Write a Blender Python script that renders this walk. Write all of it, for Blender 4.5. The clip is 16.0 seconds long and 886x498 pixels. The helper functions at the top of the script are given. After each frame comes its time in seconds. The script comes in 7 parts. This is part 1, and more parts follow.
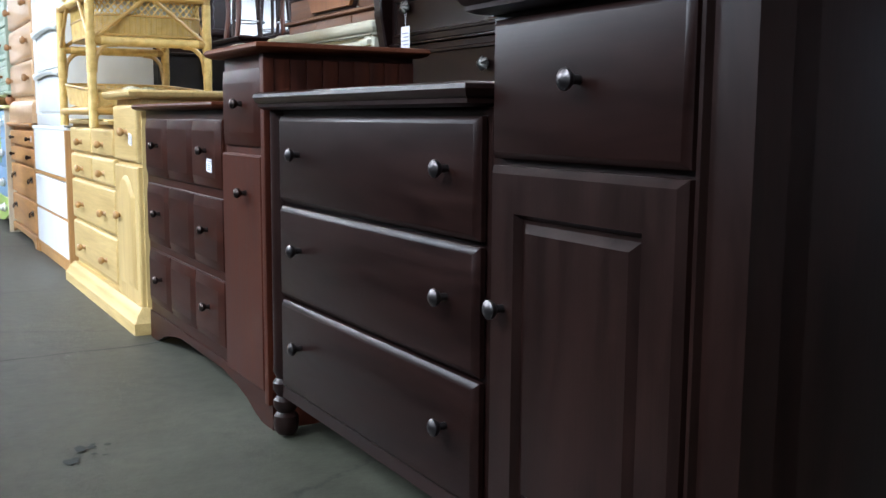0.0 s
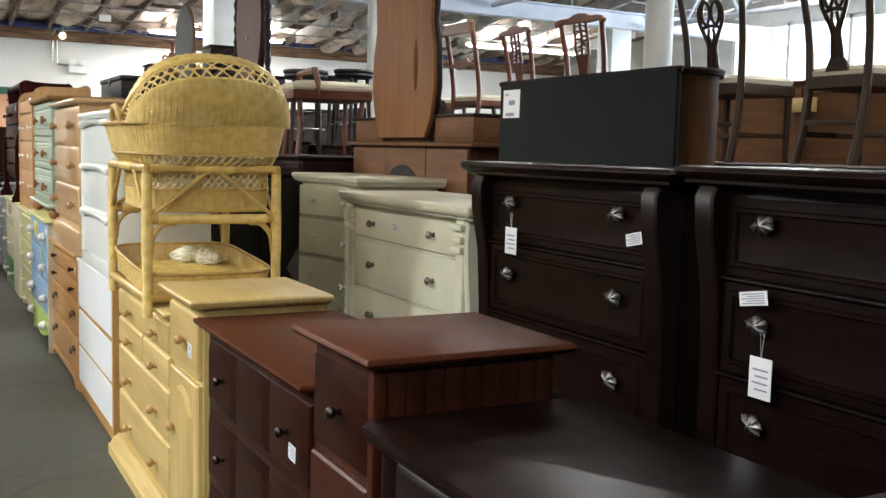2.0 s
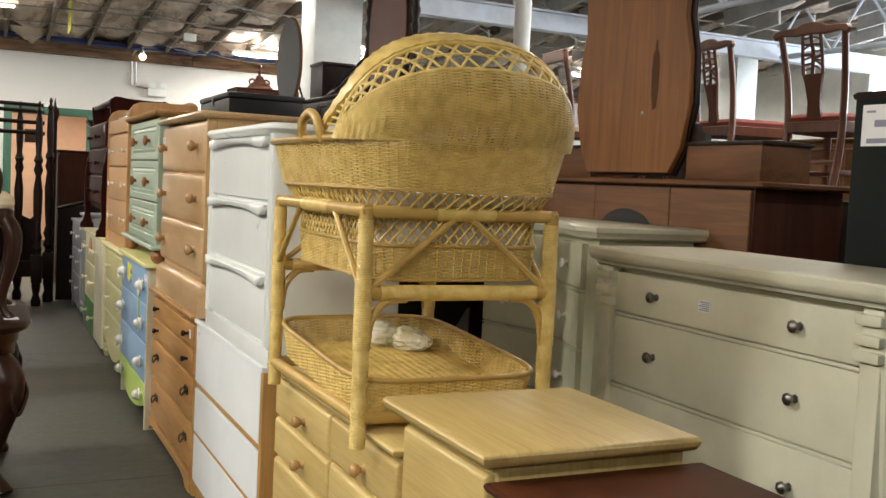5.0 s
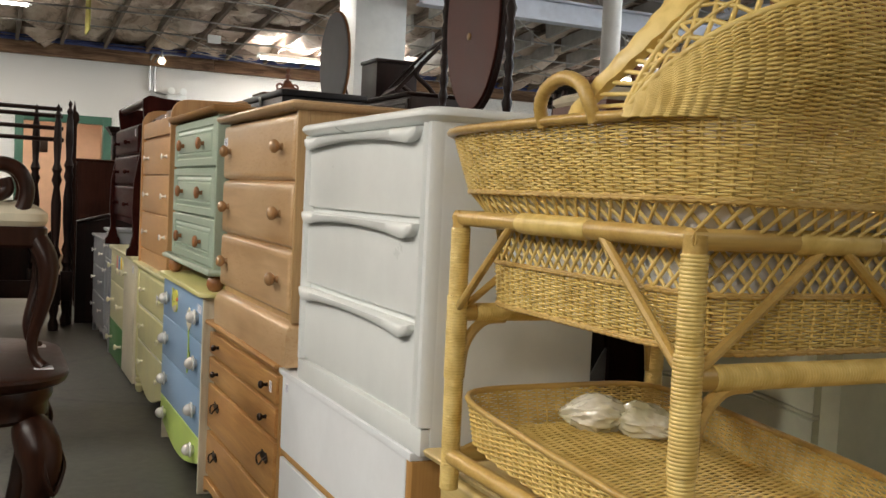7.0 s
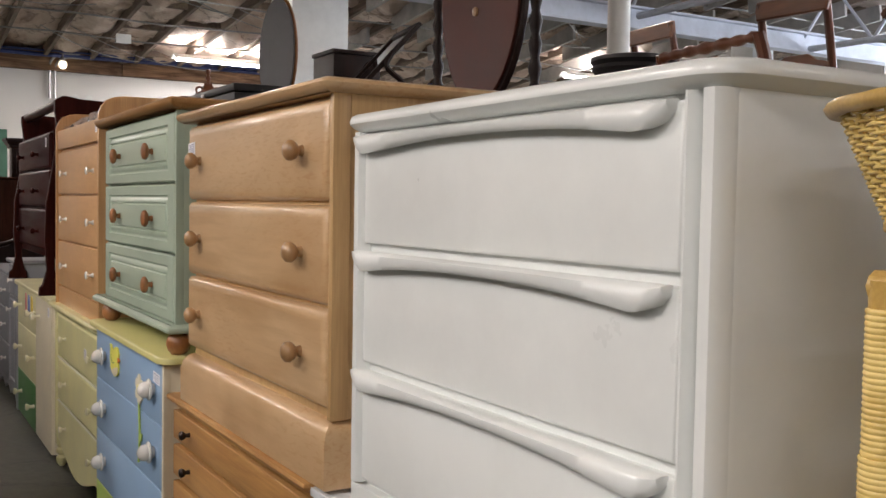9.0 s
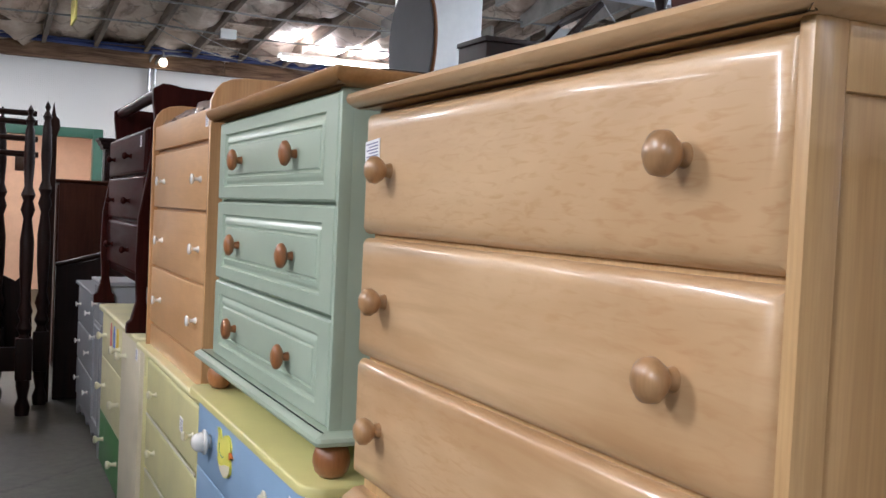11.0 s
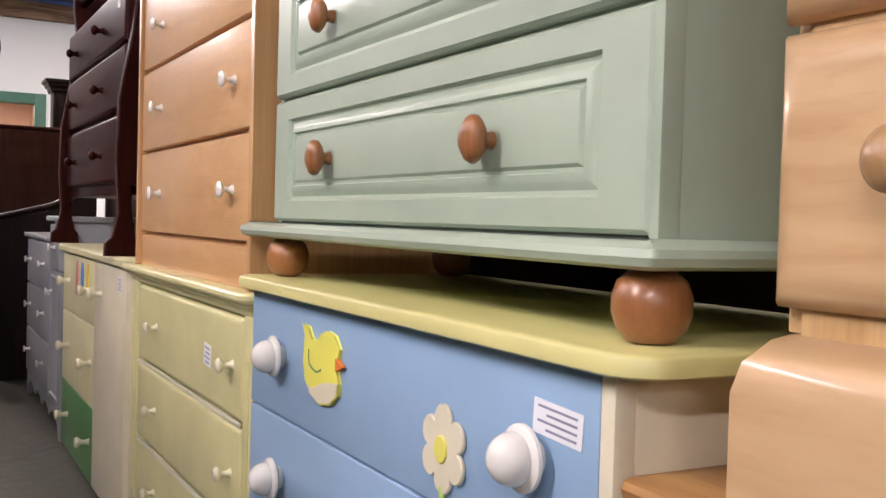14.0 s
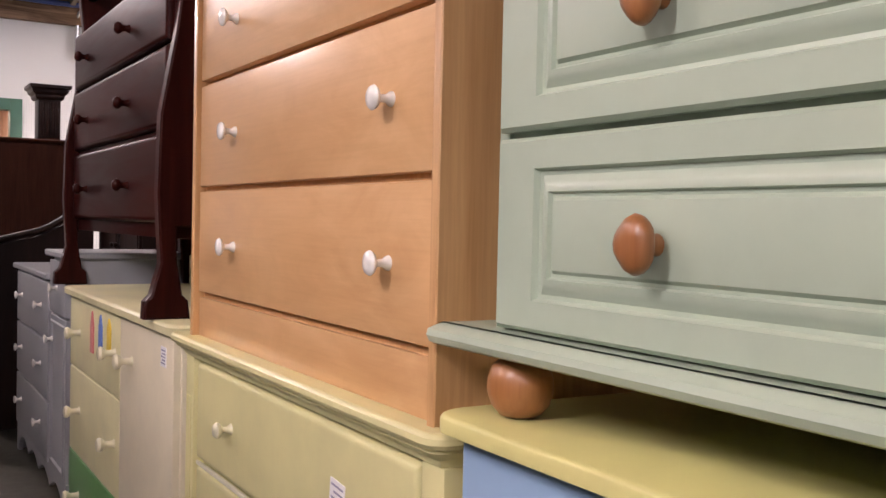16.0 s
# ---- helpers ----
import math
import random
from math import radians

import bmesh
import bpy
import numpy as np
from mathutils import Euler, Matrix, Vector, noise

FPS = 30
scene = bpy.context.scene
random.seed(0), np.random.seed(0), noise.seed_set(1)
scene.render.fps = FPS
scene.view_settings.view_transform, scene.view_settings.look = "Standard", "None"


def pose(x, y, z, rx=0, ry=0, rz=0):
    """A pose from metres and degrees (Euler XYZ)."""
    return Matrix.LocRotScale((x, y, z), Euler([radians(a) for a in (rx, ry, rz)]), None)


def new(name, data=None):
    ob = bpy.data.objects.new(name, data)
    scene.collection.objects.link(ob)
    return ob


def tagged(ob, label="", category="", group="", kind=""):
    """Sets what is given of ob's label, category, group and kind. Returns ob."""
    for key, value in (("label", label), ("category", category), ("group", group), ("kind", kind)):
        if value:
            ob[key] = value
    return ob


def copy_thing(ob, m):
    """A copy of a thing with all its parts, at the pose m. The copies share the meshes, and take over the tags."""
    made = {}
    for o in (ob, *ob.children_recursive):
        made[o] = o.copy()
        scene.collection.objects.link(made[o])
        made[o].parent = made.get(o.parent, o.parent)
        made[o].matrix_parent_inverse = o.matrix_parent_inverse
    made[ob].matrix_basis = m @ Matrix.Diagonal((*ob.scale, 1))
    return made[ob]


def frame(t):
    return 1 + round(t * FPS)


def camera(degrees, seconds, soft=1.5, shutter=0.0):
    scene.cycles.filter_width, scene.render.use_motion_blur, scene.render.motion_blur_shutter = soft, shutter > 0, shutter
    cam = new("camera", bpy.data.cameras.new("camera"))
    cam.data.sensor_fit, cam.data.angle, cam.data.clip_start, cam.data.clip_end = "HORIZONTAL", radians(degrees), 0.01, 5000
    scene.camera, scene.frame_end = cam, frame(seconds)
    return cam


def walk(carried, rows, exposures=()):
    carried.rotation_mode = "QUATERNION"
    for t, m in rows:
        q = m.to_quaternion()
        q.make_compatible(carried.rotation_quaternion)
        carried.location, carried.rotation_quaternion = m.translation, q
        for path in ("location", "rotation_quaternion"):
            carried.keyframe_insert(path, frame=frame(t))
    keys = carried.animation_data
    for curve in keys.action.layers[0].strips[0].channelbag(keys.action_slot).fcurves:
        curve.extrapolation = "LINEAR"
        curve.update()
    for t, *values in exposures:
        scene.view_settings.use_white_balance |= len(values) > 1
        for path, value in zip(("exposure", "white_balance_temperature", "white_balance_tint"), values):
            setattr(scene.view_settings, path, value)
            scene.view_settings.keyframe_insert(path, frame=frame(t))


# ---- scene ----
cam = camera(48.5, 16.0)
METRES, EYE, TILT, LEAN, TURN = 8.4, 0.84, 0.0, 0.0, -30.15
ROWS = [
    (0.0, 0.0, 0.0, 0.0, 0.05, -7.5, -0.37),
    (0.5, -0.0068, 0.0068, 0.0087, 1.7, -6.98, -1.16),
    (1.0, -0.0181, 0.0232, 0.0391, 2.26, -6.55, -1.43),
    (1.5, -0.0222, 0.0465, 0.0635, 2.46, -6.14, -1.43),
    (2.0, -0.0319, 0.0743, 0.0724, 2.09, -5.67, -1.46),
    (2.5, -0.0488, 0.0962, 0.0738, 1.66, -5.3, -1.5),
    (3.0, -0.0663, 0.1282, 0.0738, 1.58, -5.01, -1.62),
    (3.5, -0.0877, 0.1581, 0.0737, 2.22, -4.61, -1.92),
    (6.0, -0.1643, 0.2883, 0.067, 5.96, -3.43, -2.94),
    (6.5, -0.1829, 0.3168, 0.0665, 5.66, -3.25, -2.88),
    (7.0, -0.2053, 0.3443, 0.0667, 5.3, -3.08, -2.7),
    (7.5, -0.2225, 0.3748, 0.0652, 4.91, -2.95, -2.53),
    (8.0, -0.2418, 0.4081, 0.0672, 3.74, -2.82, -2.12),
    (8.5, -0.2571, 0.4422, 0.0682, 1.04, -2.65, -1.22),
    (9.0, -0.2717, 0.4747, 0.0698, -0.13, -2.56, -0.98),
    (9.5, -0.2893, 0.5124, 0.073, 1.9, -2.5, -1.84),
    (10.0, -0.2999, 0.5508, 0.0758, 4.37, -2.38, -2.62),
    (12.5, -0.3673, 0.6992, 0.0688, 4.88, -1.73, -2.57),
    (13.0, -0.3722, 0.7159, 0.0562, 4.28, -1.67, -2.3),
    (13.5, -0.3813, 0.7306, 0.037, 2.76, -1.68, -1.89),
    (14.0, -0.3943, 0.7444, 0.0231, 1.54, -1.64, -1.64),
    (14.5, -0.4058, 0.7635, 0.0181, 1.42, -1.75, -1.62),
    (15.0, -0.4203, 0.7805, 0.0211, 2.52, -1.76, -2.09),
    (15.5, -0.4352, 0.8026, 0.029, 2.57, -1.74, -2.11),
    (16.0, -0.4464, 0.8261, 0.0367, -0.24, -1.58, -1.26),
]
# the camera's own exposure and white balance: seconds, stops, kelvin, tint
EXPOSURES = [
    (0.0, 0.66, 5050, 8), (1.0, 0.56, 5350, 5), (1.5, 0.15, 5550, 6), (3.0, -0.08, 6500, 3), (6.0, -0.38, 6400, 8), (6.5, -0.46, 6400, 8), (7.0, -0.66, 6450, 9), (8.0, -0.66, 6350, 10), (8.6, -0.82, 6250, 12), (9.5, -0.56, 6450, 18), (10.2, -0.44, 6050, 16),
    (12.5, -0.29, 5200, 12), (13.5, -0.33, 5850, 18), (14.0, -0.12, 6100, 22), (14.5, 0.01, 6750, 26), (15.5, -0.16, 6950, 28), (16.0, -0.26, 6350, 29),
]
walk(cam, [(t, pose(0, 0, EYE, TILT, LEAN, TURN) @ pose(METRES * x, METRES * y, METRES * z, 90 + pitch, roll, yaw)) for t, x, y, z, yaw, pitch, roll in ROWS], EXPOSURES)

# ---- world and lights ----
world = bpy.data.worlds.new("world")
scene.world = world
world.use_nodes = True
wn = world.node_tree
sky = wn.nodes.new("ShaderNodeTexSky")
sky.sky_type, sky.sun_disc = "NISHITA", False
sky.sun_elevation, sky.sun_rotation = radians(40), radians(100)
wn.links.new(sky.outputs[0], wn.nodes["Background"].inputs[0])
wn.nodes["Background"].inputs[1].default_value = 0.12


def area(name, x, y, z, sx, sy, watts, colour, rx=0, ry=0):
    d = bpy.data.lights.new(name, "AREA")
    d.shape, d.size, d.size_y, d.energy, d.color = "RECTANGLE", sx, sy, watts, colour
    ob = new(name, d)
    ob.matrix_world = pose(x, y, z, rx, ry, 0)
    return ob


# fluorescent fittings hung along x: place, height, watts down and watts up
# those at x -2.7, 4.9 and 9.0 are unseen, placed to suit the lighting
FITTINGS = [(-2.7, -1.5, 3.3, 170, 40), (-2.7, 1.6, 3.3, 190, 40), (-2.7, 4.9, 3.3, 200, 40), (-2.7, 8.2, 3.3, 200, 170), (-2.7, 11.5, 3.3, 80, 600), (3.2, 14.6, 3.72, 110, 190), (4.8, 18.0, 3.35, 190, 150), (-0.78, 16.4, 3.48, 200, 520), (4.9, 2.2, 3.9, 50, 60), (4.9, 6.4, 3.9, 75, 100), (4.9, 10.6, 3.9, 60, 160), (9.0, 4.5, 3.9, 110, 100), (9.0, 9.5, 3.9, 110, 140), (10.0, 16.2, 3.35, 150, 150)]
for fx, fy, fz, watts, up in FITTINGS:
    area("fitting_light", fx, fy, fz - 0.09, 2.3, 0.2, watts, (1.0, 0.95, 0.87))
    # upward fill added to each fitting to brighten the ceiling
    area("ceiling_fill", fx, fy, fz + 0.07, 2.3, 0.1, up, (1.0, 0.93, 0.86), 180)
# daylight in the east clerestory
area("window_light", 12.85, 6.5, 3.1, 1.3, 14.0, 700, (0.86, 0.93, 1.0), 0, 90)

# ---- materials ----


def mat(name, rough=0.5, metal=0.0, coat=0.0):
    m = bpy.data.materials.new(name)
    m.use_nodes = True
    b = m.node_tree.nodes["Principled BSDF"]
    b.inputs["Roughness"].default_value = rough
    b.inputs["Metallic"].default_value = metal
    b.inputs["Coat Weight"].default_value = coat
    b.inputs["Coat Roughness"].default_value = 0.15
    return m, m.node_tree, b


def node(nt, kind, **kw):
    n = nt.nodes.new(kind)
    for k, v in kw.items():
        n.inputs[k].default_value = v
    return n


def ramp(nt, fac, stops):
    r = nt.nodes.new("ShaderNodeValToRGB")
    e = r.color_ramp.elements
    while len(e) < len(stops):
        e.new(0.5)
    for el, (p, c) in zip(e, stops):
        el.position, el.color = p, (*c, 1)
    nt.links.new(fac, r.inputs[0])
    return r.outputs[0]


def coords(nt, scale):
    """Object coordinates, shifted by a random amount for each object, stretched by scale."""
    tc, info = nt.nodes.new("ShaderNodeTexCoord"), nt.nodes.new("ShaderNodeObjectInfo")
    mul = nt.nodes.new("ShaderNodeMath")
    mul.operation = "MULTIPLY"
    mul.inputs[1].default_value = 37.0
    nt.links.new(info.outputs["Random"], mul.inputs[0])
    add = nt.nodes.new("ShaderNodeVectorMath")
    add.operation = "ADD"
    nt.links.new(tc.outputs["Object"], add.inputs[0])
    nt.links.new(mul.outputs[0], add.inputs[1])
    mp = nt.nodes.new("ShaderNodeMapping")
    mp.inputs["Scale"].default_value = scale
    nt.links.new(add.outputs[0], mp.inputs[0])
    return mp.outputs[0]


def bump(nt, b, height, strength, dist=0.002):
    n = nt.nodes.new("ShaderNodeBump")
    n.inputs["Strength"].default_value, n.inputs["Distance"].default_value = strength, dist
    nt.links.new(height, n.inputs["Height"])
    nt.links.new(n.outputs[0], b.inputs["Normal"])


def mixc(nt, fac, a, c, mode="MIX"):
    m = nt.nodes.new("ShaderNodeMix")
    m.data_type, m.blend_type = "RGBA", mode
    for key, v in ((0, fac), (6, a), (7, c)):
        if isinstance(v, (int, float)):
            m.inputs[key].default_value = v
        elif isinstance(v, tuple):
            m.inputs[key].default_value = (*v, 1)
        else:
            nt.links.new(v, m.inputs[key])
    return m.outputs[2]


def wood(name, dark, light, rough=0.4, axis="y", coat=0.0, figure=1.0, bumpy=0.12, spec=0.5, stretch=10.0, grainy=0.5):
    """Sawn and varnished timber with the grain along one axis."""
    m, nt, b = mat(name, rough, 0, coat)
    b.inputs["Specular IOR Level"].default_value = spec
    k = "xyz".index(axis)
    s, fine = [5.0] * 3, [160.0] * 3
    s[k], fine[k] = 5.0 / stretch, 5.0
    big = node(nt, "ShaderNodeTexNoise", Scale=2.2, Detail=5, Roughness=0.6, Distortion=1.6)
    nt.links.new(coords(nt, s), big.inputs["Vector"])
    grain = node(nt, "ShaderNodeTexNoise", Scale=1.0, Detail=3, Roughness=0.6)
    nt.links.new(coords(nt, fine), grain.inputs["Vector"])
    wide = node(nt, "ShaderNodeTexNoise", Scale=1.3, Detail=3, Roughness=0.5)
    nt.links.new(coords(nt, (1, 1, 1)), wide.inputs["Vector"])
    mid = tuple((a + c) / 2 for a, c in zip(dark, light))
    col = ramp(nt, big.outputs[0], [(0.5 - 0.22 / figure, dark), (0.5, mid), (0.5 + 0.2 / figure, light)])
    g = ramp(nt, grain.outputs[0], [(0.3, (0.72, 0.68, 0.62)), (0.62, (1, 1, 1))])
    w = ramp(nt, wide.outputs[0], [(0.35, (0.80, 0.77, 0.74)), (0.65, (1, 1, 1))])
    nt.links.new(mixc(nt, 0.7, mixc(nt, grainy, col, g, "MULTIPLY"), w, "MULTIPLY"), b.inputs["Base Color"])
    rr = node(nt, "ShaderNodeMapRange", **{"To Min": rough - 0.06, "To Max": rough + 0.12})
    nt.links.new(big.outputs[0], rr.inputs[0])
    nt.links.new(rr.outputs[0], b.inputs["Roughness"])
    bump(nt, b, grain.outputs[0], bumpy, 0.001)
    return m


def maple_wood(name, dark, light):
    """Lacquered maple: soft long figure, fine streaks and a few short dark flecks along y."""
    m, nt, b = mat(name, 0.3, 0, 0.4)
    b.inputs["Coat Roughness"].default_value = 0.07
    soft_ = node(nt, "ShaderNodeTexNoise", Scale=1.6, Detail=4, Roughness=0.5, Distortion=0.5)
    nt.links.new(coords(nt, (2.2, 1.1, 2.6)), soft_.inputs["Vector"])
    streak = node(nt, "ShaderNodeTexNoise", Scale=1.0, Detail=4, Roughness=0.55, Distortion=0.35)
    nt.links.new(coords(nt, (30, 2.4, 30)), streak.inputs["Vector"])
    fleck = node(nt, "ShaderNodeTexNoise", Scale=1.0, Detail=2, Roughness=0.5, Distortion=0.7)
    nt.links.new(coords(nt, (60, 20, 110)), fleck.inputs["Vector"])
    patch = node(nt, "ShaderNodeTexNoise", Scale=1.3, Detail=1)
    nt.links.new(coords(nt, (1, 1, 1)), patch.inputs["Vector"])
    col = ramp(nt, soft_.outputs[0], [(0.3, dark), (0.7, light)])
    st = ramp(nt, streak.outputs[0], [(0.34, (0.76, 0.68, 0.58)), (0.60, (1, 1, 1))])
    fl = ramp(nt, fleck.outputs[0], [(0.28, (0.88, 0.80, 0.71)), (0.50, (1, 1, 1))])
    where = ramp(nt, patch.outputs[0], [(0.42, (0, 0, 0)), (0.58, (1, 1, 1))])
    nt.links.new(mixc(nt, where, mixc(nt, 0.7, col, st, "MULTIPLY"), mixc(nt, 1.0, col, fl, "MULTIPLY")), b.inputs["Base Color"])
    rr = node(nt, "ShaderNodeMapRange", **{"To Min": 0.25, "To Max": 0.4})
    nt.links.new(streak.outputs[0], rr.inputs[0])
    nt.links.new(rr.outputs[0], b.inputs["Roughness"])
    bump(nt, b, streak.outputs[0], 0.04, 0.001)
    return m


def paint(name, colour, rough=0.4, vary=0.07, coat=0.0, bumpy=0.05):
    """Brushed or sprayed paint, slightly uneven and scuffed."""
    m, nt, b = mat(name, rough, 0, coat)
    n = node(nt, "ShaderNodeTexNoise", Scale=3.5, Detail=6, Roughness=0.65)
    nt.links.new(coords(nt, (1, 1, 1)), n.inputs["Vector"])
    f = node(nt, "ShaderNodeTexNoise", Scale=130, Detail=2)
    nt.links.new(coords(nt, (1, 1, 1)), f.inputs["Vector"])
    d = tuple(c * (1 - 2 * vary) for c in colour)
    l = tuple(min(c * (1 + vary), 0.9) for c in colour)
    nt.links.new(ramp(nt, n.outputs[0], [(0.3, d), (0.62, l)]), b.inputs["Base Color"])
    rr = node(nt, "ShaderNodeMapRange", **{"To Min": rough - 0.08, "To Max": rough + 0.15})
    nt.links.new(n.outputs[0], rr.inputs[0])
    nt.links.new(rr.outputs[0], b.inputs["Roughness"])
    bump(nt, b, f.outputs[0], bumpy, 0.0006)
    return m


def plain_metal(name, colour, rough):
    m, nt, b = mat(name, rough, 1.0)
    n = node(nt, "ShaderNodeTexNoise", Scale=60, Detail=4)
    nt.links.new(coords(nt, (1, 1, 1)), n.inputs["Vector"])
    nt.links.new(ramp(nt, n.outputs[0], [(0.3, tuple(c * 0.6 for c in colour)), (0.65, colour)]), b.inputs["Base Color"])
    return m


ESP = wood("espresso_wood", (0.0062, 0.0029, 0.0025), (0.0165, 0.0074, 0.0060), 0.30, "y", spec=0.12, stretch=6)
ESPZ = wood("espresso_wood_upright", (0.0068, 0.0033, 0.0027), (0.0165, 0.0072, 0.0055), 0.32, "z", spec=0.17, stretch=6)
CHEST = wood("dark_chest_wood", (0.0055, 0.0026, 0.0024), (0.0125, 0.0052, 0.0042), 0.30, "y", spec=0.16, stretch=4)
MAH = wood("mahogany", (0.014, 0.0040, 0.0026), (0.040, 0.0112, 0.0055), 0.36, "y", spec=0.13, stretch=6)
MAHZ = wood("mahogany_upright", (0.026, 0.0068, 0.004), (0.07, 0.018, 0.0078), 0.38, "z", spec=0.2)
# lighter copy of the mahogany, so the tops carry the light they catch
MAHX = wood("mahogany_lit_top", (0.058, 0.017, 0.008), (0.115, 0.037, 0.016), 0.42, "y", spec=0.07, stretch=6)
PINE = wood("pale_pine", (0.54, 0.38, 0.13), (0.71, 0.55, 0.225), 0.42, "y", 0.1)
PINEZ = wood("pale_pine_upright", (0.54, 0.38, 0.13), (0.71, 0.55, 0.225), 0.42, "z", 0.1)
MAPLE = maple_wood("maple", (0.50, 0.315, 0.155), (0.665, 0.47, 0.27))
MAPLEZ = wood("maple_upright", (0.50, 0.31, 0.13), (0.64, 0.43, 0.21), 0.36, "z", 0.2)
BIRCH = wood("orange_birch", (0.57, 0.325, 0.145), (0.70, 0.44, 0.22), 0.34, "y", 0.2, 0.8, stretch=3.0, grainy=0.2)
BIRCHZ = wood("orange_birch_upright", (0.52, 0.285, 0.115), (0.68, 0.42, 0.20), 0.38, "z", 0.2, 0.8)
HONEY = wood("honey_pine", (0.38, 0.18, 0.055), (0.60, 0.34, 0.12), 0.42, "y", 0.15)
OAKZ = wood("oak_edge", (0.40, 0.21, 0.06), (0.56, 0.32, 0.11), 0.45, "z")
CHERRY = wood("dark_cherry", (0.019, 0.0032, 0.0028), (0.042, 0.0072, 0.0055), 0.34, "y", spec=0.07)
CHERRYZ = wood("dark_cherry_upright", (0.02, 0.0036, 0.003), (0.046, 0.0085, 0.0062), 0.34, "z", spec=0.09)
WALNUT = wood("walnut", (0.014, 0.0046, 0.0028), (0.042, 0.014, 0.007), 0.3, "z", 0.0, spec=0.3)
OLDDARK = wood("old_dark_wood", (0.009, 0.0034, 0.0026), (0.024, 0.0088, 0.0058), 0.42, "z", spec=0.24)
PLY = wood("bare_backboard", (0.17, 0.066, 0.018), (0.29, 0.125, 0.04), 0.5, "z", spec=0.3, stretch=14)
CRATE = wood("brown_carcass", (0.10, 0.042, 0.015), (0.20, 0.088, 0.032), 0.5, "y", spec=0.3)
BOWEND = wood("brown_bow_end", (0.05, 0.022, 0.008), (0.10, 0.046, 0.017), 0.6, "z", spec=0.06)
DARKCHAIR = wood("brown_chair_wood", (0.030, 0.016, 0.009), (0.066, 0.037, 0.019), 0.4, "z", spec=0.25)
REDROBE = wood("red_brown_wardrobe", (0.032, 0.010, 0.006), (0.062, 0.021, 0.012), 0.5, "z", spec=0.1)
REDCHAIR = wood("red_brown_chair", (0.09, 0.026, 0.011), (0.17, 0.055, 0.022), 0.34, "z")
MINTTOP = wood("tan_moulding", (0.34, 0.175, 0.06), (0.48, 0.27, 0.105), 0.4, "y", 0.1)
KNOBW = wood("turned_orange_wood", (0.26, 0.10, 0.034), (0.40, 0.17, 0.06), 0.34, "z", 0.25)
KNOBM = wood("turned_maple", (0.36, 0.20, 0.09), (0.46, 0.28, 0.13), 0.3, "z", 0.4)
KNOBP = wood("turned_pine", (0.42, 0.24, 0.08), (0.58, 0.36, 0.14), 0.35, "z", 0.3)
WHITE = paint("white_lacquer", (0.77, 0.79, 0.77), 0.28, 0.03, 0.25)
LAMIN = paint("white_laminate", (0.78, 0.80, 0.82), 0.4, 0.03)
CREAM = paint("cream_paint", (0.72, 0.70, 0.55), 0.35, 0.05, 0.1)
CREAM2 = paint("old_cream_paint", (0.66, 0.65, 0.47), 0.4, 0.07)
MINT = paint("mint_paint", (0.385, 0.465, 0.365), 0.35, 0.04, 0.15)
BLUE = paint("sky_blue_paint", (0.28, 0.42, 0.61), 0.4, 0.03)
LIME = paint("lime_paint", (0.50, 0.66, 0.16), 0.4, 0.04)
YELLOWTOP = paint("yellow_green_paint", (0.60, 0.56, 0.23), 0.38, 0.04, 0.1)
PALEY = paint("pale_yellow_paint", (0.68, 0.64, 0.33), 0.38, 0.05, 0.1)
IVORY = paint("ivory_paint", (0.72, 0.66, 0.50), 0.42, 0.05)
BUTTER = paint("butter_cream_paint", (0.70, 0.66, 0.40), 0.42, 0.06)
GREEN = paint("leaf_green_paint", (0.09, 0.24, 0.08), 0.42, 0.05)
LILAC = paint("grey_white_paint", (0.30, 0.31, 0.335), 0.4, 0.05)
KNOBWHITE = paint("white_knob", (0.82, 0.80, 0.76), 0.2, 0.02, 0.5, 0)
KNOBIVORY = paint("ivory_knob", (0.78, 0.74, 0.55), 0.25, 0.02, 0.4, 0)
GREENBLACK = paint("green_black_backboard", (0.0070, 0.0100, 0.0100), 0.75, 0.16, 0, 0.12)
GREENBLACK.node_tree.nodes["Principled BSDF"].inputs["Specular IOR Level"].default_value = 0.18
BLACK = paint("black_paint", (0.012, 0.011, 0.012), 0.45, 0.1)
STICKER = paint("white_paper", (0.82, 0.82, 0.85), 0.6, 0.02, 0, 0)
INK = paint("print_ink", (0.25, 0.25, 0.36), 0.6, 0, 0, 0)
CUSHION = paint("cream_upholstery", (0.62, 0.56, 0.42), 0.85, 0.06, 0, 0.5)
REDSEAT = paint("red_upholstery", (0.22, 0.05, 0.04), 0.8, 0.08, 0, 0.4)
PEWTER = plain_metal("pewter", (0.27, 0.25, 0.24), 0.3)
LEAFPEWTER = plain_metal("tarnished_pewter", (0.33, 0.32, 0.31), 0.42)
DARKPEWTER = plain_metal("dark_pewter", (0.11, 0.10, 0.10), 0.36)
DARKMETAL = plain_metal("dark_bronze", (0.06, 0.045, 0.04), 0.4)
STEEL = plain_metal("galvanised_steel", (0.5, 0.5, 0.5), 0.4)
WALLWHITE = paint("white_wall", (0.78, 0.77, 0.73), 0.7, 0.04, 0, 0.2)
PINKWALL = paint("pink_plaster", (0.68, 0.51, 0.41), 0.75, 0.05, 0, 0.2)
GREENFRAME = paint("dark_green_paint", (0.03, 0.11, 0.07), 0.45, 0.08)
COLUMN = paint("white_column_paint", (0.78, 0.80, 0.78), 0.45, 0.05)
BEAMW = paint("white_beam_paint", (0.62, 0.66, 0.74), 0.5, 0.08)
BLUEPIPE = paint("blue_conduit", (0.06, 0.085, 0.24), 0.45, 0.1)
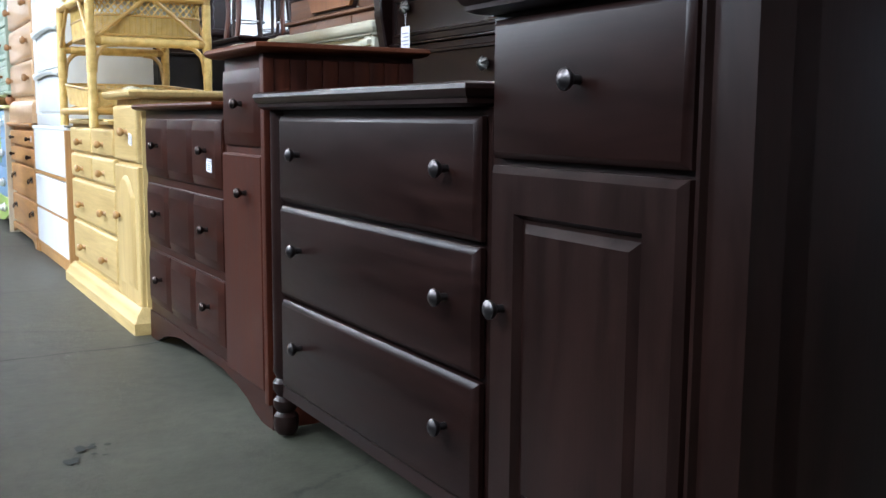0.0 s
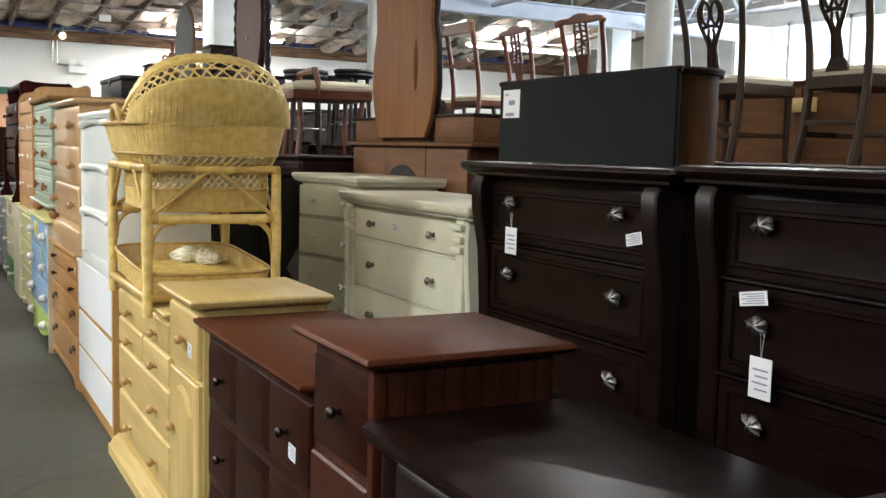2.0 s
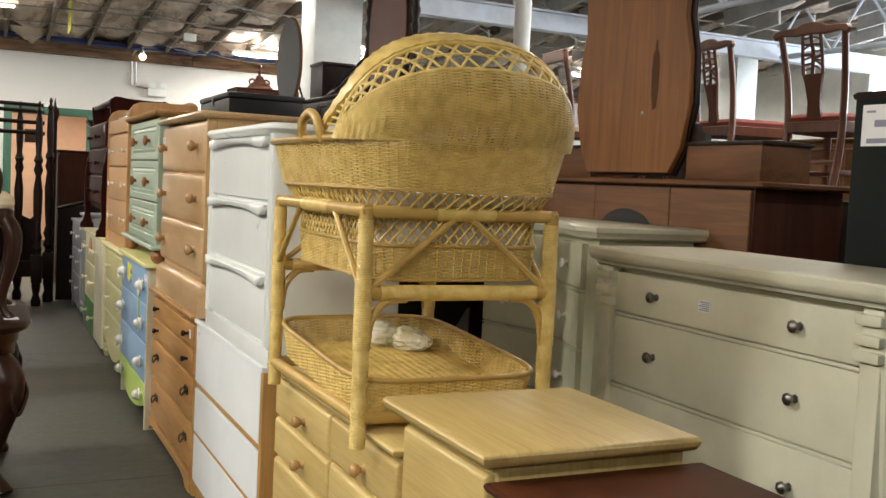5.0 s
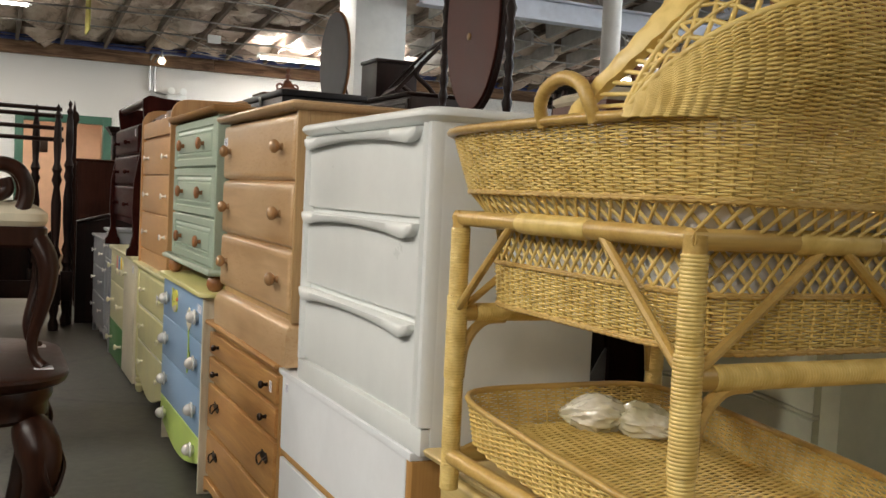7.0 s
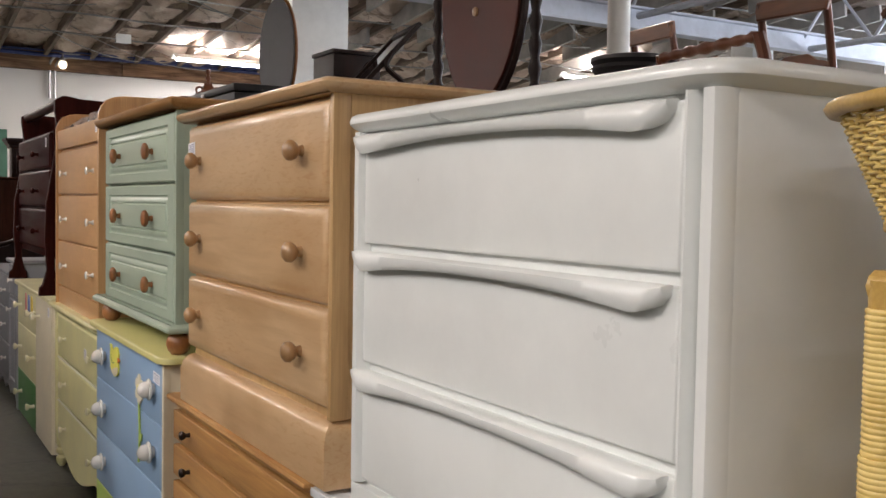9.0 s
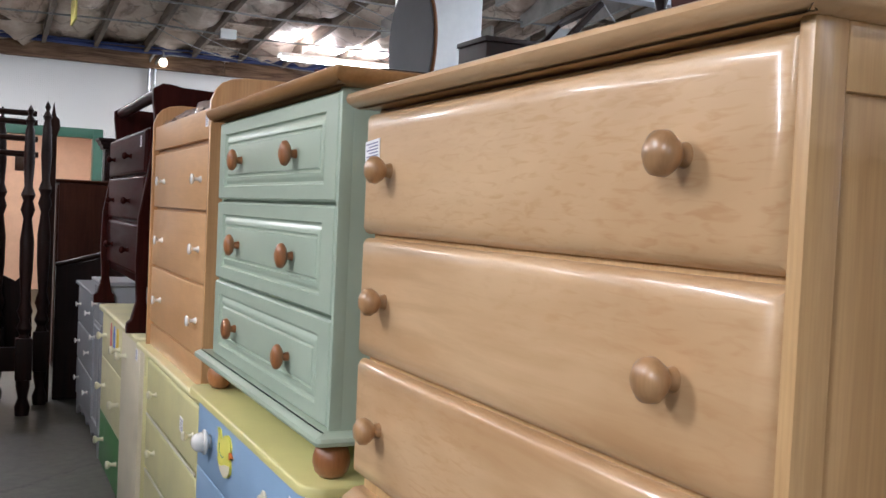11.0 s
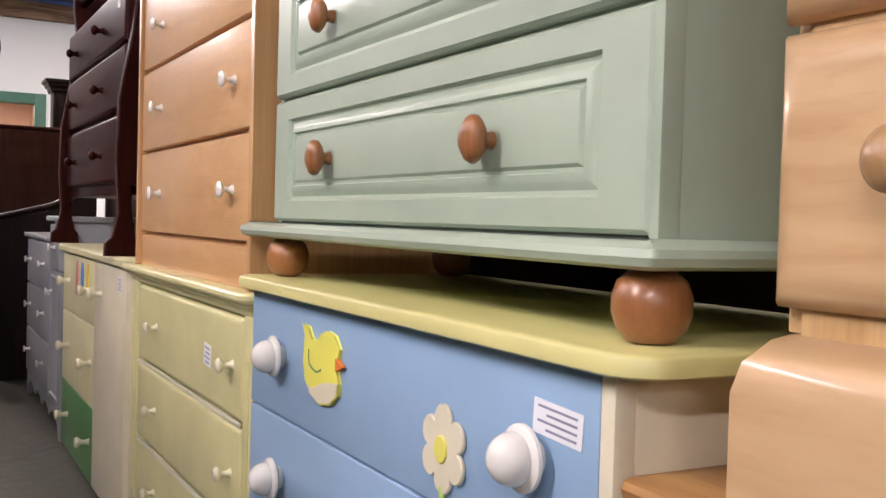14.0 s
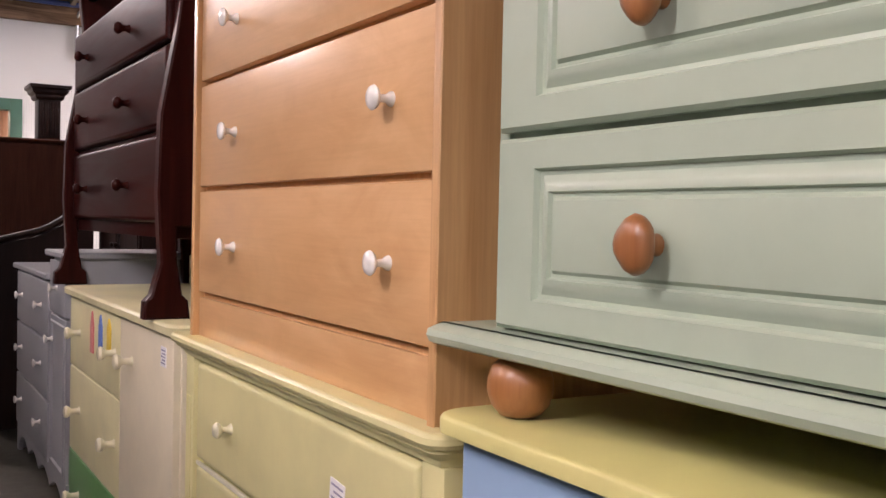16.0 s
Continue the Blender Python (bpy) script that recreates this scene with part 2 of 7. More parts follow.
RAFTER = wood("rough_rafter", (0.13, 0.097, 0.075), (0.32, 0.255, 0.205), 0.8, "y", 0, 1, 0.4)
LEDGER = wood("rough_ledger", (0.10, 0.05, 0.025), (0.34, 0.21, 0.12), 0.8, "x", 0, 1.6, 0.4)


def glow(name, colour, strength):
    m, nt, b = mat(name, 0.5)
    b.inputs["Base Color"].default_value = (*colour, 1)
    b.inputs["Emission Color"].default_value = (*colour, 1)
    b.inputs["Emission Strength"].default_value = strength
    return m


TUBE = glow("fluorescent_tube", (1.0, 0.97, 0.9), 22.0)
DAYPANE = glow("bright_sky_pane", (0.88, 0.94, 1.0), 3.2)
BULB = glow("wall_bulb", (1.0, 0.86, 0.6), 6.0)


def floor_material():
    m, nt, b = mat("worn_concrete", 0.6)
    c = coords(nt, (1, 1, 1))
    n1 = node(nt, "ShaderNodeTexNoise", Scale=0.9, Detail=8, Roughness=0.65)
    n2 = node(nt, "ShaderNodeTexNoise", Scale=18, Detail=6, Roughness=0.7)
    vo = node(nt, "ShaderNodeTexVoronoi", Scale=0.55)
    vo.feature = "DISTANCE_TO_EDGE"
    warp = mixc(nt, 0.12, c, n2.outputs[1])
    for n in (n1, n2):
        nt.links.new(c, n.inputs["Vector"])
    nt.links.new(warp, vo.inputs["Vector"])
    base = ramp(nt, n1.outputs[0], [(0.3, (0.032, 0.032, 0.021)), (0.55, (0.058, 0.058, 0.039)), (0.75, (0.098, 0.097, 0.069))])
    fine = ramp(nt, n2.outputs[0], [(0.3, (0.5, 0.5, 0.48)), (0.62, (1, 1, 1))])
    crack = ramp(nt, vo.outputs[0], [(0.0, (0.35, 0.35, 0.35)), (0.006, (1, 1, 1))])
    nt.links.new(mixc(nt, 1.0, mixc(nt, 0.85, base, fine, "MULTIPLY"), crack, "MULTIPLY"), b.inputs["Base Color"])
    rr = node(nt, "ShaderNodeMapRange", **{"To Min": 0.42, "To Max": 0.72})
    nt.links.new(n1.outputs[0], rr.inputs[0])
    nt.links.new(rr.outputs[0], b.inputs["Roughness"])
    bump(nt, b, n2.outputs[0], 0.45, 0.005)
    return m


def insulation_material():
    m, nt, b = mat("foil_faced_insulation", 0.5)
    c = coords(nt, (1, 1, 1))
    n1 = node(nt, "ShaderNodeTexNoise", Scale=1.6, Detail=7, Roughness=0.7, Distortion=0.8)
    n2 = node(nt, "ShaderNodeTexNoise", Scale=11, Detail=5, Roughness=0.7)
    for n in (n1, n2):
        nt.links.new(c, n.inputs["Vector"])
    crinkle = node(nt, "ShaderNodeTexVoronoi", Scale=2.3)
    crinkle.feature = "DISTANCE_TO_EDGE"
    nt.links.new(mixc(nt, 0.35, c, n1.outputs[1]), crinkle.inputs["Vector"])
    paper = ramp(nt, n1.outputs[0], [(0.3, (0.22, 0.135, 0.085)), (0.41, (0.60, 0.46, 0.36)), (0.62, (0.78, 0.68, 0.58))])
    # dark lines for tears and for the shade inside creases, put into the colour
    crease_shade = ramp(nt, crinkle.outputs[0], [(0.0, (0.30, 0.22, 0.17)), (0.03, (1, 1, 1))])
    nt.links.new(mixc(nt, 0.75, paper, crease_shade, "MULTIPLY"), b.inputs["Base Color"])
    bump(nt, b, n2.outputs[0], 1.0, 0.06)
    return m


def pegboard_material():
    m, nt, b = mat("white_pegboard", 0.6)
    c = coords(nt, (39.4, 39.4, 39.4))
    fr = nt.nodes.new("ShaderNodeVectorMath")
    fr.operation = "FRACTION"
    nt.links.new(c, fr.inputs[0])
    sub = nt.nodes.new("ShaderNodeVectorMath")
    sub.operation = "SUBTRACT"
    sub.inputs[1].default_value = (0.5, 0.5, 0.5)
    nt.links.new(fr.outputs[0], sub.inputs[0])
    flat = nt.nodes.new("ShaderNodeVectorMath")
    flat.operation = "MULTIPLY"
    flat.inputs[1].default_value = (1, 0, 1)
    nt.links.new(sub.outputs[0], flat.inputs[0])
    ln = nt.nodes.new("ShaderNodeVectorMath")
    ln.operation = "LENGTH"
    nt.links.new(flat.outputs[0], ln.inputs[0])
    nt.links.new(ramp(nt, ln.outputs["Value"], [(0.12, (0.25, 0.24, 0.22)), (0.17, (0.78, 0.77, 0.74))]), b.inputs["Base Color"])
    return m


FLOOR, INSUL, PEG = floor_material(), insulation_material(), pegboard_material()

# ---- builders ----


def finish(name, bm, material, smooth=38):
    me = bpy.data.meshes.new(name)
    bmesh.ops.recalc_face_normals(bm, faces=bm.faces)
    bm.to_mesh(me)
    bm.free()
    me.materials.append(material)
    me.polygons.foreach_set("use_smooth", [True] * len(me.polygons))
    me.set_sharp_from_angle(angle=radians(smooth))
    return me


def bx(bm, x0, x1, y0, y1, z0, z1, b=0.003, m=None):
    mm = Matrix.LocRotScale(((x0 + x1) / 2, (y0 + y1) / 2, (z0 + z1) / 2), None, (abs(x1 - x0), abs(y1 - y0), abs(z1 - z0)))
    g = bmesh.ops.create_cube(bm, size=1, matrix=(m @ mm) if m else mm)
    if b:
        ed = list({e for v in g["verts"] for e in v.link_edges})
        bmesh.ops.bevel(bm, geom=ed, offset=b, segments=2, affect="EDGES", profile=0.6)
    return bm


def box(*a, **k):
    return bx(bmesh.new(), *a, **k)


def loft(bm, loops, cap0=True, cap1=True, closed=True):
    vs = [[bm.verts.new(p) for p in lp] for lp in loops]
    n = len(vs[0])
    for a, c in zip(vs, vs[1:]):
        for i in range(n if closed else n - 1):
            j = (i + 1) % n
            bm.faces.new((a[i], a[j], c[j], c[i]))
    if cap0:
        bm.faces.new(vs[0][::-1])
    if cap1:
        bm.faces.new(vs[-1])
    return bm


def panel(x, y0, y1, z0, z1, prof, bm=None, wide=0.0):
    """A drawer or door front facing -x: rings of (inset, how far proud of x); wide adds to the upright stiles inside the edge."""
    bm = bm or bmesh.new()
    rings = []
    for i, d in prof:
        k = i + (wide * 0.55 if i > 0.032 else 0.0)
        rings.append([(x - d, y0 + k, z0 + i), (x - d, y1 - k, z0 + i), (x - d, y1 - k, z1 - i), (x - d, y0 + k, z1 - i)])
    return loft(bm, rings)


def offset(pts, d):
    out = []
    n = len(pts)
    for i in range(n):
        a, p, c = Vector(pts[i - 1]), Vector(pts[i]), Vector(pts[(i + 1) % n])
        e1, e2 = (p - a).normalized(), (c - p).normalized()
        n1, n2 = Vector((e1.y, -e1.x)), Vector((e2.y, -e2.x))
        k = (n1 + n2) / max(0.3, 1 + n1.dot(n2))
        out.append(tuple(p + k * d))
    return out


def stack(pts, prof, bm=None):
    """A moulded slab: the outline pts (counter-clockwise) at rising heights with offsets."""
    return loft(bm or bmesh.new(), [[(*p, z) for p in offset(pts, d)] for z, d in prof])


def rect(x0, x1, y0, y1, r=0.0, n=5, back=False):
    """Outline with rounded front (x0) corners, and rounded back ones where asked."""
    if not r:
        return [(x0, y0), (x1, y0), (x1, y1), (x0, y1)]
    out = []
    for cx, cy, a0, on in ((x0 + r, y0 + r, 180, True), (x1 - r, y0 + r, 270, back), (x1 - r, y1 - r, 0, back), (x0 + r, y1 - r, 90, True)):
        if on:
            out += [(cx + r * math.cos(radians(a0 + 90 * i / n)), cy + r * math.sin(radians(a0 + 90 * i / n))) for i in range(n + 1)]
        else:
            out.append((x1, y0 if a0 == 270 else y1))
    return out


def lathe(prof, m=None, n=16, bm=None):
    bm = bm or bmesh.new()
    m = m or Matrix()
    loops = [[m @ Vector((max(r, 0.0004) * math.cos(2 * math.pi * i / n), max(r, 0.0004) * math.sin(2 * math.pi * i / n), h)) for i in range(n)] for r, h in prof]
    return loft(bm, loops)


def tube(pts, r, n=8, bm=None, flat=1.0):
    """A round rod along pts; r is one radius or one for each point."""
    bm = bm or bmesh.new()
    P = [Vector(p) for p in pts]
    rr = r if isinstance(r, (list, tuple)) else [r] * len(P)
    loops, side = [], None
    for i, p in enumerate(P):
        t = (P[min(i + 1, len(P) - 1)] - P[max(i - 1, 0)]).normalized()
        if side is None:
            side = t.cross(Vector((0, 0, 1)) if abs(t.z) < 0.9 else Vector((1, 0, 0))).normalized()
        side = (side - t * side.dot(t)).normalized()
        up = t.cross(side)
        loops.append([p + side * rr[i] * math.cos(2 * math.pi * k / n) + up * rr[i] * flat * math.sin(2 * math.pi * k / n) for k in range(n)])
    return loft(bm, loops)


def curve(pts, steps=6):
    """A smooth line through pts."""
    P = [Vector(p) for p in pts]
    out = []
    for i in range(len(P) - 1):
        a, b, c, d = P[max(i - 1, 0)], P[i], P[i + 1], P[min(i + 2, len(P) - 1)]
        for s in range(steps):
            t = s / steps
            out.append(0.5 * ((2 * b) + (c - a) * t + (2 * a - 5 * b + 4 * c - d) * t * t + (3 * b - a - 3 * c + d) * t ** 3))
    return out + [P[-1]]


def board(pts, axis, t0, t1, bm=None, b=0.0):
    """A flat shape cut from a board: 2D outline pts, thickness t0..t1 along axis."""
    put3 = {"x": lambda p, t: (t, p[0], p[1]), "y": lambda p, t: (p[0], t, p[1]), "z": lambda p, t: (p[0], p[1], t)}[axis]
    if b:
        ins = offset(pts, -b)
        return loft(bm or bmesh.new(), [[put3(p, t0) for p in ins], [put3(p, t0 + b) for p in pts], [put3(p, t1 - b) for p in pts], [put3(p, t1) for p in ins]])
    return loft(bm or bmesh.new(), [[put3(p, t0) for p in pts], [put3(p, t1) for p in pts]])


class Thing:
    """A thing under an Empty at its base; its parts are given in world metres (or local ones where o is zero)."""

    def __init__(self, name, label, category, x, y, z, group="", turn=0, local=False):
        self.ob = tagged(new(name), label, category, group)
        self.ob.matrix_world = pose(x, y, z, 0, 0, turn)
        self.o = Vector((0, 0, 0)) if local else Vector((x, y, z))

    def part(self, name, bm, material, parent=None, label="", smooth=38):
        if self.o.length:
            bmesh.ops.translate(bm, verts=bm.verts, vec=-self.o)
        ob = new(name, finish(name, bm, material, smooth))
        ob.parent = parent or self.ob
        return tagged(ob, label)

    def put(self, name, mesh, place, parent=None, label="", turn=(0, 0, 0)):
        v = Vector(place) - self.o
        ob = new(name, mesh)
        ob.parent = parent or self.ob
        ob.matrix_local = pose(v.x, v.y, v.z, *turn)
        return tagged(ob, label)


def structure(name, bm, material, label="", smooth=38):
    return tagged(new(name, finish(name, bm, material, smooth)), label or name.replace("_", " "), "", "", "structure")


OUT = pose(0, 0, 0, 0, -90, 0)  # a turned piece pointing to -x


def knob_mesh(name, prof, material, n=16):
    return finish(name, lathe(prof, OUT, n), material, 50)


KN_PEWTER = knob_mesh("knob_pewter", [(0.007, 0), (0.007, 0.014), (0.012, 0.018), (0.0165, 0.024), (0.0165, 0.029), (0.010, 0.034), (0, 0.036)], DARKPEWTER)
KN_DARK = knob_mesh("knob_dark", [(0.008, 0), (0.006, 0.012), (0.012, 0.018), (0.015, 0.025), (0.011, 0.032), (0, 0.034)], DARKMETAL)
KN_PINE = knob_mesh("knob_pine", [(0.013, 0), (0.008, 0.010), (0.013, 0.016), (0.018, 0.025), (0.015, 0.034), (0.006, 0.038), (0, 0.038)], KNOBP)
KN_MAPLE = knob_mesh("knob_maple", [(0.014, 0), (0.011, 0.010), (0.018, 0.016), (0.0245, 0.026), (0.0235, 0.036), (0.014, 0.044), (0, 0.046)], KNOBM, 24)
KN_WHITE = knob_mesh("knob_white", [(0.0115, 0), (0.0105, 0.004), (0.006, 0.010), (0.006, 0.020), (0.016, 0.026), (0.0185, 0.030), (0.016, 0.034), (0.006, 0.036), (0, 0.036)], KNOBWHITE, 20)
KN_YEL = knob_mesh("knob_yellow", [(0.012, 0), (0.006, 0.008), (0.006, 0.018), (0.014, 0.024), (0.0165, 0.030), (0.012, 0.036), (0, 0.037)], KNOBIVORY, 18)
KN_STUB = knob_mesh("knob_stub", [(0.014, 0), (0.010, 0.006), (0.009, 0.026), (0.017, 0.034), (0.0215, 0.042), (0.018, 0.050), (0.006, 0.053), (0, 0.053)], KNOBIVORY, 18)
KN_BALL = knob_mesh("knob_ball", [(0.02, 0), (0.02, 0.010), (0.032, 0.011), (0.0365, 0.015), (0.036, 0.019), (0.031, 0.022), (0.0275, 0.0225)] + [(0.0285 * math.cos(radians(a)), 0.027 + 0.0285 * math.sin(radians(a))) for a in range(-5, 91, 12)], KNOBWHITE, 32)
KN_CHERRY = knob_mesh("knob_cherry", [(0.013, 0), (0.008, 0.012), (0.010, 0.020), (0.018, 0.028), (0.018, 0.036), (0.010, 0.044), (0, 0.045)], CHERRYZ, 16)
def leaf_knob():
    """A cast five-lobed leaf, domed and veined, on a short stalk."""
    bm = lathe([(0.010, 0), (0.006, 0.010), (0.008, 0.016)], OUT, 10)
    n = 60
    edge = []
    for k in range(n):
        a = 2 * math.pi * k / n
        lobe = abs(math.cos(2.5 * a)) ** 0.7
        r = 0.033 * (0.64 + 0.36 * lobe) * (1 + 0.08 * math.sin(15 * a)) * (1.25 if math.cos(a) > 0.8 else 1.0)
        edge.append((r * math.cos(a), r * math.sin(a) * 0.8, lobe))
    loops = [[(-0.014, y * 0.7, z * 0.7) for y, z, l in edge]]
    for q, dx in ((1.0, 0.018), (0.98, 0.021), (0.7, 0.026), (0.4, 0.029), (0.08, 0.029)):
        loops.append([(-dx - 0.0035 * l * (1 - q) * 2 + 0.003 * q * (1 - l), y * q, z * q) for y, z, l in edge])
    loft(bm, loops)
    return finish("knob_leaf", bm, LEAFPEWTER, 60)


KN_LEAF = leaf_knob()
KN_CRYSTAL = knob_mesh("knob_crystal", [(0.012, 0), (0.008, 0.008), (0.016, 0.020), (0.017, 0.028), (0.008, 0.036), (0, 0.037)], PEWTER, 7)


def mint_knob():
    bm = lathe([(0.011, 0), (0.009, 0.012), (0.010, 0.018)], OUT, 14)
    pts = [(0.0235 * math.cos(a) * (1 + 0.10 * math.cos(3 * a)), 0.028 * math.sin(a) * (1 + 0.05 * math.cos(4 * a))) for a in [2 * math.pi * i / 20 for i in range(20)]]
    loft(bm, [[(-x, p[0] * s, p[1] * s) for p in pts] for x, s in ((0.016, 0.72), (0.022, 0.98), (0.028, 1.0), (0.034, 0.9), (0.038, 0.6), (0.039, 0.25))])
    return finish("knob_mint", bm, KNOBW, 50)


KN_MINT = mint_knob()


def sticker(th, parent, x, y, z, w=0.045, h=0.03, lean=0, bars=5):
    """A small printed price label lying on a front."""
    m = pose(x, y, z, lean, 0, 0)
    s = th.part("price_sticker", bx(bmesh.new(), -0.0014, 0, -w / 2, w / 2, -h / 2, h / 2, 0, m), STICKER, parent, "small white printed price sticker")
    bm = bmesh.new()
    for i in range(bars):
        zz = h * (0.32 - 0.64 * i / max(1, bars - 1))
        bx(bm, -0.0019, -0.0013, -w * 0.4, w * (0.4 - 0.18 * (i % 2)), zz - h * 0.035, zz + h * 0.035, 0, m)
    th.part("print", bm, INK, s)


def hang_tag(th, parent, x, y, z, drop=0.07, w=0.05, h=0.09, lean=0):
    """A paper tag hung from a knob on a thread."""
    m = pose(x, y, z, lean, 0, 0)
    t = th.part("price_tag", bx(bmesh.new(), -0.002, 0, -w / 2, w / 2, -drop - h, -drop, 0.0005, m), STICKER, parent, "white paper price tag on a thread")
    bm = bmesh.new()
    for i in range(4):
        zz = -drop - h * (0.3 + 0.16 * i)
        bx(bm, -0.0026, -0.0019, -w * 0.35, w * (0.35 - 0.12 * (i % 2)), zz - 0.002, zz + 0.002, 0, m)
    th.part("print", bm, INK, t)
    th.part("thread", tube([m @ Vector((-0.001, -0.006, 0)), m @ Vector((-0.001, 0, -drop - 0.008)), m @ Vector((-0.001, 0.006, 0))], 0.0008, 4), STICKER, t)


# drawer-front profiles: (inset, proud)
FLAT = [(0, 0), (0, 0.015), (0.0015, 0.0175), (0.004, 0.0185)]
LIPPED = [(0, 0), (0, 0.010), (0.004, 0.016), (0.010, 0.020), (0.016, 0.021)]
PILLOW = [(0, 0), (0, 0.006), (0.004, 0.013), (0.012, 0.020), (0.026, 0.024), (0.034, 0.0245)]
BEVEL = [(0, 0), (0, 0.008), (0.004, 0.010), (0.035, 0.022), (0.037, 0.0225)]
FRAMED = [(0, 0), (0, 0.012), (0.002, 0.014), (0.022, 0.014), (0.026, 0.019), (0.034, 0.019), (0.038, 0.010), (0.042, 0.009)]


def drawer(th, x, y0, y1, z0, z1, prof, material, knob=None, knobs=(), kz=0.5, label=""):
    d = th.part("drawer", panel(x, y0, y1, z0, z1, prof), material, None, label)
    front = x - prof[-1][1]
    for ky in knobs:
        th.put("knob", knob, (front, ky, z0 + (z1 - z0) * kz), d)
    return d


def carcass(th, x0, x1, y0, y1, z0, z1, material, t=0.02, inner=None):
    """A cabinet box: two sides, a back, a floor and dust boards showing dark in the gaps between drawers."""
    th.part("side_panel", box(x0, x1, y0, y0 + t, z0, z1, b=0.0025), material)
    th.part("side_panel", box(x0, x1, y1 - t, y1, z0, z1, b=0.0025), material)
    th.part("carcass", box(x0 + 0.006, x1 - 0.002, y0 + t, y1 - t, z0 + 0.002, z1, b=0), inner or material)


F = 0.885  # the line of the row's fronts

# ---- the building ----
structure("floor", box(-7, 13, -5, 24, -0.2, 0, b=0), FLOOR, "worn cracked grey-green concrete warehouse floor")
FARY = 19.3
bm = bmesh.new()
bx(bm, -7, 0.44, FARY, FARY + 0.15, 0, 3.2, 0)
bx(bm, 1.56, 13, FARY, FARY + 0.15, 0, 3.2, 0)
bx(bm, 0.44, 1.56, FARY, FARY + 0.15, 2.26, 3.2, 0)
# added strip behind the plate that blocks the sky's light
bx(bm, -7, 13, FARY + 0.101, FARY + 0.15, 3.2, 4.2, 0)
structure("wall_north", bm, PEG, "white perforated pegboard wall with a doorway through it")
# walls out of view, coloured dark to hold down the bounced light
DIMWALL = paint("dim_unseen_wall", (0.27, 0.25, 0.22), 0.8, 0.1, 0, 0.3)
structure("wall_west", box(-7.15, -7, -5, 24, 0, 6, b=0), DIMWALL, "unseen grey-brown wall, darkened to cut bounced light")
structure("wall_south", box(-7, 13, -5.15, -5, 0, 6, b=0), DIMWALL, "unseen grey-brown wall, darkened to cut bounced light")
bm = bmesh.new()
bx(bm, 13, 13.15, -5, 24, 0, 1.9, 0)
bx(bm, 13, 13.15, -5, 24, 3.75, 6, 0)
bx(bm, 13, 13.15, -5, -1, 1.9, 3.75, 0)
bx(bm, 13, 13.15, 14, 24, 1.9, 3.75, 0)
structure("wall_east", bm, WALLWHITE, "white side wall with a long strip of clerestory windows")
structure("backdrop", box(13.6, 13.65, -1.5, 14.5, 1.7, 4.0, b=0), DAYPANE, "bright overcast sky outside the clerestory")
bm = bmesh.new()
for i in range(13):
    yy = -1 + 15 * i / 12
    bx(bm, 13.02, 13.1, yy - 0.03, yy + 0.03, 1.9, 3.75, 0)
bx(bm, 13.02, 13.1, -1, 14, 1.9, 1.96, 0)
bx(bm, 13.02, 13.1, -1, 14, 3.69, 3.75, 0)
structure("window_1", bm, WALLWHITE, "white steel glazing bars of the clerestory strip")
# the office behind the doorway
bm = bmesh.new()
bx(bm, -1.2, 3.2, 22.6, 22.7, 0, 2.7, 0)
bx(bm, -1.3, -1.2, FARY + 0.15, 22.7, 0, 2.7, 0)
bx(bm, 1.85, 1.95, FARY + 0.15, 22.6, 0, 2.7, 0)
structure("wall_office", bm, PINKWALL, "pink plastered office walls beyond the doorway")
structure("ceiling_office", box(-1.3, 3.2, FARY + 0.15, 22.7, 2.7, 2.75, b=0), PINKWALL, "low plastered office ceiling")
area("office_light", 0.9, 21.0, 2.6, 0.6, 0.6, 75, (1.0, 0.8, 0.58))
bm = bmesh.new()
bx(bm, 0.32, 0.44, FARY - 0.03, FARY + 0.16, 0, 2.36, 0.004)
bx(bm, 1.56, 1.68, FARY - 0.03, FARY + 0.16, 0, 2.36, 0.004)
bx(bm, 0.44, 1.56, FARY - 0.03, FARY + 0.16, 2.24, 2.36, 0.004)
structure("trim_doorway", bm, GREENFRAME, "dark green painted door casing")

# a joint and a spalled crack in the slab
dk = paint("crack_shadow", (0.03, 0.032, 0.028), 0.9, 0.1)
bm = bmesh.new()
rr2 = random.Random(3)
for x0, x1, yc, sl in ((-2.0, 0.9, 3.62, 0.05), (-2.0, 0.9, 6.9, 0.03), (-0.5, 0.15, 4.6, 0.1)):
    n = 40
    mid = [(x0 + (x1 - x0) * i / n, yc + sl * (x0 + (x1 - x0) * i / n) + rr2.uniform(-0.008, 0.008)) for i in range(n + 1)]
    wd = [rr2.uniform(0.002, 0.006) for _ in mid]
    lo = [bm.verts.new((p[0], p[1] - w, 0.0015)) for p, w in zip(mid, wd)]
    hi = [bm.verts.new((p[0], p[1] + w, 0.0015)) for p, w in zip(mid, wd)]
    for i in range(n):
        bm.faces.new((lo[i], lo[i + 1], hi[i + 1], hi[i]))
for k in range(9):
    cx, cy, r = 0.43 + rr2.uniform(-0.07, 0.07), 2.52 + rr2.uniform(-0.06, 0.06), rr2.uniform(0.006, 0.02)
    vs = [bm.verts.new((cx + r * rr2.uniform(0.5, 1.4) * math.cos(a), cy + r * rr2.uniform(0.5, 1.4) * math.sin(a), 0.0018 + 0.0004 * k)) for a in [2 * math.pi * i / 9 for i in range(9)]]
    bm.faces.new(vs)
structure("floor_crack", bm, dk, "dark hairline joints and a chipped patch in the concrete")

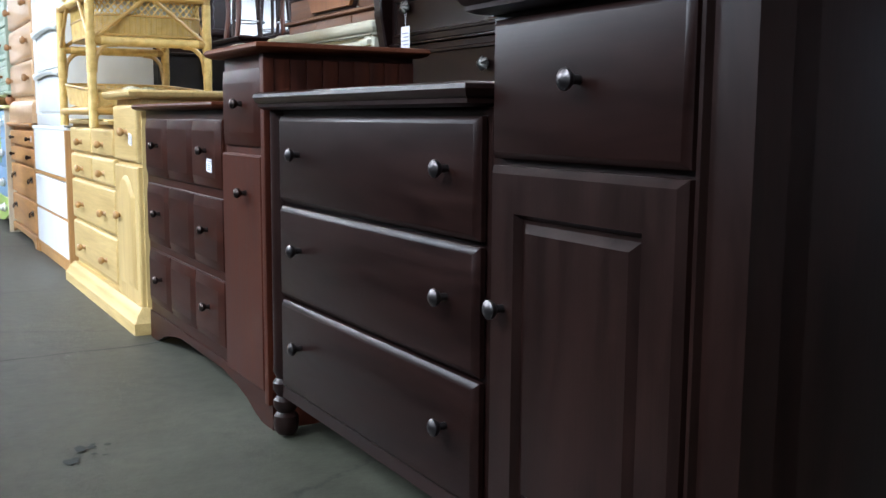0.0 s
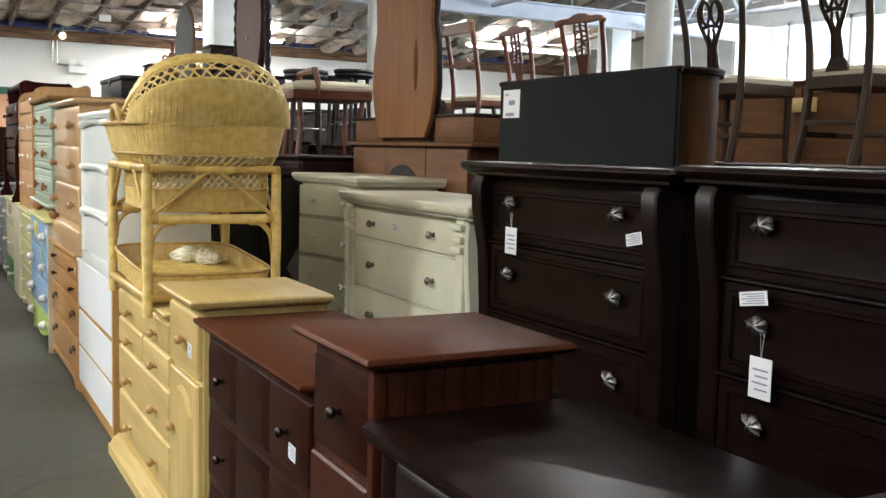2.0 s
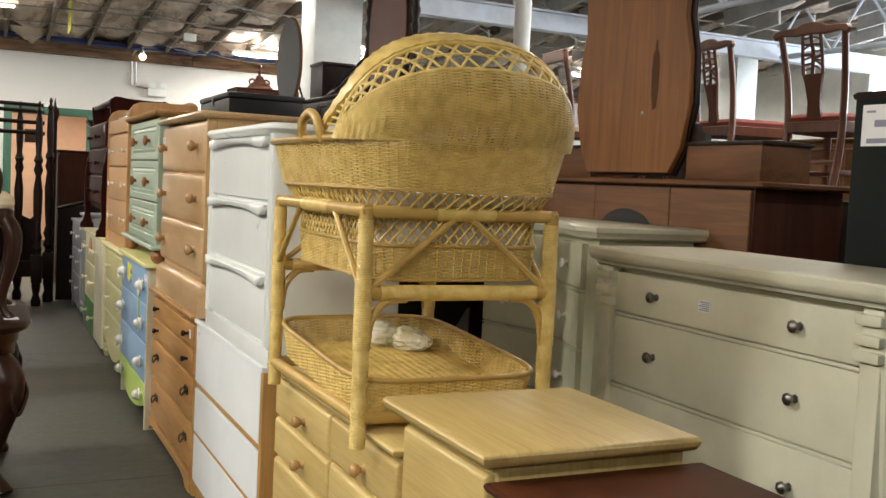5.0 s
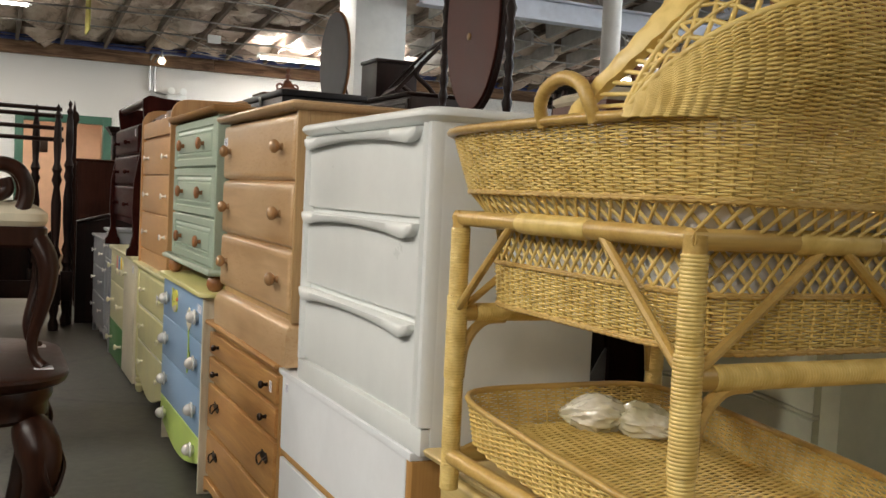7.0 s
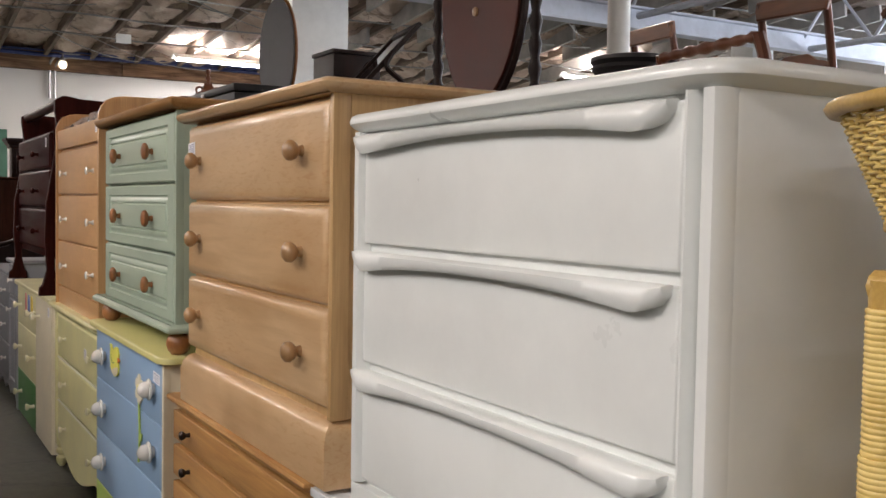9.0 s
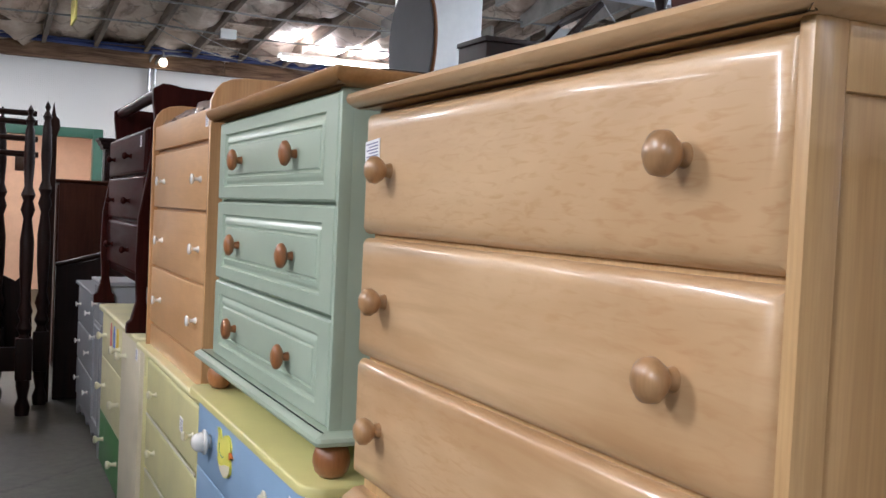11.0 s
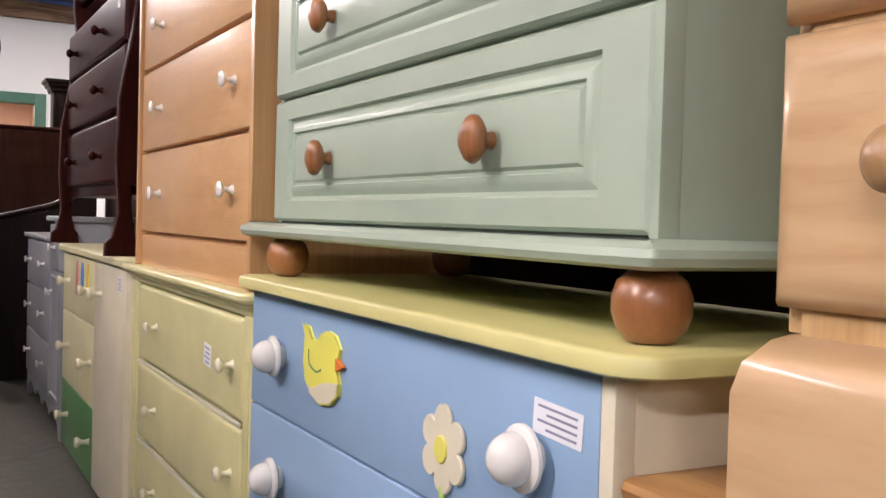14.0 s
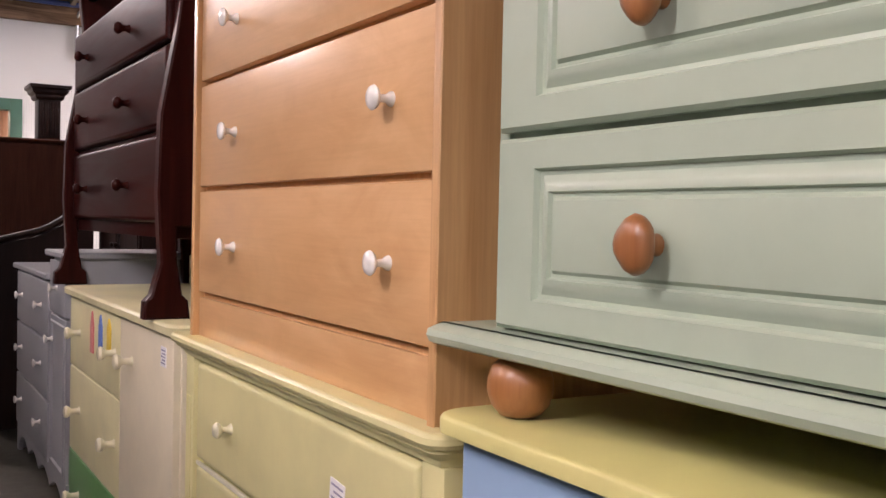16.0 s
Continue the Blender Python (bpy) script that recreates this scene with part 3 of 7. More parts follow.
# roof: boards, quilted insulation between rafters that climb away from the north wall


def roof_z(y):
    return 3.46 + 0.1 * (FARY - y)


bm = bmesh.new()
NX, NY = 520, 280
rng = np.random.RandomState(4)
sag = rng.rand(60, 40)
XS = np.linspace(-7, 13, NX)
YS = np.linspace(-5, FARY + 0.1, NY)
pitch = 0.61
grid = []
for j, y in enumerate(YS):
    row = []
    for i, x in enumerate(XS):
        u = ((x + 7) / pitch) % 1.0
        w = ((y + 5) / 0.95) % 1.0
        belly = (math.sin(math.pi * u) ** 0.7) * (0.35 + 0.65 * math.sin(math.pi * w) ** 0.6)
        s = sag[int((x + 7) / pitch) % 60][int((y + 5) / 0.95) % 40]
        row.append(bm.verts.new((x, y, roof_z(y) + 0.03 - 0.15 * belly * (0.3 + 1.0 * s) + 0.07 * (1 - min(1.0, 3.2 * abs(noise.noise((x * 1.7, y * 1.3, 9))))) + 0.06 * noise.noise((x * 2.2, y * 2.2, 1)) + 0.05 * noise.noise((x * 6, y * 4, 4)) + 0.03 * abs(noise.noise((x * 9, y * 7, 7))))))
    grid.append(row)
for j in range(NY - 1):
    for i in range(NX - 1):
        bm.faces.new((grid[j][i], grid[j + 1][i], grid[j + 1][i + 1], grid[j][i + 1]))
structure("ceiling", bm, INSUL, "sagging paper-faced insulation quilted between roof rafters")
bm = bmesh.new()
L = math.hypot(FARY + 5, 2.43)
for i in range(33):
    x = -7 + pitch * i
    m = Matrix.Translation((x, FARY, roof_z(FARY))) @ Matrix.Rotation(-math.atan(0.1), 4, "X")
    bx(bm, -0.025, 0.025, -L, 0, -0.09, 0.05, 0, m)
rb = random.Random(11)
for i in range(32):
    x = -7 + pitch * i
    for k in range(5):
        y = rb.uniform(6, FARY - 0.4)
        bx(bm, x + 0.04, x + pitch - 0.04, y - 0.02, y + 0.02, roof_z(y) - 0.06, roof_z(y) + 0.02, 0)
structure("ceiling_rafters", bm, RAFTER, "rough brown timber roof rafters")
bm = bmesh.new()
for i in range(6):
    a = -7 + i * 3.4
    bx(bm, a, a + 3.39, FARY - 0.09, FARY + 0.1, 3.2, 3.46 - 0.02 * (i % 2), 0.006)
structure("trim_ledger", bm, LEDGER, "rough brown timber plate along the top of the wall")
# unseen lid over the insulation, keeping sky light out
structure("roof_deck", box(-7.2, 13.2, -5.2, 24, 6.4, 6.5, b=0), RAFTER, "unseen timber deck that shuts out the sky")
for yy, zz, nm in ((13.08, 3.41, "beam_1"), (8.2, 4.05, "beam_2"), (4.6, 4.3, "beam_3")):
    bm = bmesh.new()
    x0 = 4.08 if nm == "beam_1" else 1.8
    bx(bm, x0, 13, yy - 0.09, yy + 0.09, zz, zz + 0.025, 0)
    bx(bm, x0, 13, yy - 0.09, yy + 0.09, zz + 0.225, zz + 0.25, 0)
    bx(bm, x0, 13, yy - 0.012, yy + 0.012, zz + 0.025, zz + 0.225, 0)
    structure(nm, bm, BEAMW, "white painted steel roof beam")
for cx, cy, r, nm in ((3.72, 5.0, 0.078, "column_1"), (3.83, 9.10, 0.066, "column_2")):
    structure(nm, lathe([(r + 0.06, 0), (r + 0.06, 0.02), (r, 0.021), (r, roof_z(cy) - 0.05)], Matrix.Translation((cx, cy, 0)), 28), COLUMN, "round white painted steel column")
structure("column_3", box(3.49, 4.07, 13.4, 13.95, 0, roof_z(13.6), b=0.008), COLUMN, "square boxed white painted column")

structure("column_4", box(10.35, 10.75, 14.05, 14.45, 0, roof_z(14.2), b=0.008), COLUMN, "square boxed white painted column deep in the showroom")

# pale joists between the beams and a steel truss before the clerestory
rj = random.Random(5)
bm = bmesh.new()
for i in range(14):
    x = 4.4 + 0.61 * i
    y = 5.0 + rj.uniform(0, 1)
    while y < 16.5:
        n = rj.uniform(0.7, 2.4)
        m = Matrix.Translation((x, y + n / 2, roof_z(y + n / 2) - 0.17)) @ Matrix.Rotation(-math.atan(0.1), 4, "X") @ Matrix.Rotation(rj.uniform(-0.06, 0.06), 4, "Y")
        bx(bm, -0.02, 0.02, -n / 2, n / 2, -0.1, 0.1, 0, m)
        y += n + rj.uniform(0.15, 0.9)
structure("ceiling_joists", bm, paint("limewashed_joist", (0.46, 0.45, 0.43), 0.7, 0.14, 0, 0.4), "pale limewashed roof joists in broken lengths")
bm = bmesh.new()
for k, xx in enumerate((7.4, 10.2)):
    zt, zl = 4.25 - 0.1 * k, 3.55 - 0.1 * k
    tube([(xx, -4.5, zt), (xx, 13.0, zt)], 0.045, 8, bm)
    tube([(xx, -4.5, zl), (xx, 13.0, zl)], 0.04, 8, bm)
    for i in range(16):
        y = -4.4 + 1.1 * i
        tube([(xx, y, zl), (xx, y + 0.55, zt), (xx, y + 1.1, zl)], 0.022, 6, bm)
structure("beam_truss", bm, BEAMW, "white painted steel roof trusses with zigzag webs")

# conduits and wires under the roof
bm = bmesh.new()
for k, (dy, zz, r) in enumerate(((0.16, 3.40, 0.03), (0.23, 3.44, 0.016))):
    tube([(-7 + i * 1.0, FARY - dy, zz + 0.008 * ((i * 7 + k) % 3)) for i in range(20)], r, 6, bm)
structure("trim_conduit", bm, BLUEPIPE, "blue painted conduits along the wall head")
bm = bmesh.new()
for k, (y, dz) in enumerate(((17.2, 0.24), (15.4, 0.22), (13.2, 0.2), (16.1, 0.30), (11.2, 0.25), (9.9, 0.2))):
    tube([(-7 + i, y + 0.02 * (i % 2), roof_z(y) - dz - 0.02 * ((i * 5 + k) % 3)) for i in range(20)], 0.011, 6, bm)
for k in range(16):
    y0, xa = rb.uniform(8, FARY - 0.6), rb.uniform(-2, 8)
    y1, xb = min(y0 + rb.uniform(0.4, 2.2), FARY - 0.3), xa + rb.uniform(1.0, 2.6)
    sag_ = rb.uniform(0.06, 0.2)
    tube([(xa + (xb - xa) * f, y0 + (y1 - y0) * f, roof_z(y0 + (y1 - y0) * f) - 0.13 - sag_ * 4 * f * (1 - f)) for f in [i / 10 for i in range(11)]], 0.006, 5, bm)
structure("trim_roof_conduit", bm, STEEL, "thin steel conduits strapped under the rafters")
bm = bmesh.new()
tube(curve([(2.22, FARY - 0.06, 2.82), (2.22, FARY - 0.06, 3.2), (2.24, FARY - 0.1, 3.34), (2.34, FARY - 0.16, 3.42), (2.6, FARY - 0.16, 3.43)]), 0.018, 8, bm)
tube(curve([(2.29, FARY - 0.06, 2.82), (2.29, FARY - 0.06, 3.18), (2.31, FARY - 0.1, 3.3), (2.42, FARY - 0.16, 3.38), (2.7, FARY - 0.16, 3.39)]), 0.018, 8, bm)
tube([(2.3, FARY - 0.05, 2.8), (2.5, FARY - 0.05, 2.78)], 0.014, 8, bm)
structure("trim_wall_conduit", bm, STEEL, "bent grey conduits dropping down the wall")


def spotlight(x, z):
    th = Thing("emergency_light", "white twin-head emergency light on the pegboard wall", "emergency light", x, FARY, z)
    th.part("battery_box", box(x - 0.02, x + 0.28, FARY - 0.09, FARY, z, z + 0.12, b=0.008), COLUMN)
    for dx in (0.04, 0.22):
        th.part("lamp_head", lathe([(0.0, -0.05), (0.035, -0.045), (0.055, 0.0), (0.058, 0.02), (0.05, 0.022)], pose(x + dx, FARY - 0.12, z + 0.17, 80, 0, 0), 14), COLUMN)


spotlight(2.5, 2.66)
th = Thing("wall_lamp", "small round glowing bulb at the wall head", "lamp", 2.37, FARY - 0.2, 3.27)
th.part("bulb", lathe([(0, -0.055), (0.04, -0.04), (0.058, 0), (0.045, 0.04), (0.025, 0.06)], Matrix.Translation((2.37, FARY - 0.2, 3.27)), 14), BULB)
th.part("lamp_holder", lathe([(0.03, 0.05), (0.03, 0.1), (0.012, 0.11), (0.012, 0.18)], Matrix.Translation((2.37, FARY - 0.2, 3.27)), 12), STEEL)
th = Thing("junction_box", "small grey metal junction box under the rafters", "junction box", 2.75, 17.2, 3.4)
th.part("body", box(2.68, 2.84, 17.14, 17.26, 3.36, 3.45, b=0.006), STEEL)
th.part("cover", box(2.67, 2.85, 17.12, 17.14, 3.35, 3.46, b=0.003), COLUMN)
th = Thing("hanging_sign", "small yellow sign hung below the roof", "sign", 1.05, 16.4, 3.3)
th.part("panel", box(1.04, 1.06, 16.1, 16.6, 3.2, 3.62, b=0.004), paint("faded_yellow_sign", (0.46, 0.42, 0.10), 0.5, 0.1))
th.part("hook", tube([(1.05, 16.2, 3.62), (1.05, 16.2, 3.85)], 0.006, 6), STEEL)
th.part("hook", tube([(1.05, 16.5, 3.62), (1.05, 16.5, 3.85)], 0.006, 6), STEEL)


def fitting(x, y, z):
    th = Thing("fluorescent_light", "white two-tube fluorescent fitting hung under the roof, lit", "ceiling light", x, y, z, "fluorescent fittings")
    bm = bmesh.new()
    pts = [(-0.12, 0.0), (-0.05, 0.055), (0.05, 0.055), (0.12, 0.0), (0.11, -0.004), (0.045, 0.045), (-0.045, 0.045), (-0.11, -0.004)]
    board([(y + p, z + q) for p, q in pts], "x", x - 1.2, x + 1.2, bm)
    th.part("reflector", bm, COLUMN)
    for dy in (-0.05, 0.05):
        th.part("tube", tube([(x - 1.15, y + dy, z - 0.012), (x + 1.15, y + dy, z - 0.012)], 0.018, 10), TUBE)
    for dx in (-0.9, 0.9):
        th.part("hanger", tube([(x + dx, y, z + 0.05), (x + dx, y, roof_z(y) - 0.05)], 0.004, 5), STEEL)


# the unseen fittings get the same body as the seen ones
for fx, fy, fz, watts, up in FITTINGS:
    fitting(fx, fy, fz)

# ---- the row of dressers along the aisle ----


def espresso_combo():
    th = Thing("changing_dresser", "dark espresso changing dresser, three drawers beside a taller cabinet", "dresser", F, 0.80, 0)
    g = F + 0.02
    th.part("carcass", box(g + 0.004, F + 0.5, 1.40, 2.40, 0.12, 0.862, b=0.002), ESP)
    th.part("tall_carcass", box(g + 0.004, F + 0.5, 0.83, 1.398, 0.10, 1.012, b=0.002), ESPZ)
    low = [(F - 0.03, 1.40), (F + 0.52, 1.40), (F + 0.52, 2.455), (F - 0.005, 2.455), (F - 0.03, 2.43)]
    th.part("top", stack(low, [(0.862, -0.018), (0.868, -0.006), (0.876, -0.006), (0.880, 0.0), (0.892, 0.006), (0.900, 0.004), (0.904, -0.003)]), ESP, None, "dark polished top with a moulded edge")
    tall = [(F + 0.02, 0.80), (F + 0.53, 0.80), (F + 0.53, 1.43), (F - 0.025, 1.43), (F - 0.025, 0.90)]
    th.part("tall_top", stack(tall, [(1.012, -0.02), (1.018, -0.006), (1.026, -0.006), (1.03, 0.0), (1.044, 0.008), (1.052, 0.006), (1.057, -0.004)]), ESP)
    for z0, z1 in ((0.632, 0.846), (0.392, 0.622), (0.150, 0.382)):
        drawer(th, g, 1.412, 2.352, z0, z1, [(0, 0), (0, 0.010), (0.012, 0.020), (0.0135, 0.0205)], ESP, KN_PEWTER, (1.51, 2.21), 0.57)
    drawer(th, g, 0.918, 1.372, 0.778, 1.0, [(0, 0), (0, 0.010), (0.010, 0.019), (0.0115, 0.0195)], ESP, KN_PEWTER, (1.139,), 0.54)
    d = th.part("door", panel(g, 0.918, 1.372, 0.13, 0.766, [(0, 0), (0, 0.012), (0.012, 0.022), (0.075, 0.022), (0.083, 0.008), (0.09, 0.008), (0.104, 0.019), (0.106, 0.019)]), ESPZ)
    th.put("knob", KN_PEWTER, (g - 0.022, 1.325, 0.533), d)
    # turned half column at the far corner and fluted canted corner at the near one
    th.part("corner_post", lathe([(0.024, 0), (0.032, 0.012), (0.034, 0.03), (0.032, 0.05), (0.022, 0.06), (0.033, 0.074), (0.033, 0.092), (0.022, 0.104), (0.034, 0.12), (0.034, 0.14), (0.024, 0.152), (0.033, 0.17), (0.031, 0.19), (0.03, 0.85)], Matrix.Translation((F + 0.03, 2.40, 0.01)), 18), ESPZ)
    flute = [(F + 0.012, 0.912)]
    for i in range(4):
        a, c = i / 4, (i + 1) / 4
        flute += [(F + 0.012 + 0.07 * a, 0.905 - 0.07 * a), (F + 0.020 + 0.07 * (a + c) / 2, 0.909 - 0.07 * (a + c) / 2)]
    flute += [(F + 0.085, 0.83), (F + 0.13, 0.83), (F + 0.13, 0.912)]
    th.part("fluted_corner", loft(bmesh.new(), [[(*p, z) for p in flute[::-1]] for z in (0.06, 1.012)]), ESPZ, None, "", 20)
    th.part("plinth", box(F + 0.015, F + 0.5, 0.83, 1.39, 0.0, 0.10, b=0.004), ESP)
    pts = [(1.40, 0.15), (1.40, 0.118), (2.375, 0.118), (2.375, 0.15)]
    th.part("apron", board(pts, "x", F + 0.012, F + 0.03), ESP)
    th.part("foot", lathe([(0.02, 0), (0.027, 0.02), (0.022, 0.12)], Matrix.Translation((F + 0.46, 2.37, 0)), 12), ESPZ)


def mahogany_combo():
    th = Thing("changing_dresser", "red mahogany changing dresser, three drawers beside a taller cabinet", "dresser", F, 2.455, 0)
    g = F + 0.02
    th.part("carcass", box(g, F + 0.47, 2.83, 3.79, 0.07, 0.866, b=0.002), MAH)
    bm = box(g, F + 0.45, 2.474, 2.828, 0.07, 1.012, b=0.002)
    th.part("tall_carcass", bm, MAHZ)
    # beaded board on the cabinet's near side
    for i in range(9):
        a = F + 0.035 + 0.046 * i
        th.part("plank", box(a, a + 0.0445, 2.466, 2.476, 0.08, 0.995, b=0.002), MAHZ)
    th.part("corner_stile", box(g - 0.016, F + 0.034, 2.462, 2.49, 0.07, 1.012, b=0.003), MAHZ)
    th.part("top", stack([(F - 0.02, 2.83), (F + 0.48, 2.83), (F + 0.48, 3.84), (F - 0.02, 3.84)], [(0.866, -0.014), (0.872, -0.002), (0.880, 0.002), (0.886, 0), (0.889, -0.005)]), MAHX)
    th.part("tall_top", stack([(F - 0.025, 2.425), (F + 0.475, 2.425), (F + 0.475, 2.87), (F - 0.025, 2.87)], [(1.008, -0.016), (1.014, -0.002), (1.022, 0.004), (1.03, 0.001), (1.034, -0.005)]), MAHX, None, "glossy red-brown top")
    w = (3.752 - 2.842) / 3
    for z0, z1 in ((0.628, 0.835), (0.378, 0.600), (0.145, 0.352)):
        d = th.part("drawer", panel(g, 2.842, 3.752, z0, z1, [(0, 0), (0, 0.006), (0.003, 0.008), (0.006, 0.008)]), MAH)
        for i in range(3):
            a = 2.842 + w * i
            th.part("raised_panel", panel(g - 0.007, a + 0.004, a + w - 0.004, z0 + 0.004, z1 - 0.004, [(0, 0), (0.0, 0.003), (0.028, 0.014), (0.03, 0.0142)]), MAH, d)
        for ky in (2.967, 3.545):
            th.put("knob", KN_DARK, (g - 0.021, ky, (z0 + z1) / 2 + 0.01), d)
        if z0 > 0.6:
            sticker(th, d, g - 0.0215, 2.93, z0 + 0.07, 0.05, 0.04, 4)
    drawer(th, g, 2.488, 2.815, 0.765, 0.972, BEVEL, MAH, KN_DARK, (2.62,), 0.55)
    d = th.part("door", panel(g, 2.488, 2.815, 0.10, 0.742, [(0, 0), (0, 0.012), (0.006, 0.018), (0.008, 0.018)]), MAHZ)
    th.put("knob", KN_DARK, (g - 0.022, 2.60, 0.637), d)
    pts = [(2.462, 0.105), (2.462, 0.0), (2.55, 0.0)] + [(2.60 + 1.07 * t, 0.012 + 0.075 * math.sin(math.pi * t) ** 0.7) for t in [i / 14 for i in range(15)]] + [(3.72, 0.0), (3.80, 0.0), (3.80, 0.105)]
    th.part("arched_plinth", board(pts, "x", g - 0.004, g + 0.02), MAH)
    th.part("side_base", box(g + 0.02, F + 0.46, 2.464, 2.484, 0, 0.075, b=0.002), MAHZ)


def pine_combo():
    th = Thing("changing_dresser", "pale pine changing dresser with small drawers and an arched door", "dresser", F, 3.84, 0)
    g = F + 0.02
    y0, ym, y1 = 3.862, 4.285, 5.33
    th.part("carcass", box(g, F + 0.45, ym, y1, 0.07, 0.808, b=0.003), PINE)
    th.part("tall_carcass", box(g, F + 0.45, y0, ym - 0.002, 0.07, 0.915, b=0.003), PINEZ)
    th.part("top", stack([(F - 0.015, ym), (F + 0.46, ym), (F + 0.46, y1 + 0.03), (F - 0.015, y1 + 0.03)], [(0.808, -0.01), (0.814, 0.0), (0.824, 0.004), (0.830, 0), (0.832, -0.004)]), PINE)
    th.part("tall_top", stack([(F - 0.03, y0 - 0.035), (F + 0.46, y0 - 0.035), (F + 0.46, ym + 0.03), (F - 0.03, ym + 0.03)], [(0.912, -0.016), (0.918, -0.004), (0.928, 0.002), (0.936, 0.004), (0.943, 0), (0.946, -0.006)]), PINE, None, "pale pine top with a rounded edge")
    ya, yb, yc = ym + 0.012, 4.775, y1 - 0.02
    for z0, z1 in ((0.672, 0.79), (0.545, 0.662)):
        drawer(th, g, ya, yb - 0.006, z0, z1, LIPPED, PINE, KN_PINE, (4.50,), 0.42)
        drawer(th, g, yb + 0.006, yc, z0, z1, LIPPED, PINE, KN_PINE, (4.995,), 0.42)
    for z0, z1 in ((0.335, 0.533), (0.125, 0.323)):
        drawer(th, g, ya, yc, z0, z1, LIPPED, PINE, KN_PINE, (4.505, 5.02), 0.42)
    d = drawer(th, g, y0 + 0.012, ym - 0.012, 0.665, 0.888, LIPPED, PINE, KN_PINE, (4.03,), 0.53)
    sticker(th, d, g - 0.0215, 3.965, 0.755, 0.05, 0.045, 8)
    d = th.part("door", panel(g, y0 + 0.012, ym - 0.012, 0.10, 0.648, [(0, 0), (0, 0.014), (0.006, 0.02), (0.008, 0.02)]), PINEZ)
    arch = lambda k: [(y0 + 0.07 + k, 0.16 + k), (ym - 0.07 - k, 0.16 + k), (ym - 0.07 - k, 0.52)] + [((y0 + ym) / 2 + ((ym - y0) / 2 - 0.07 - k) * math.cos(a) * (0.75 if 0.2 < a < 2.94 else 1), 0.535 + (0.075 - k * 0.6) * math.sin(a)) for a in [math.pi * i / 12 for i in range(13)]] + [(y0 + 0.07 + k, 0.52)]
    th.part("arched_panel", loft(bmesh.new(), [[(g - 0.0195 - dx, *p) for p in arch(k)] for k, dx in ((0, 0), (0.001, 0.002), (0.004, 0.003), (0.026, 0.0105), (0.028, 0.0108))]), PINEZ, d)
    th.put("knob", KN_PINE, (g - 0.02, 4.162, 0.442), d)
    th.part("plinth", stack([(F - 0.012, y0 - 0.01), (F + 0.46, y0 - 0.01), (F + 0.46, y1 + 0.015), (F - 0.012, y1 + 0.015)], [(0, 0.028), (0.045, 0.028), (0.055, 0.018), (0.075, 0.012), (0.088, 0.0), (0.10, -0.01)]), PINE)


def white_lower():
    th = Thing("chest_of_drawers", "low white laminate chest with oak edging, two deep drawers", "chest", F, 5.46, 0)
    y0, y1 = 5.47, 6.62
    th.part("carcass", box(F + 0.02, F + 0.44, y0, y1, 0.05, 0.762, b=0.002), LAMIN)
    th.part("side_edging", box(F, F + 0.45, y0 - 0.006, y0 + 0.03, 0, 0.77, b=0.004), OAKZ, None, "oak edge strip")
    th.part("side_edging", box(F, F + 0.45, y1 - 0.03, y1 + 0.006, 0, 0.77, b=0.004), OAKZ, None, "oak edge strip")
    th.part("top", box(F - 0.005, F + 0.45, y0 - 0.002, y1 + 0.002, 0.77, 0.79, b=0.003), LAMIN)
    for z0, z1 in ((0.52, 0.775), (0.30, 0.49), (0.08, 0.285)):
        d = drawer(th, F + 0.018, y0 + 0.034, y1 - 0.034, z0, z1, [(0, 0), (0, 0.016), (0.002, 0.018), (0.004, 0.018)], LAMIN)
        th.part("oak_pull", box(F + 0.002, F + 0.02, y0 + 0.034, y1 - 0.034, z0 - 0.022, z0 - 0.002, b=0.004), OAKZ, d, "oak grip rail")
        if z0 > 0.5:
            sticker(th, d, F, y1 - 0.09, 0.735, 0.03, 0.03)
    th.part("toe_rail", box(F + 0.012, F + 0.03, y0 + 0.03, y1 - 0.03, 0.0, 0.055, b=0.003), OAKZ)


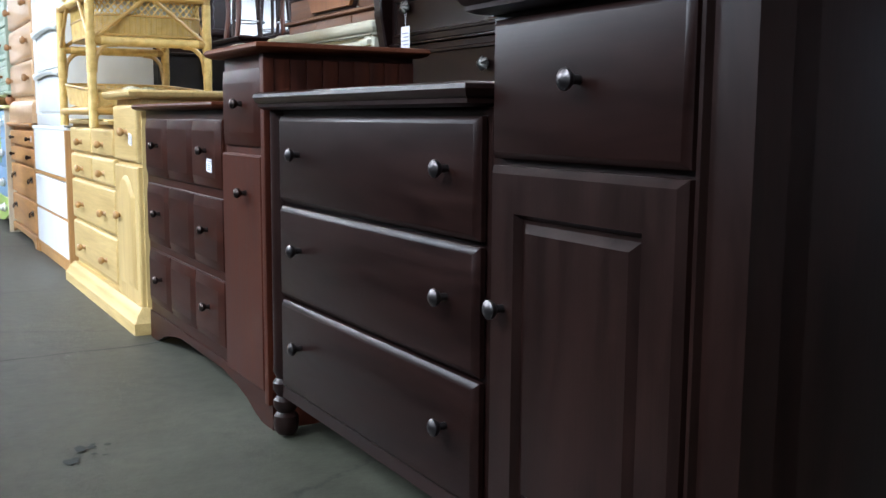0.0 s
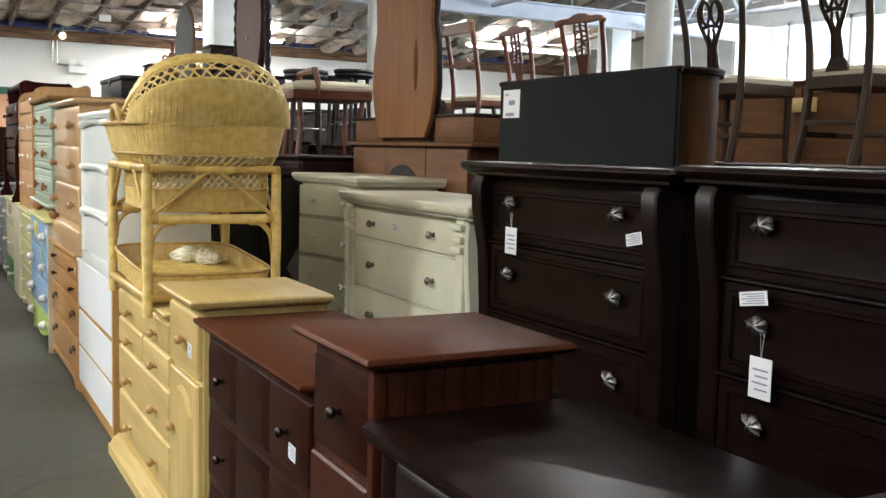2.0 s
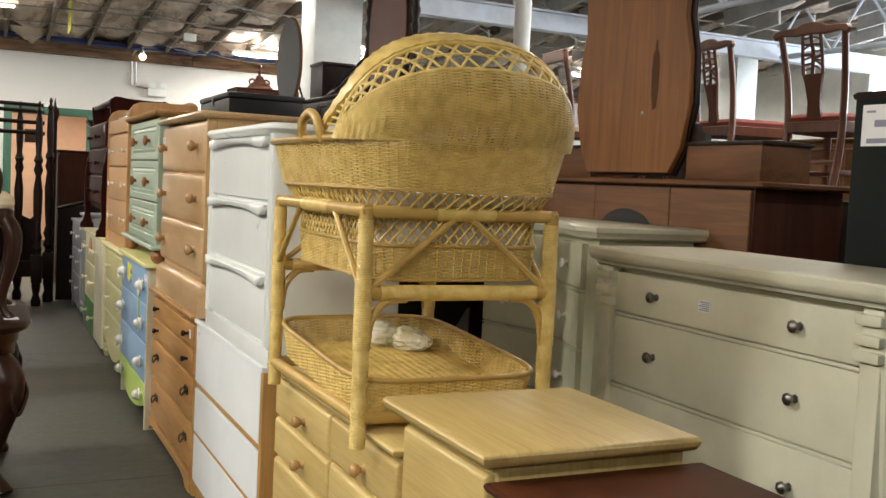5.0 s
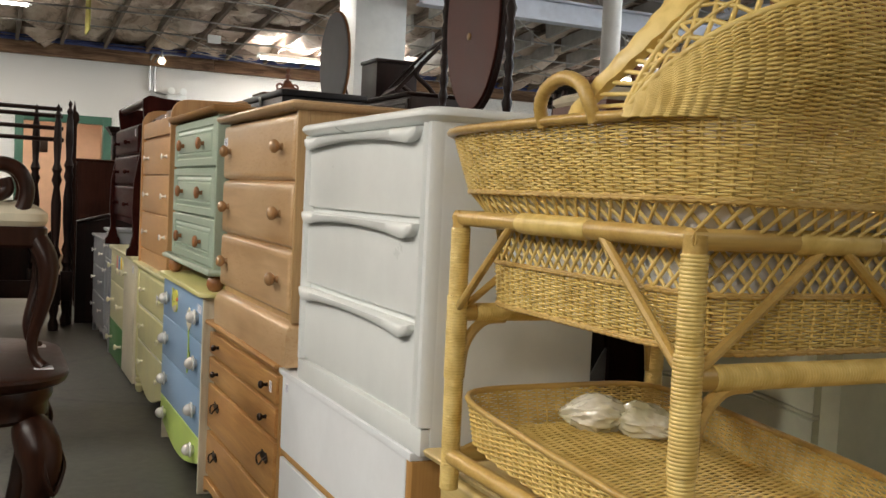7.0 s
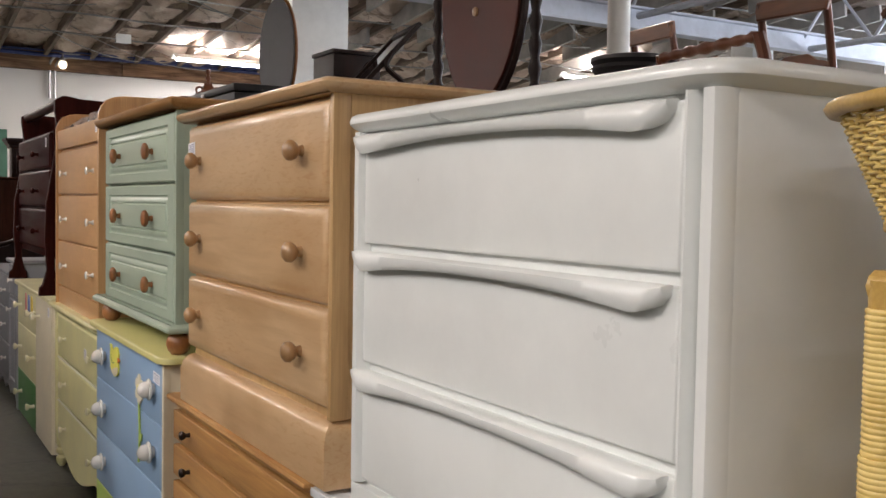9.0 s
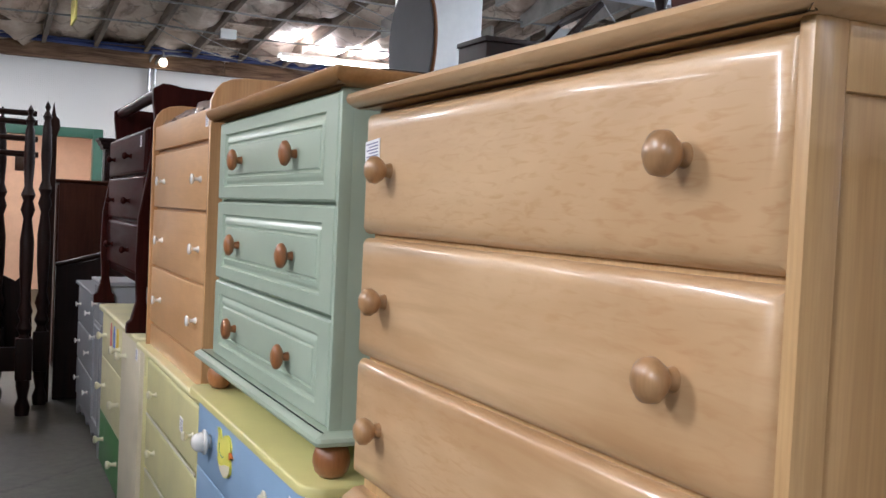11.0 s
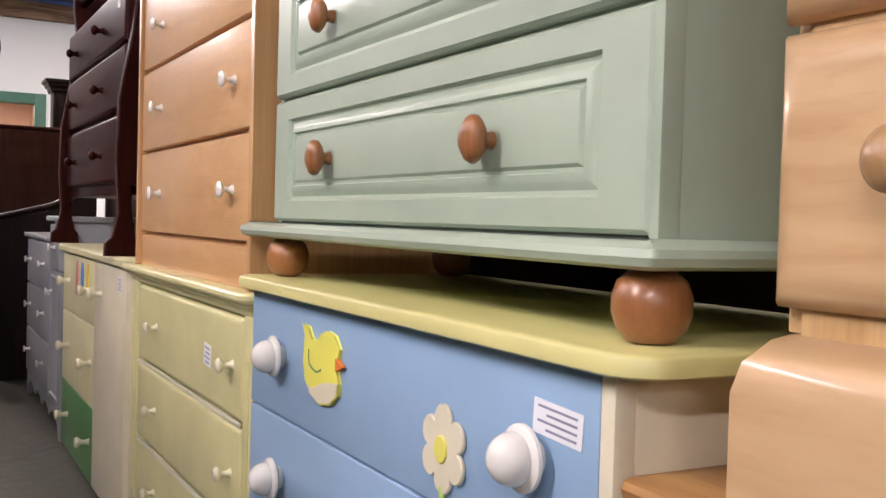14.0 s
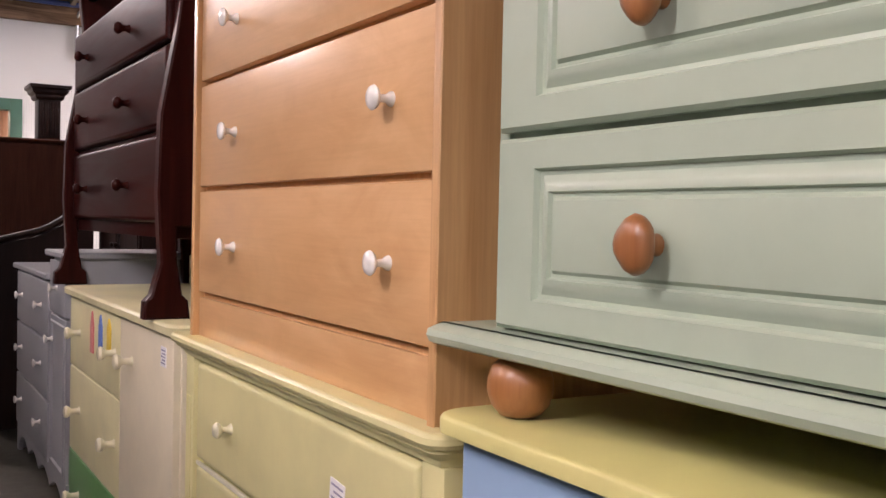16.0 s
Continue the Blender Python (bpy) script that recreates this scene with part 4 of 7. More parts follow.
def white_upper():
    th = Thing("chest_of_drawers", "glossy white chest with wavy carved drawer pulls", "chest", F, 5.44, 0.79)
    y0, y1, zb = 5.42, 6.42, 0.79
    th.part("carcass", box(F + 0.022, F + 0.46, y0, y1, zb, 1.575, b=0.012), WHITE)
    top = rect(F - 0.018, F + 0.475, y0 - 0.02, y1 + 0.025, 0.06, 6, True)
    th.part("top", stack(top, [(1.570, -0.02), (1.576, -0.006), (1.584, 0.003), (1.592, 0.004), (1.600, 0.0), (1.604, -0.008)]), WHITE)
    for ya, yb in ((y0 + 0.002, y0 + 0.036), (y0 + 0.046, y0 + 0.066), (y1 - 0.036, y1 - 0.002)):
        th.part("pilaster", loft(bmesh.new(), [[(F + 0.03, ya, z), (F + 0.03, yb, z), (F + 0.006, yb, z), (F - 0.004, yb - 0.008, z), (F - 0.004, ya + 0.008, z), (F + 0.006, ya, z)] for z in (zb + 0.07, 1.57)]), WHITE, None, "", 50)
    th.part("base_rail", box(F, F + 0.03, y0 + 0.004, y1, zb + 0.002, zb + 0.066, b=0.004), WHITE)
    ya, yb = y0 + 0.07, y1 - 0.035
    for z0, z1 in ((1.348, 1.56), (1.108, 1.33), (0.868, 1.09)):
        d = th.part("drawer", panel(F + 0.022, ya, yb, z0, z1, [(0, 0), (0, 0.012), (0.003, 0.015), (0.006, 0.016)]), WHITE)
        # wavy pull along the drawer's head
        n = 60
        loops = []
        for i in range(n + 1):
            t = i / n
            y = ya + 0.012 + (yb + 0.003 - ya) * t
            droop = 0.022 * (abs(2 * t - 1) ** 2.2)
            ht = 0.030 + 0.012 * (abs(2 * t - 1) ** 2)
            taper = min(1.0, 0.55 + 9 * min(t, 1 - t))
            zt, zbm = z1 + 0.002, z1 - 0.018 - droop * 1.15
            zbm = zt - (zt - zbm) * (0.3 + 0.7 * min(1.0, min(t, 1 - t) / 0.06) ** 0.5)
            xo = F - 0.002 - 0.02 * taper
            loops.append([(F + 0.008, y, zt), (xo + 0.01, y, zt), (xo, y, zt - 0.18 * (zt - zbm)), (xo, y, zbm + 0.28 * (zt - zbm)), (xo + 0.006, y, zbm), (F + 0.008, y, zbm + 0.08 * (zt - zbm))])
        th.part("carved_pull", loft(bmesh.new(), loops), WHITE, d, "", 60)


def honey_lower():
    th = Thing("chest_of_drawers", "honey pine chest, two small and two deep drawers", "chest", F, 6.63, 0)
    y0, y1 = 6.64, 7.88
    carcass(th, F + 0.02, F + 0.45, y0, y1, 0.03, 0.775, HONEY, 0.022)
    th.part("top", stack(rect(F - 0.02, F + 0.46, y0 - 0.02, y1 + 0.02), [(0.775, -0.01), (0.782, 0), (0.79, 0.003), (0.797, 0), (0.80, -0.006)]), HONEY)
    pull = finish("bail_pull", tube(curve([(0, -0.035, 0.012), (-0.016, -0.036, 0.0), (-0.02, -0.02, -0.016), (-0.02, 0, -0.022), (-0.02, 0.02, -0.016), (-0.016, 0.036, 0.0), (0, 0.035, 0.012)], 4), 0.0035, 6), DARKMETAL)
    plate = finish("back_plate", board([(-0.05, 0.0), (-0.03, -0.016), (0, -0.012), (0.03, -0.016), (0.05, 0.0), (0.03, 0.024), (0, 0.018), (-0.03, 0.024)], "x", -0.0025, 0), DARKMETAL)
    for z0, z1, plates in ((0.652, 0.745, False), (0.532, 0.632, False), (0.315, 0.512, True), (0.10, 0.295, True)):
        d = drawer(th, F + 0.02, y0 + 0.03, y1 - 0.03, z0, z1, FLAT, HONEY)
        for ky in (6.785, 7.60):
            if plates:
                p = th.put("back_plate", plate, (F, ky, (z0 + z1) / 2 + 0.02), d, "dark cut metal plate")
                th.put("bail_pull", pull, (F - 0.002, ky, (z0 + z1) / 2 + 0.02), d)
            else:
                th.put("knob", KN_DARK, (F + 0.0015, ky, (z0 + z1) / 2), d)
        if z0 > 0.65:
            sticker(th, d, F + 0.0015, y0 + 0.10, 0.70, 0.03, 0.04)
    pts = [(y0, 0.085), (y0, 0), (y0 + 0.08, 0), (y0 + 0.12, 0.03), (y0 + 0.2, 0.045), (y1 - 0.2, 0.045), (y1 - 0.12, 0.03), (y1 - 0.08, 0), (y1, 0), (y1, 0.085)]
    th.part("bracket_base", board(pts, "x", F - 0.006, F + 0.018, None, 0.003), HONEY)
    th.part("side_base", box(F + 0.018, F + 0.455, y0 - 0.006, y0 + 0.016, 0, 0.085, b=0.003), HONEY)


def maple_upper():
    th = Thing("chest_of_drawers", "glossy maple chest with pillowed drawer fronts and round knobs", "chest", F, 6.55, 0.80)
    y0, y1, zb = 6.545, 7.655, 0.80
    th.part("side_panel", box(F + 0.035, F + 0.45, y0 + 0.008, y0 + 0.03, zb + 0.15, 1.665, b=0.002), MAPLEZ)
    th.part("side_panel", box(F + 0.035, F + 0.45, y1 - 0.03, y1 - 0.008, zb + 0.15, 1.665, b=0.002), MAPLEZ)
    th.part("corner_stile", box(F + 0.008, F + 0.05, y0, y0 + 0.02, zb + 0.15, 1.665, b=0.004), MAPLEZ)
    th.part("side_rail", box(F + 0.05, F + 0.45, y0 + 0.001, y0 + 0.02, 1.60, 1.665, b=0.003), MAPLEZ)
    th.part("carcass", box(F + 0.026, F + 0.44, y0 + 0.03, y1 - 0.03, zb + 0.02, 1.66, b=0), MAPLEZ)
    th.part("top", stack(rect(F - 0.022, F + 0.47, y0 - 0.025, y1 + 0.025, 0.012, 3), [(1.664, -0.022), (1.668, -0.008), (1.676, 0.002), (1.684, 0.005), (1.691, 0.002), (1.695, -0.006)]), MAPLE)
    for i, (z0, z1) in enumerate(((1.43, 1.655), (1.20, 1.422), (0.972, 1.192))):
        d = drawer(th, F + 0.026, y0 + 0.016, y1 - 0.01, z0, z1, PILLOW, MAPLE, KN_MAPLE, (6.706, 7.505), 0.51)
        if i == 0:
            sticker(th, d, F + 0.001, 7.59, 1.585, 0.07, 0.036, -4)
    base = [(F - 0.008, y0 - 0.008), (F + 0.455, y0 - 0.008), (F + 0.455, y1 + 0.008), (F - 0.008, y1 + 0.008)]
    th.part("base", stack(base, [(zb, -0.002), (zb + 0.004, 0.002), (zb + 0.10, 0.002), (zb + 0.125, -0.004), (zb + 0.145, -0.02), (zb + 0.15, -0.03)]), MAPLE)


def blue_lower():
    th = Thing("chest_of_drawers", "sky-blue and lime nursery chest with white ball knobs and cut-out motifs", "chest", 0.86, 7.74, 0)
    F, y0, y1 = 0.86, 7.785, 8.88
    th.part("side_panel", box(F + 0.004, F + 0.45, y0, y0 + 0.025, 0.0, 0.898, b=0.003), IVORY)
    th.part("side_panel", box(F + 0.004, F + 0.45, y1 - 0.025, y1, 0.0, 0.898, b=0.003), IVORY)
    th.part("corner_stile", box(F - 0.008, F + 0.02, y0 - 0.001, y0 + 0.022, 0.0, 0.898, b=0.006), IVORY)
    th.part("carcass", box(F + 0.012, F + 0.44, y0 + 0.025, y1 - 0.025, 0.13, 0.898, b=0), IVORY)
    th.part("top", stack(rect(F - 0.035, F + 0.47, y0 - 0.06, y1 + 0.03, 0.05, 6), [(0.898, -0.006), (0.901, 0), (0.917, 0), (0.920, -0.002), (0.922, -0.007)]), YELLOWTOP, None, "yellow-green rounded top")
    ya, yb = y0 + 0.024, y1 - 0.012
    rows = ((0.685, 0.893), (0.470, 0.681), (0.250, 0.466))
    ds = [drawer(th, F + 0.01, ya, yb, z0, z1, [(0, 0), (0, 0.014), (0.001, 0.0155), (0.002, 0.016)], BLUE, KN_BALL, (7.915, 8.70), 0.51) for z0, z1 in rows]
    pts = [(ya, 0.246), (yb, 0.246), (yb, 0.15)] + [(ya + (yb - ya) * t, 0.135 - 0.085 * math.sin(math.pi * t)) for t in [1 - i / 14 for i in range(15)]] + [(ya, 0.15)]
    low = th.part("drawer", board(pts[::-1], "x", F - 0.006, F + 0.01, None, 0.002), LIME, None, "lime green drawer with a bowed lower edge")
    for ky in (7.915, 8.70):
        th.put("knob", KN_BALL, (F - 0.006, ky, 0.175), low)
    th.part("back_foot", box(F + 0.41, F + 0.44, y0 + 0.002, y0 + 0.06, 0, 0.14, b=0.003), IVORY)
    # cut-out duckling
    fx = F - 0.0065
    duck = [(8.415 + (p - 8.612) * 1.8, q) for p, q in [(8.70, 0.842), (8.706, 0.858), (8.694, 0.856), (8.684, 0.838), (8.672, 0.836), (8.662, 0.850), (8.648, 0.858), (8.632, 0.854), (8.622, 0.836), (8.628, 0.805), (8.622, 0.785), (8.624, 0.765), (8.640, 0.748), (8.662, 0.742), (8.684, 0.752), (8.698, 0.772), (8.703, 0.80), (8.702, 0.825)]]
    dk = th.part("duck_motif", board(duck[::-1], "x", fx - 0.006, fx, None, 0.0015), paint("duck_yellow", (0.80, 0.76, 0.13), 0.4, 0.02), ds[0], "painted cut-out yellow duckling")
    th.part("belly", board([(8.433, 0.785), (8.487, 0.778), (8.537, 0.762), (8.559, 0.764), (8.537, 0.75), (8.505, 0.743), (8.465, 0.749), (8.438, 0.765)], "x", fx - 0.0072, fx - 0.0058), IVORY, dk)
    th.part("beak", board([(8.440, 0.822), (8.415, 0.812), (8.440, 0.802)], "x", fx - 0.008, fx - 0.001), paint("beak_orange", (0.75, 0.2, 0.03), 0.4, 0), dk)
    th.part("wing_line", tube(curve([(fx - 0.006, 8.555, 0.822), (fx - 0.006, 8.552, 0.80), (fx - 0.006, 8.523, 0.79), (fx - 0.006, 8.501, 0.796)], 4), 0.0016, 5), GREEN, dk)
    # cut-out flower
    cy, cz = 8.105, 0.758
    petals = [(cy + (0.038 + 0.017 * abs(math.cos(3 * a)) ** 0.6) * math.cos(a + 0.5), cz + (0.038 + 0.017 * abs(math.cos(3 * a)) ** 0.6) * math.sin(a + 0.5)) for a in [2 * math.pi * i / 72 for i in range(72)]]
    fl = th.part("flower_motif", board(petals, "x", fx - 0.006, fx, None, 0.0015), IVORY, ds[0], "painted cut-out white flower with a yellow heart")
    th.part("flower_heart", board([(cy + 0.015 * math.cos(a), cz + 0.017 * math.sin(a)) for a in [2 * math.pi * i / 16 for i in range(16)]], "x", fx - 0.009, fx - 0.005, None, 0.001), paint("duck_yellow_heart", (0.78, 0.74, 0.15), 0.4, 0.02), fl)
    th.part("stem", tube(curve([(fx - 0.004, cy, cz - 0.045), (fx - 0.004, cy - 0.012, cz - 0.16), (fx - 0.004, cy + 0.004, cz - 0.26)], 5), 0.004, 6), LIME, fl)
    th.part("leaf", board([(cy - 0.01, cz - 0.19), (cy - 0.035, cz - 0.175), (cy - 0.045, cz - 0.15), (cy - 0.02, cz - 0.155)], "x", fx - 0.005, fx - 0.001), LIME, fl)
    sticker(th, ds[0], F - 0.0062, 7.875, 0.834, 0.085, 0.036, 3, 4)


def mint_upper():
    th = Thing("chest_of_drawers", "mint-green chest on orange bun feet with framed drawers", "chest", F, 7.78, 0.922)
    y0, y1 = 7.775, 8.875
    carcass(th, F + 0.016, F + 0.45, y0, y1, 1.022, 1.72, MINT, 0.022)
    th.part("corner_stile", box(F + 0.002, F + 0.03, y0 - 0.001, y0 + 0.014, 1.022, 1.72, b=0.004), MINT)
    th.part("top", stack(rect(F - 0.03, F + 0.47, y0 - 0.045, y1 + 0.06, 0.01, 3), [(1.72, -0.03), (1.726, -0.014), (1.734, -0.004), (1.742, 0.002), (1.752, 0.002), (1.756, -0.004)]), MINTTOP, None, "tan moulded wooden top")
    th.part("base_board", stack(rect(F - 0.032, F + 0.47, y0 - 0.03, y1 + 0.09, 0.012, 3), [(0.994, -0.012), (0.998, -0.002), (1.006, 0.002), (1.014, 0), (1.020, -0.012), (1.023, -0.02)]), MINT)
    for z0, z1 in ((1.488, 1.712), (1.254, 1.480), (1.026, 1.246)):
        d = th.part("drawer", panel(F + 0.018, y0 + 0.012, y1 - 0.02, z0, z1, [(0, 0), (0, 0.012), (0.005, 0.018), (0.036, 0.019), (0.039, 0.012), (0.044, 0.011), (0.050, 0.014), (0.056, 0.017), (0.062, 0.018), (0.064, 0.013), (0.068, 0.013), (0.072, 0.018), (0.074, 0.0185)], None, 0.072), MINT, None, "", 25)
        for ky in (8.07, 8.58):
            th.put("knob", KN_MINT, (F - 0.0005, ky, (z0 + z1) / 2 - 0.005), d)
    foot = finish("bun_foot", lathe([(0.018, 0.0725), (0.024, 0.069), (0.034, 0.060), (0.039, 0.045), (0.039, 0.030), (0.034, 0.014), (0.024, 0.003), (0.014, 0)], None, 24), KNOBW, 60)
    for fx2 in (F + 0.02, F + 0.37):
        for fy in (7.80, 8.825):
            th.put("bun_foot", foot, (fx2, fy, 0.922), None, "turned orange-brown wooden bun foot")


def yellow_lower():
    th = Thing("chest_of_drawers", "pale yellow chest with fluted corners and a swagged lower drawer", "chest", F, 8.94, 0)
    y0, y1 = 8.97, 10.14
    carcass(th, F + 0.02, F + 0.45, y0, y1, 0.12, 0.83, PALEY, 0.022)
    th.part("top", stack(rect(F - 0.03, F + 0.47, y0 - 0.03, y1 + 0.04, 0.03, 4), [(0.83, -0.03), (0.840, -0.026), (0.848, -0.014), (0.853, -0.008), (0.857, -0.010), (0.860, 0.0), (0.866, 0.004), (0.874, 0.003), (0.878, 0.0), (0.88, -0.004)]), PALEY, None, "", 25)
    for yy in (y0 + 0.022, y1 - 0.03):
        bm = box(F, F + 0.04, yy - 0.03, yy + 0.03, 0.12, 0.83, b=0.004)
        for k in (-0.012, 0, 0.012):
            bx(bm, F - 0.003, F + 0.002, yy + k - 0.004, yy + k + 0.004, 0.2, 0.74, 0.001)
        th.part("corner_post", bm, PALEY)
        th.part("foot", lathe([(0.014, 0), (0.026, 0.02), (0.03, 0.045), (0.018, 0.06), (0.03, 0.075), (0.03, 0.09), (0.02, 0.10), (0.03, 0.12)], Matrix.Translation((F + 0.03, yy, 0)), 16), PALEY)
    ya, yb = y0 + 0.058, y1 - 0.085
    for i, (z0, z1) in enumerate(((0.605, 0.822), (0.375, 0.592))):
        d = drawer(th, F + 0.02, ya, yb, z0, z1, LIPPED, PALEY, KN_YEL, (9.093, 9.81), 0.52)
        th.part("scratched_lip", box(F - 0.003, F + 0.004, ya + 0.01, yb - 0.01, z0 - 0.01, z0 - 0.001, b=0.002), CREAM, d)
        if i == 0:
            sticker(th, d, F - 0.0015, 9.285, 0.713, 0.055, 0.05, 5, 4)
    pts = [(yb, 0.362), (ya, 0.362)] + [(ya + (yb - ya) * t, 0.165 - 0.10 * math.sin(math.pi * t) ** 1.3) for t in [i / 16 for i in range(17)]]
    low = th.part("drawer", board(pts, "x", F, F + 0.02, None, 0.003), PALEY, None, "pale yellow drawer with a swagged lower edge")
    for ky in (9.093, 9.81):
        th.put("knob", KN_YEL, (F, ky, 0.26), low)


def birch_upper():
    th = Thing("changing_chest", "orange birch changing chest with white knobs and a wrapped top tray", "chest", F, 9.0, 0.88)
    y0, y1, zb = 8.985, 10.10, 0.88
    for ya, yb in ((y0, y0 + 0.02), (y1 - 0.02, y1)):
        pts = [(F - 0.004, zb), (F + 0.44, zb), (F + 0.44, 1.872), (F + 0.40, 1.876), (F + 0.10, 1.872), (F + 0.06, 1.866), (F + 0.03, 1.852), (F + 0.01, 1.828), (F - 0.004, 1.795)]
        th.part("side_panel", board(pts, "y", ya, yb, None, 0.002), BIRCHZ)
    th.part("back_board", board([(y0 + 0.02, 1.72), (y1 - 0.02, 1.72), (y1 - 0.02, 1.84), (y1 - 0.08, 1.89), (y1 - 0.2, 1.905), (y0 + 0.2, 1.905), (y0 + 0.08, 1.89), (y0 + 0.02, 1.84)], "x", F + 0.42, F + 0.44, None, 0.002), BIRCHZ)
    th.part("carcass", box(F + 0.022, F + 0.42, y0 + 0.02, y1 - 0.02, zb + 0.005, 1.70, b=0), BIRCHZ)
    th.part("tray_rail", box(F + 0.003, F + 0.022, y0 + 0.021, y1 - 0.021, 1.68, 1.775, b=0.003), BIRCH)
    for i, (z0, z1) in enumerate(((1.45, 1.66), (1.215, 1.438), (0.98, 1.204))):
        d = drawer(th, F + 0.022, y0 + 0.024, y1 - 0.03, z0, z1, [(0, 0), (0, 0.014), (0.0015, 0.0165), (0.003, 0.017)], BIRCH, KN_WHITE, (9.14, 9.83), 0.48)
    sticker(th, None, F + 0.003, y0 + 0.08, 1.74, 0.04, 0.045)
    th.part("base_rail", box(F + 0.010, F + 0.022, y0 + 0.021, y1 - 0.021, zb, 0.966, b=0.002), BIRCH)
    # crumpled clear wrapping along the tray
    m, nt, b = mat("clear_film", 0.12)
    b.inputs["Transmission Weight"].default_value = 0.75
    b.inputs["Base Color"].default_value = (0.9, 0.9, 0.9, 1)
    b.inputs["IOR"].default_value = 1.3
    bm = bmesh.new()
    loops = [[(F + 0.02 + 0.16 * v + 0.02 * noise.noise((u * 9, v * 5, 2)), y0 + 0.03 + (y1 - y0 - 0.06) * u, 1.775 + 0.05 * math.sin(math.pi * v) + 0.035 * noise.noise((u * 14, v * 6, 7))) for v in [i / 8 for i in range(9)]] for u in [i / 40 for i in range(41)]]
    loft(bm, loops, False, False, False)
    pw = Thing("plastic_wrap", "crumpled clear plastic wrapping lying on the changing chest", "plastic wrap", F + 0.1, 9.5, 1.78)
    pw.part("film", bm, m, None, "", 180)


def crayon_lower():
    th = Thing("nursery_dresser", "butter-cream dresser with crayon motifs and a green lower drawer", "dresser", F, 10.2, 0)
    y0, ym, y1 = 10.215, 10.80, 11.60
    carcass(th, F + 0.012, F + 0.45, y0, y1, 0.03, 0.86, IVORY, 0.022)
    th.part("top", stack(rect(F - 0.025, F + 0.46, y0 - 0.02, y1 + 0.05, 0.04, 5), [(0.86, -0.008), (0.864, 0), (0.882, 0.002), (0.888, -0.002), (0.89, -0.008)]), BUTTER)
    th.part("door", panel(F + 0.012, y0 + 0.015, ym - 0.004, 0.03, 0.852, FLAT), IVORY)
    sticker(th, None, F - 0.0065, y0 + 0.10, 0.80, 0.05, 0.05)
    ds = []
    for z0, z1, mt in ((0.612, 0.852, BUTTER), (0.312, 0.608, BUTTER), (0.03, 0.308, GREEN)):
        ds.append(drawer(th, F + 0.012, ym, y1 - 0.01, z0, z1, FLAT, mt, KN_STUB, (10.86, 11.41), 0.54))
    th.put("knob", KN_STUB, (F - 0.0065, 10.648, 0.745))
    th.part("back_gallery", box(F + 0.42, F + 0.44, y0, y1, 0.891, 1.0, b=0.004), BUTTER)
    for k, (yy, c) in enumerate(((11.19, (0.62, 0.2, 0.2)), (11.06, (0.12, 0.22, 0.6)), (10.935, (0.72, 0.52, 0.06)))):
        pts = [(yy - 0.021, 0.70 + 0.012 * k), (yy + 0.021, 0.70 + 0.012 * k), (yy + 0.021, 0.79 + 0.008 * k), (yy, 0.835), (yy - 0.021, 0.79 + 0.008 * k)]
        th.part("crayon_motif", board(pts, "x", F - 0.012, F - 0.006, None, 0.001), paint("crayon_paint", c, 0.45, 0.03), ds[0], "painted cut-out crayon")


def cherry_upper():
    th = Thing("sleigh_chest", "dark cherry sleigh-sided changing chest on carved feet", "chest", F, 10.25, 0.89)
    y0, y1, zb = 10.34, 11.72, 0.89
    for ya, yb in ((y0, y0 + 0.045), (y1 - 0.045, y1)):
        fr = [(F - 0.05, zb), (F + 0.065, zb), (F + 0.06, zb + 0.045), (F + 0.045, zb + 0.06), (F + 0.03, zb + 0.15), (F + 0.03, 1.12), (F + 0.40, 1.12), (F + 0.42, zb), (F + 0.5, zb), (F + 0.46, zb + 0.12), (F + 0.45, 1.6), (F + 0.46, 1.85), (F + 0.48, 1.94), (F + 0.475, 1.965), (F + 0.45, 1.972), (F + 0.30, 1.972), (F + 0.16, 1.978), (F + 0.11, 1.988), (F + 0.07, 1.99), (F + 0.03, 1.965), (F + 0.03, 1.92), (F + 0.045, 1.8), (F + 0.02, 1.6), (F - 0.015, 1.4), (F - 0.02, 1.2), (F - 0.01, zb + 0.14), (F - 0.032, zb + 0.06), (F - 0.048, zb + 0.045)]
        th.part("sleigh_side", board(fr, "y", ya, yb, None, 0.005), CHERRYZ)
    th.part("carcass", box(F + 0.03, F + 0.44, y0 + 0.045, y1 - 0.045, 1.09, 1.80, b=0.002), CHERRY)
    th.part("front_rail", tube([(F + 0.07, y0 + 0.04, 1.955), (F + 0.07, y1 - 0.04, 1.955)], 0.028, 14), CHERRY)
    th.part("back_rail", box(F + 0.44, F + 0.46, y0 + 0.045, y1 - 0.045, 1.83, 1.98, b=0.004), CHERRY)
    for i, (z0, z1) in enumerate(((1.595, 1.79), (1.375, 1.585), (1.13, 1.36))):
        d = drawer(th, F + 0.03, y0 + 0.055, y1 - 0.055, z0, z1, LIPPED, CHERRY, KN_CHERRY, (10.80, 11.41), 0.45)
        if i == 0:
            sticker(th, d, F + 0.008, 10.5, 1.74, 0.04, 0.05)
    for zz in (1.15, 1.38, 1.62, 1.85):
        th.part("screw_cap", lathe([(0.007, 0), (0.006, 0.003), (0, 0.004)], pose(F + 0.24, y0, zz, 90, 0, 0), 8), PEWTER)


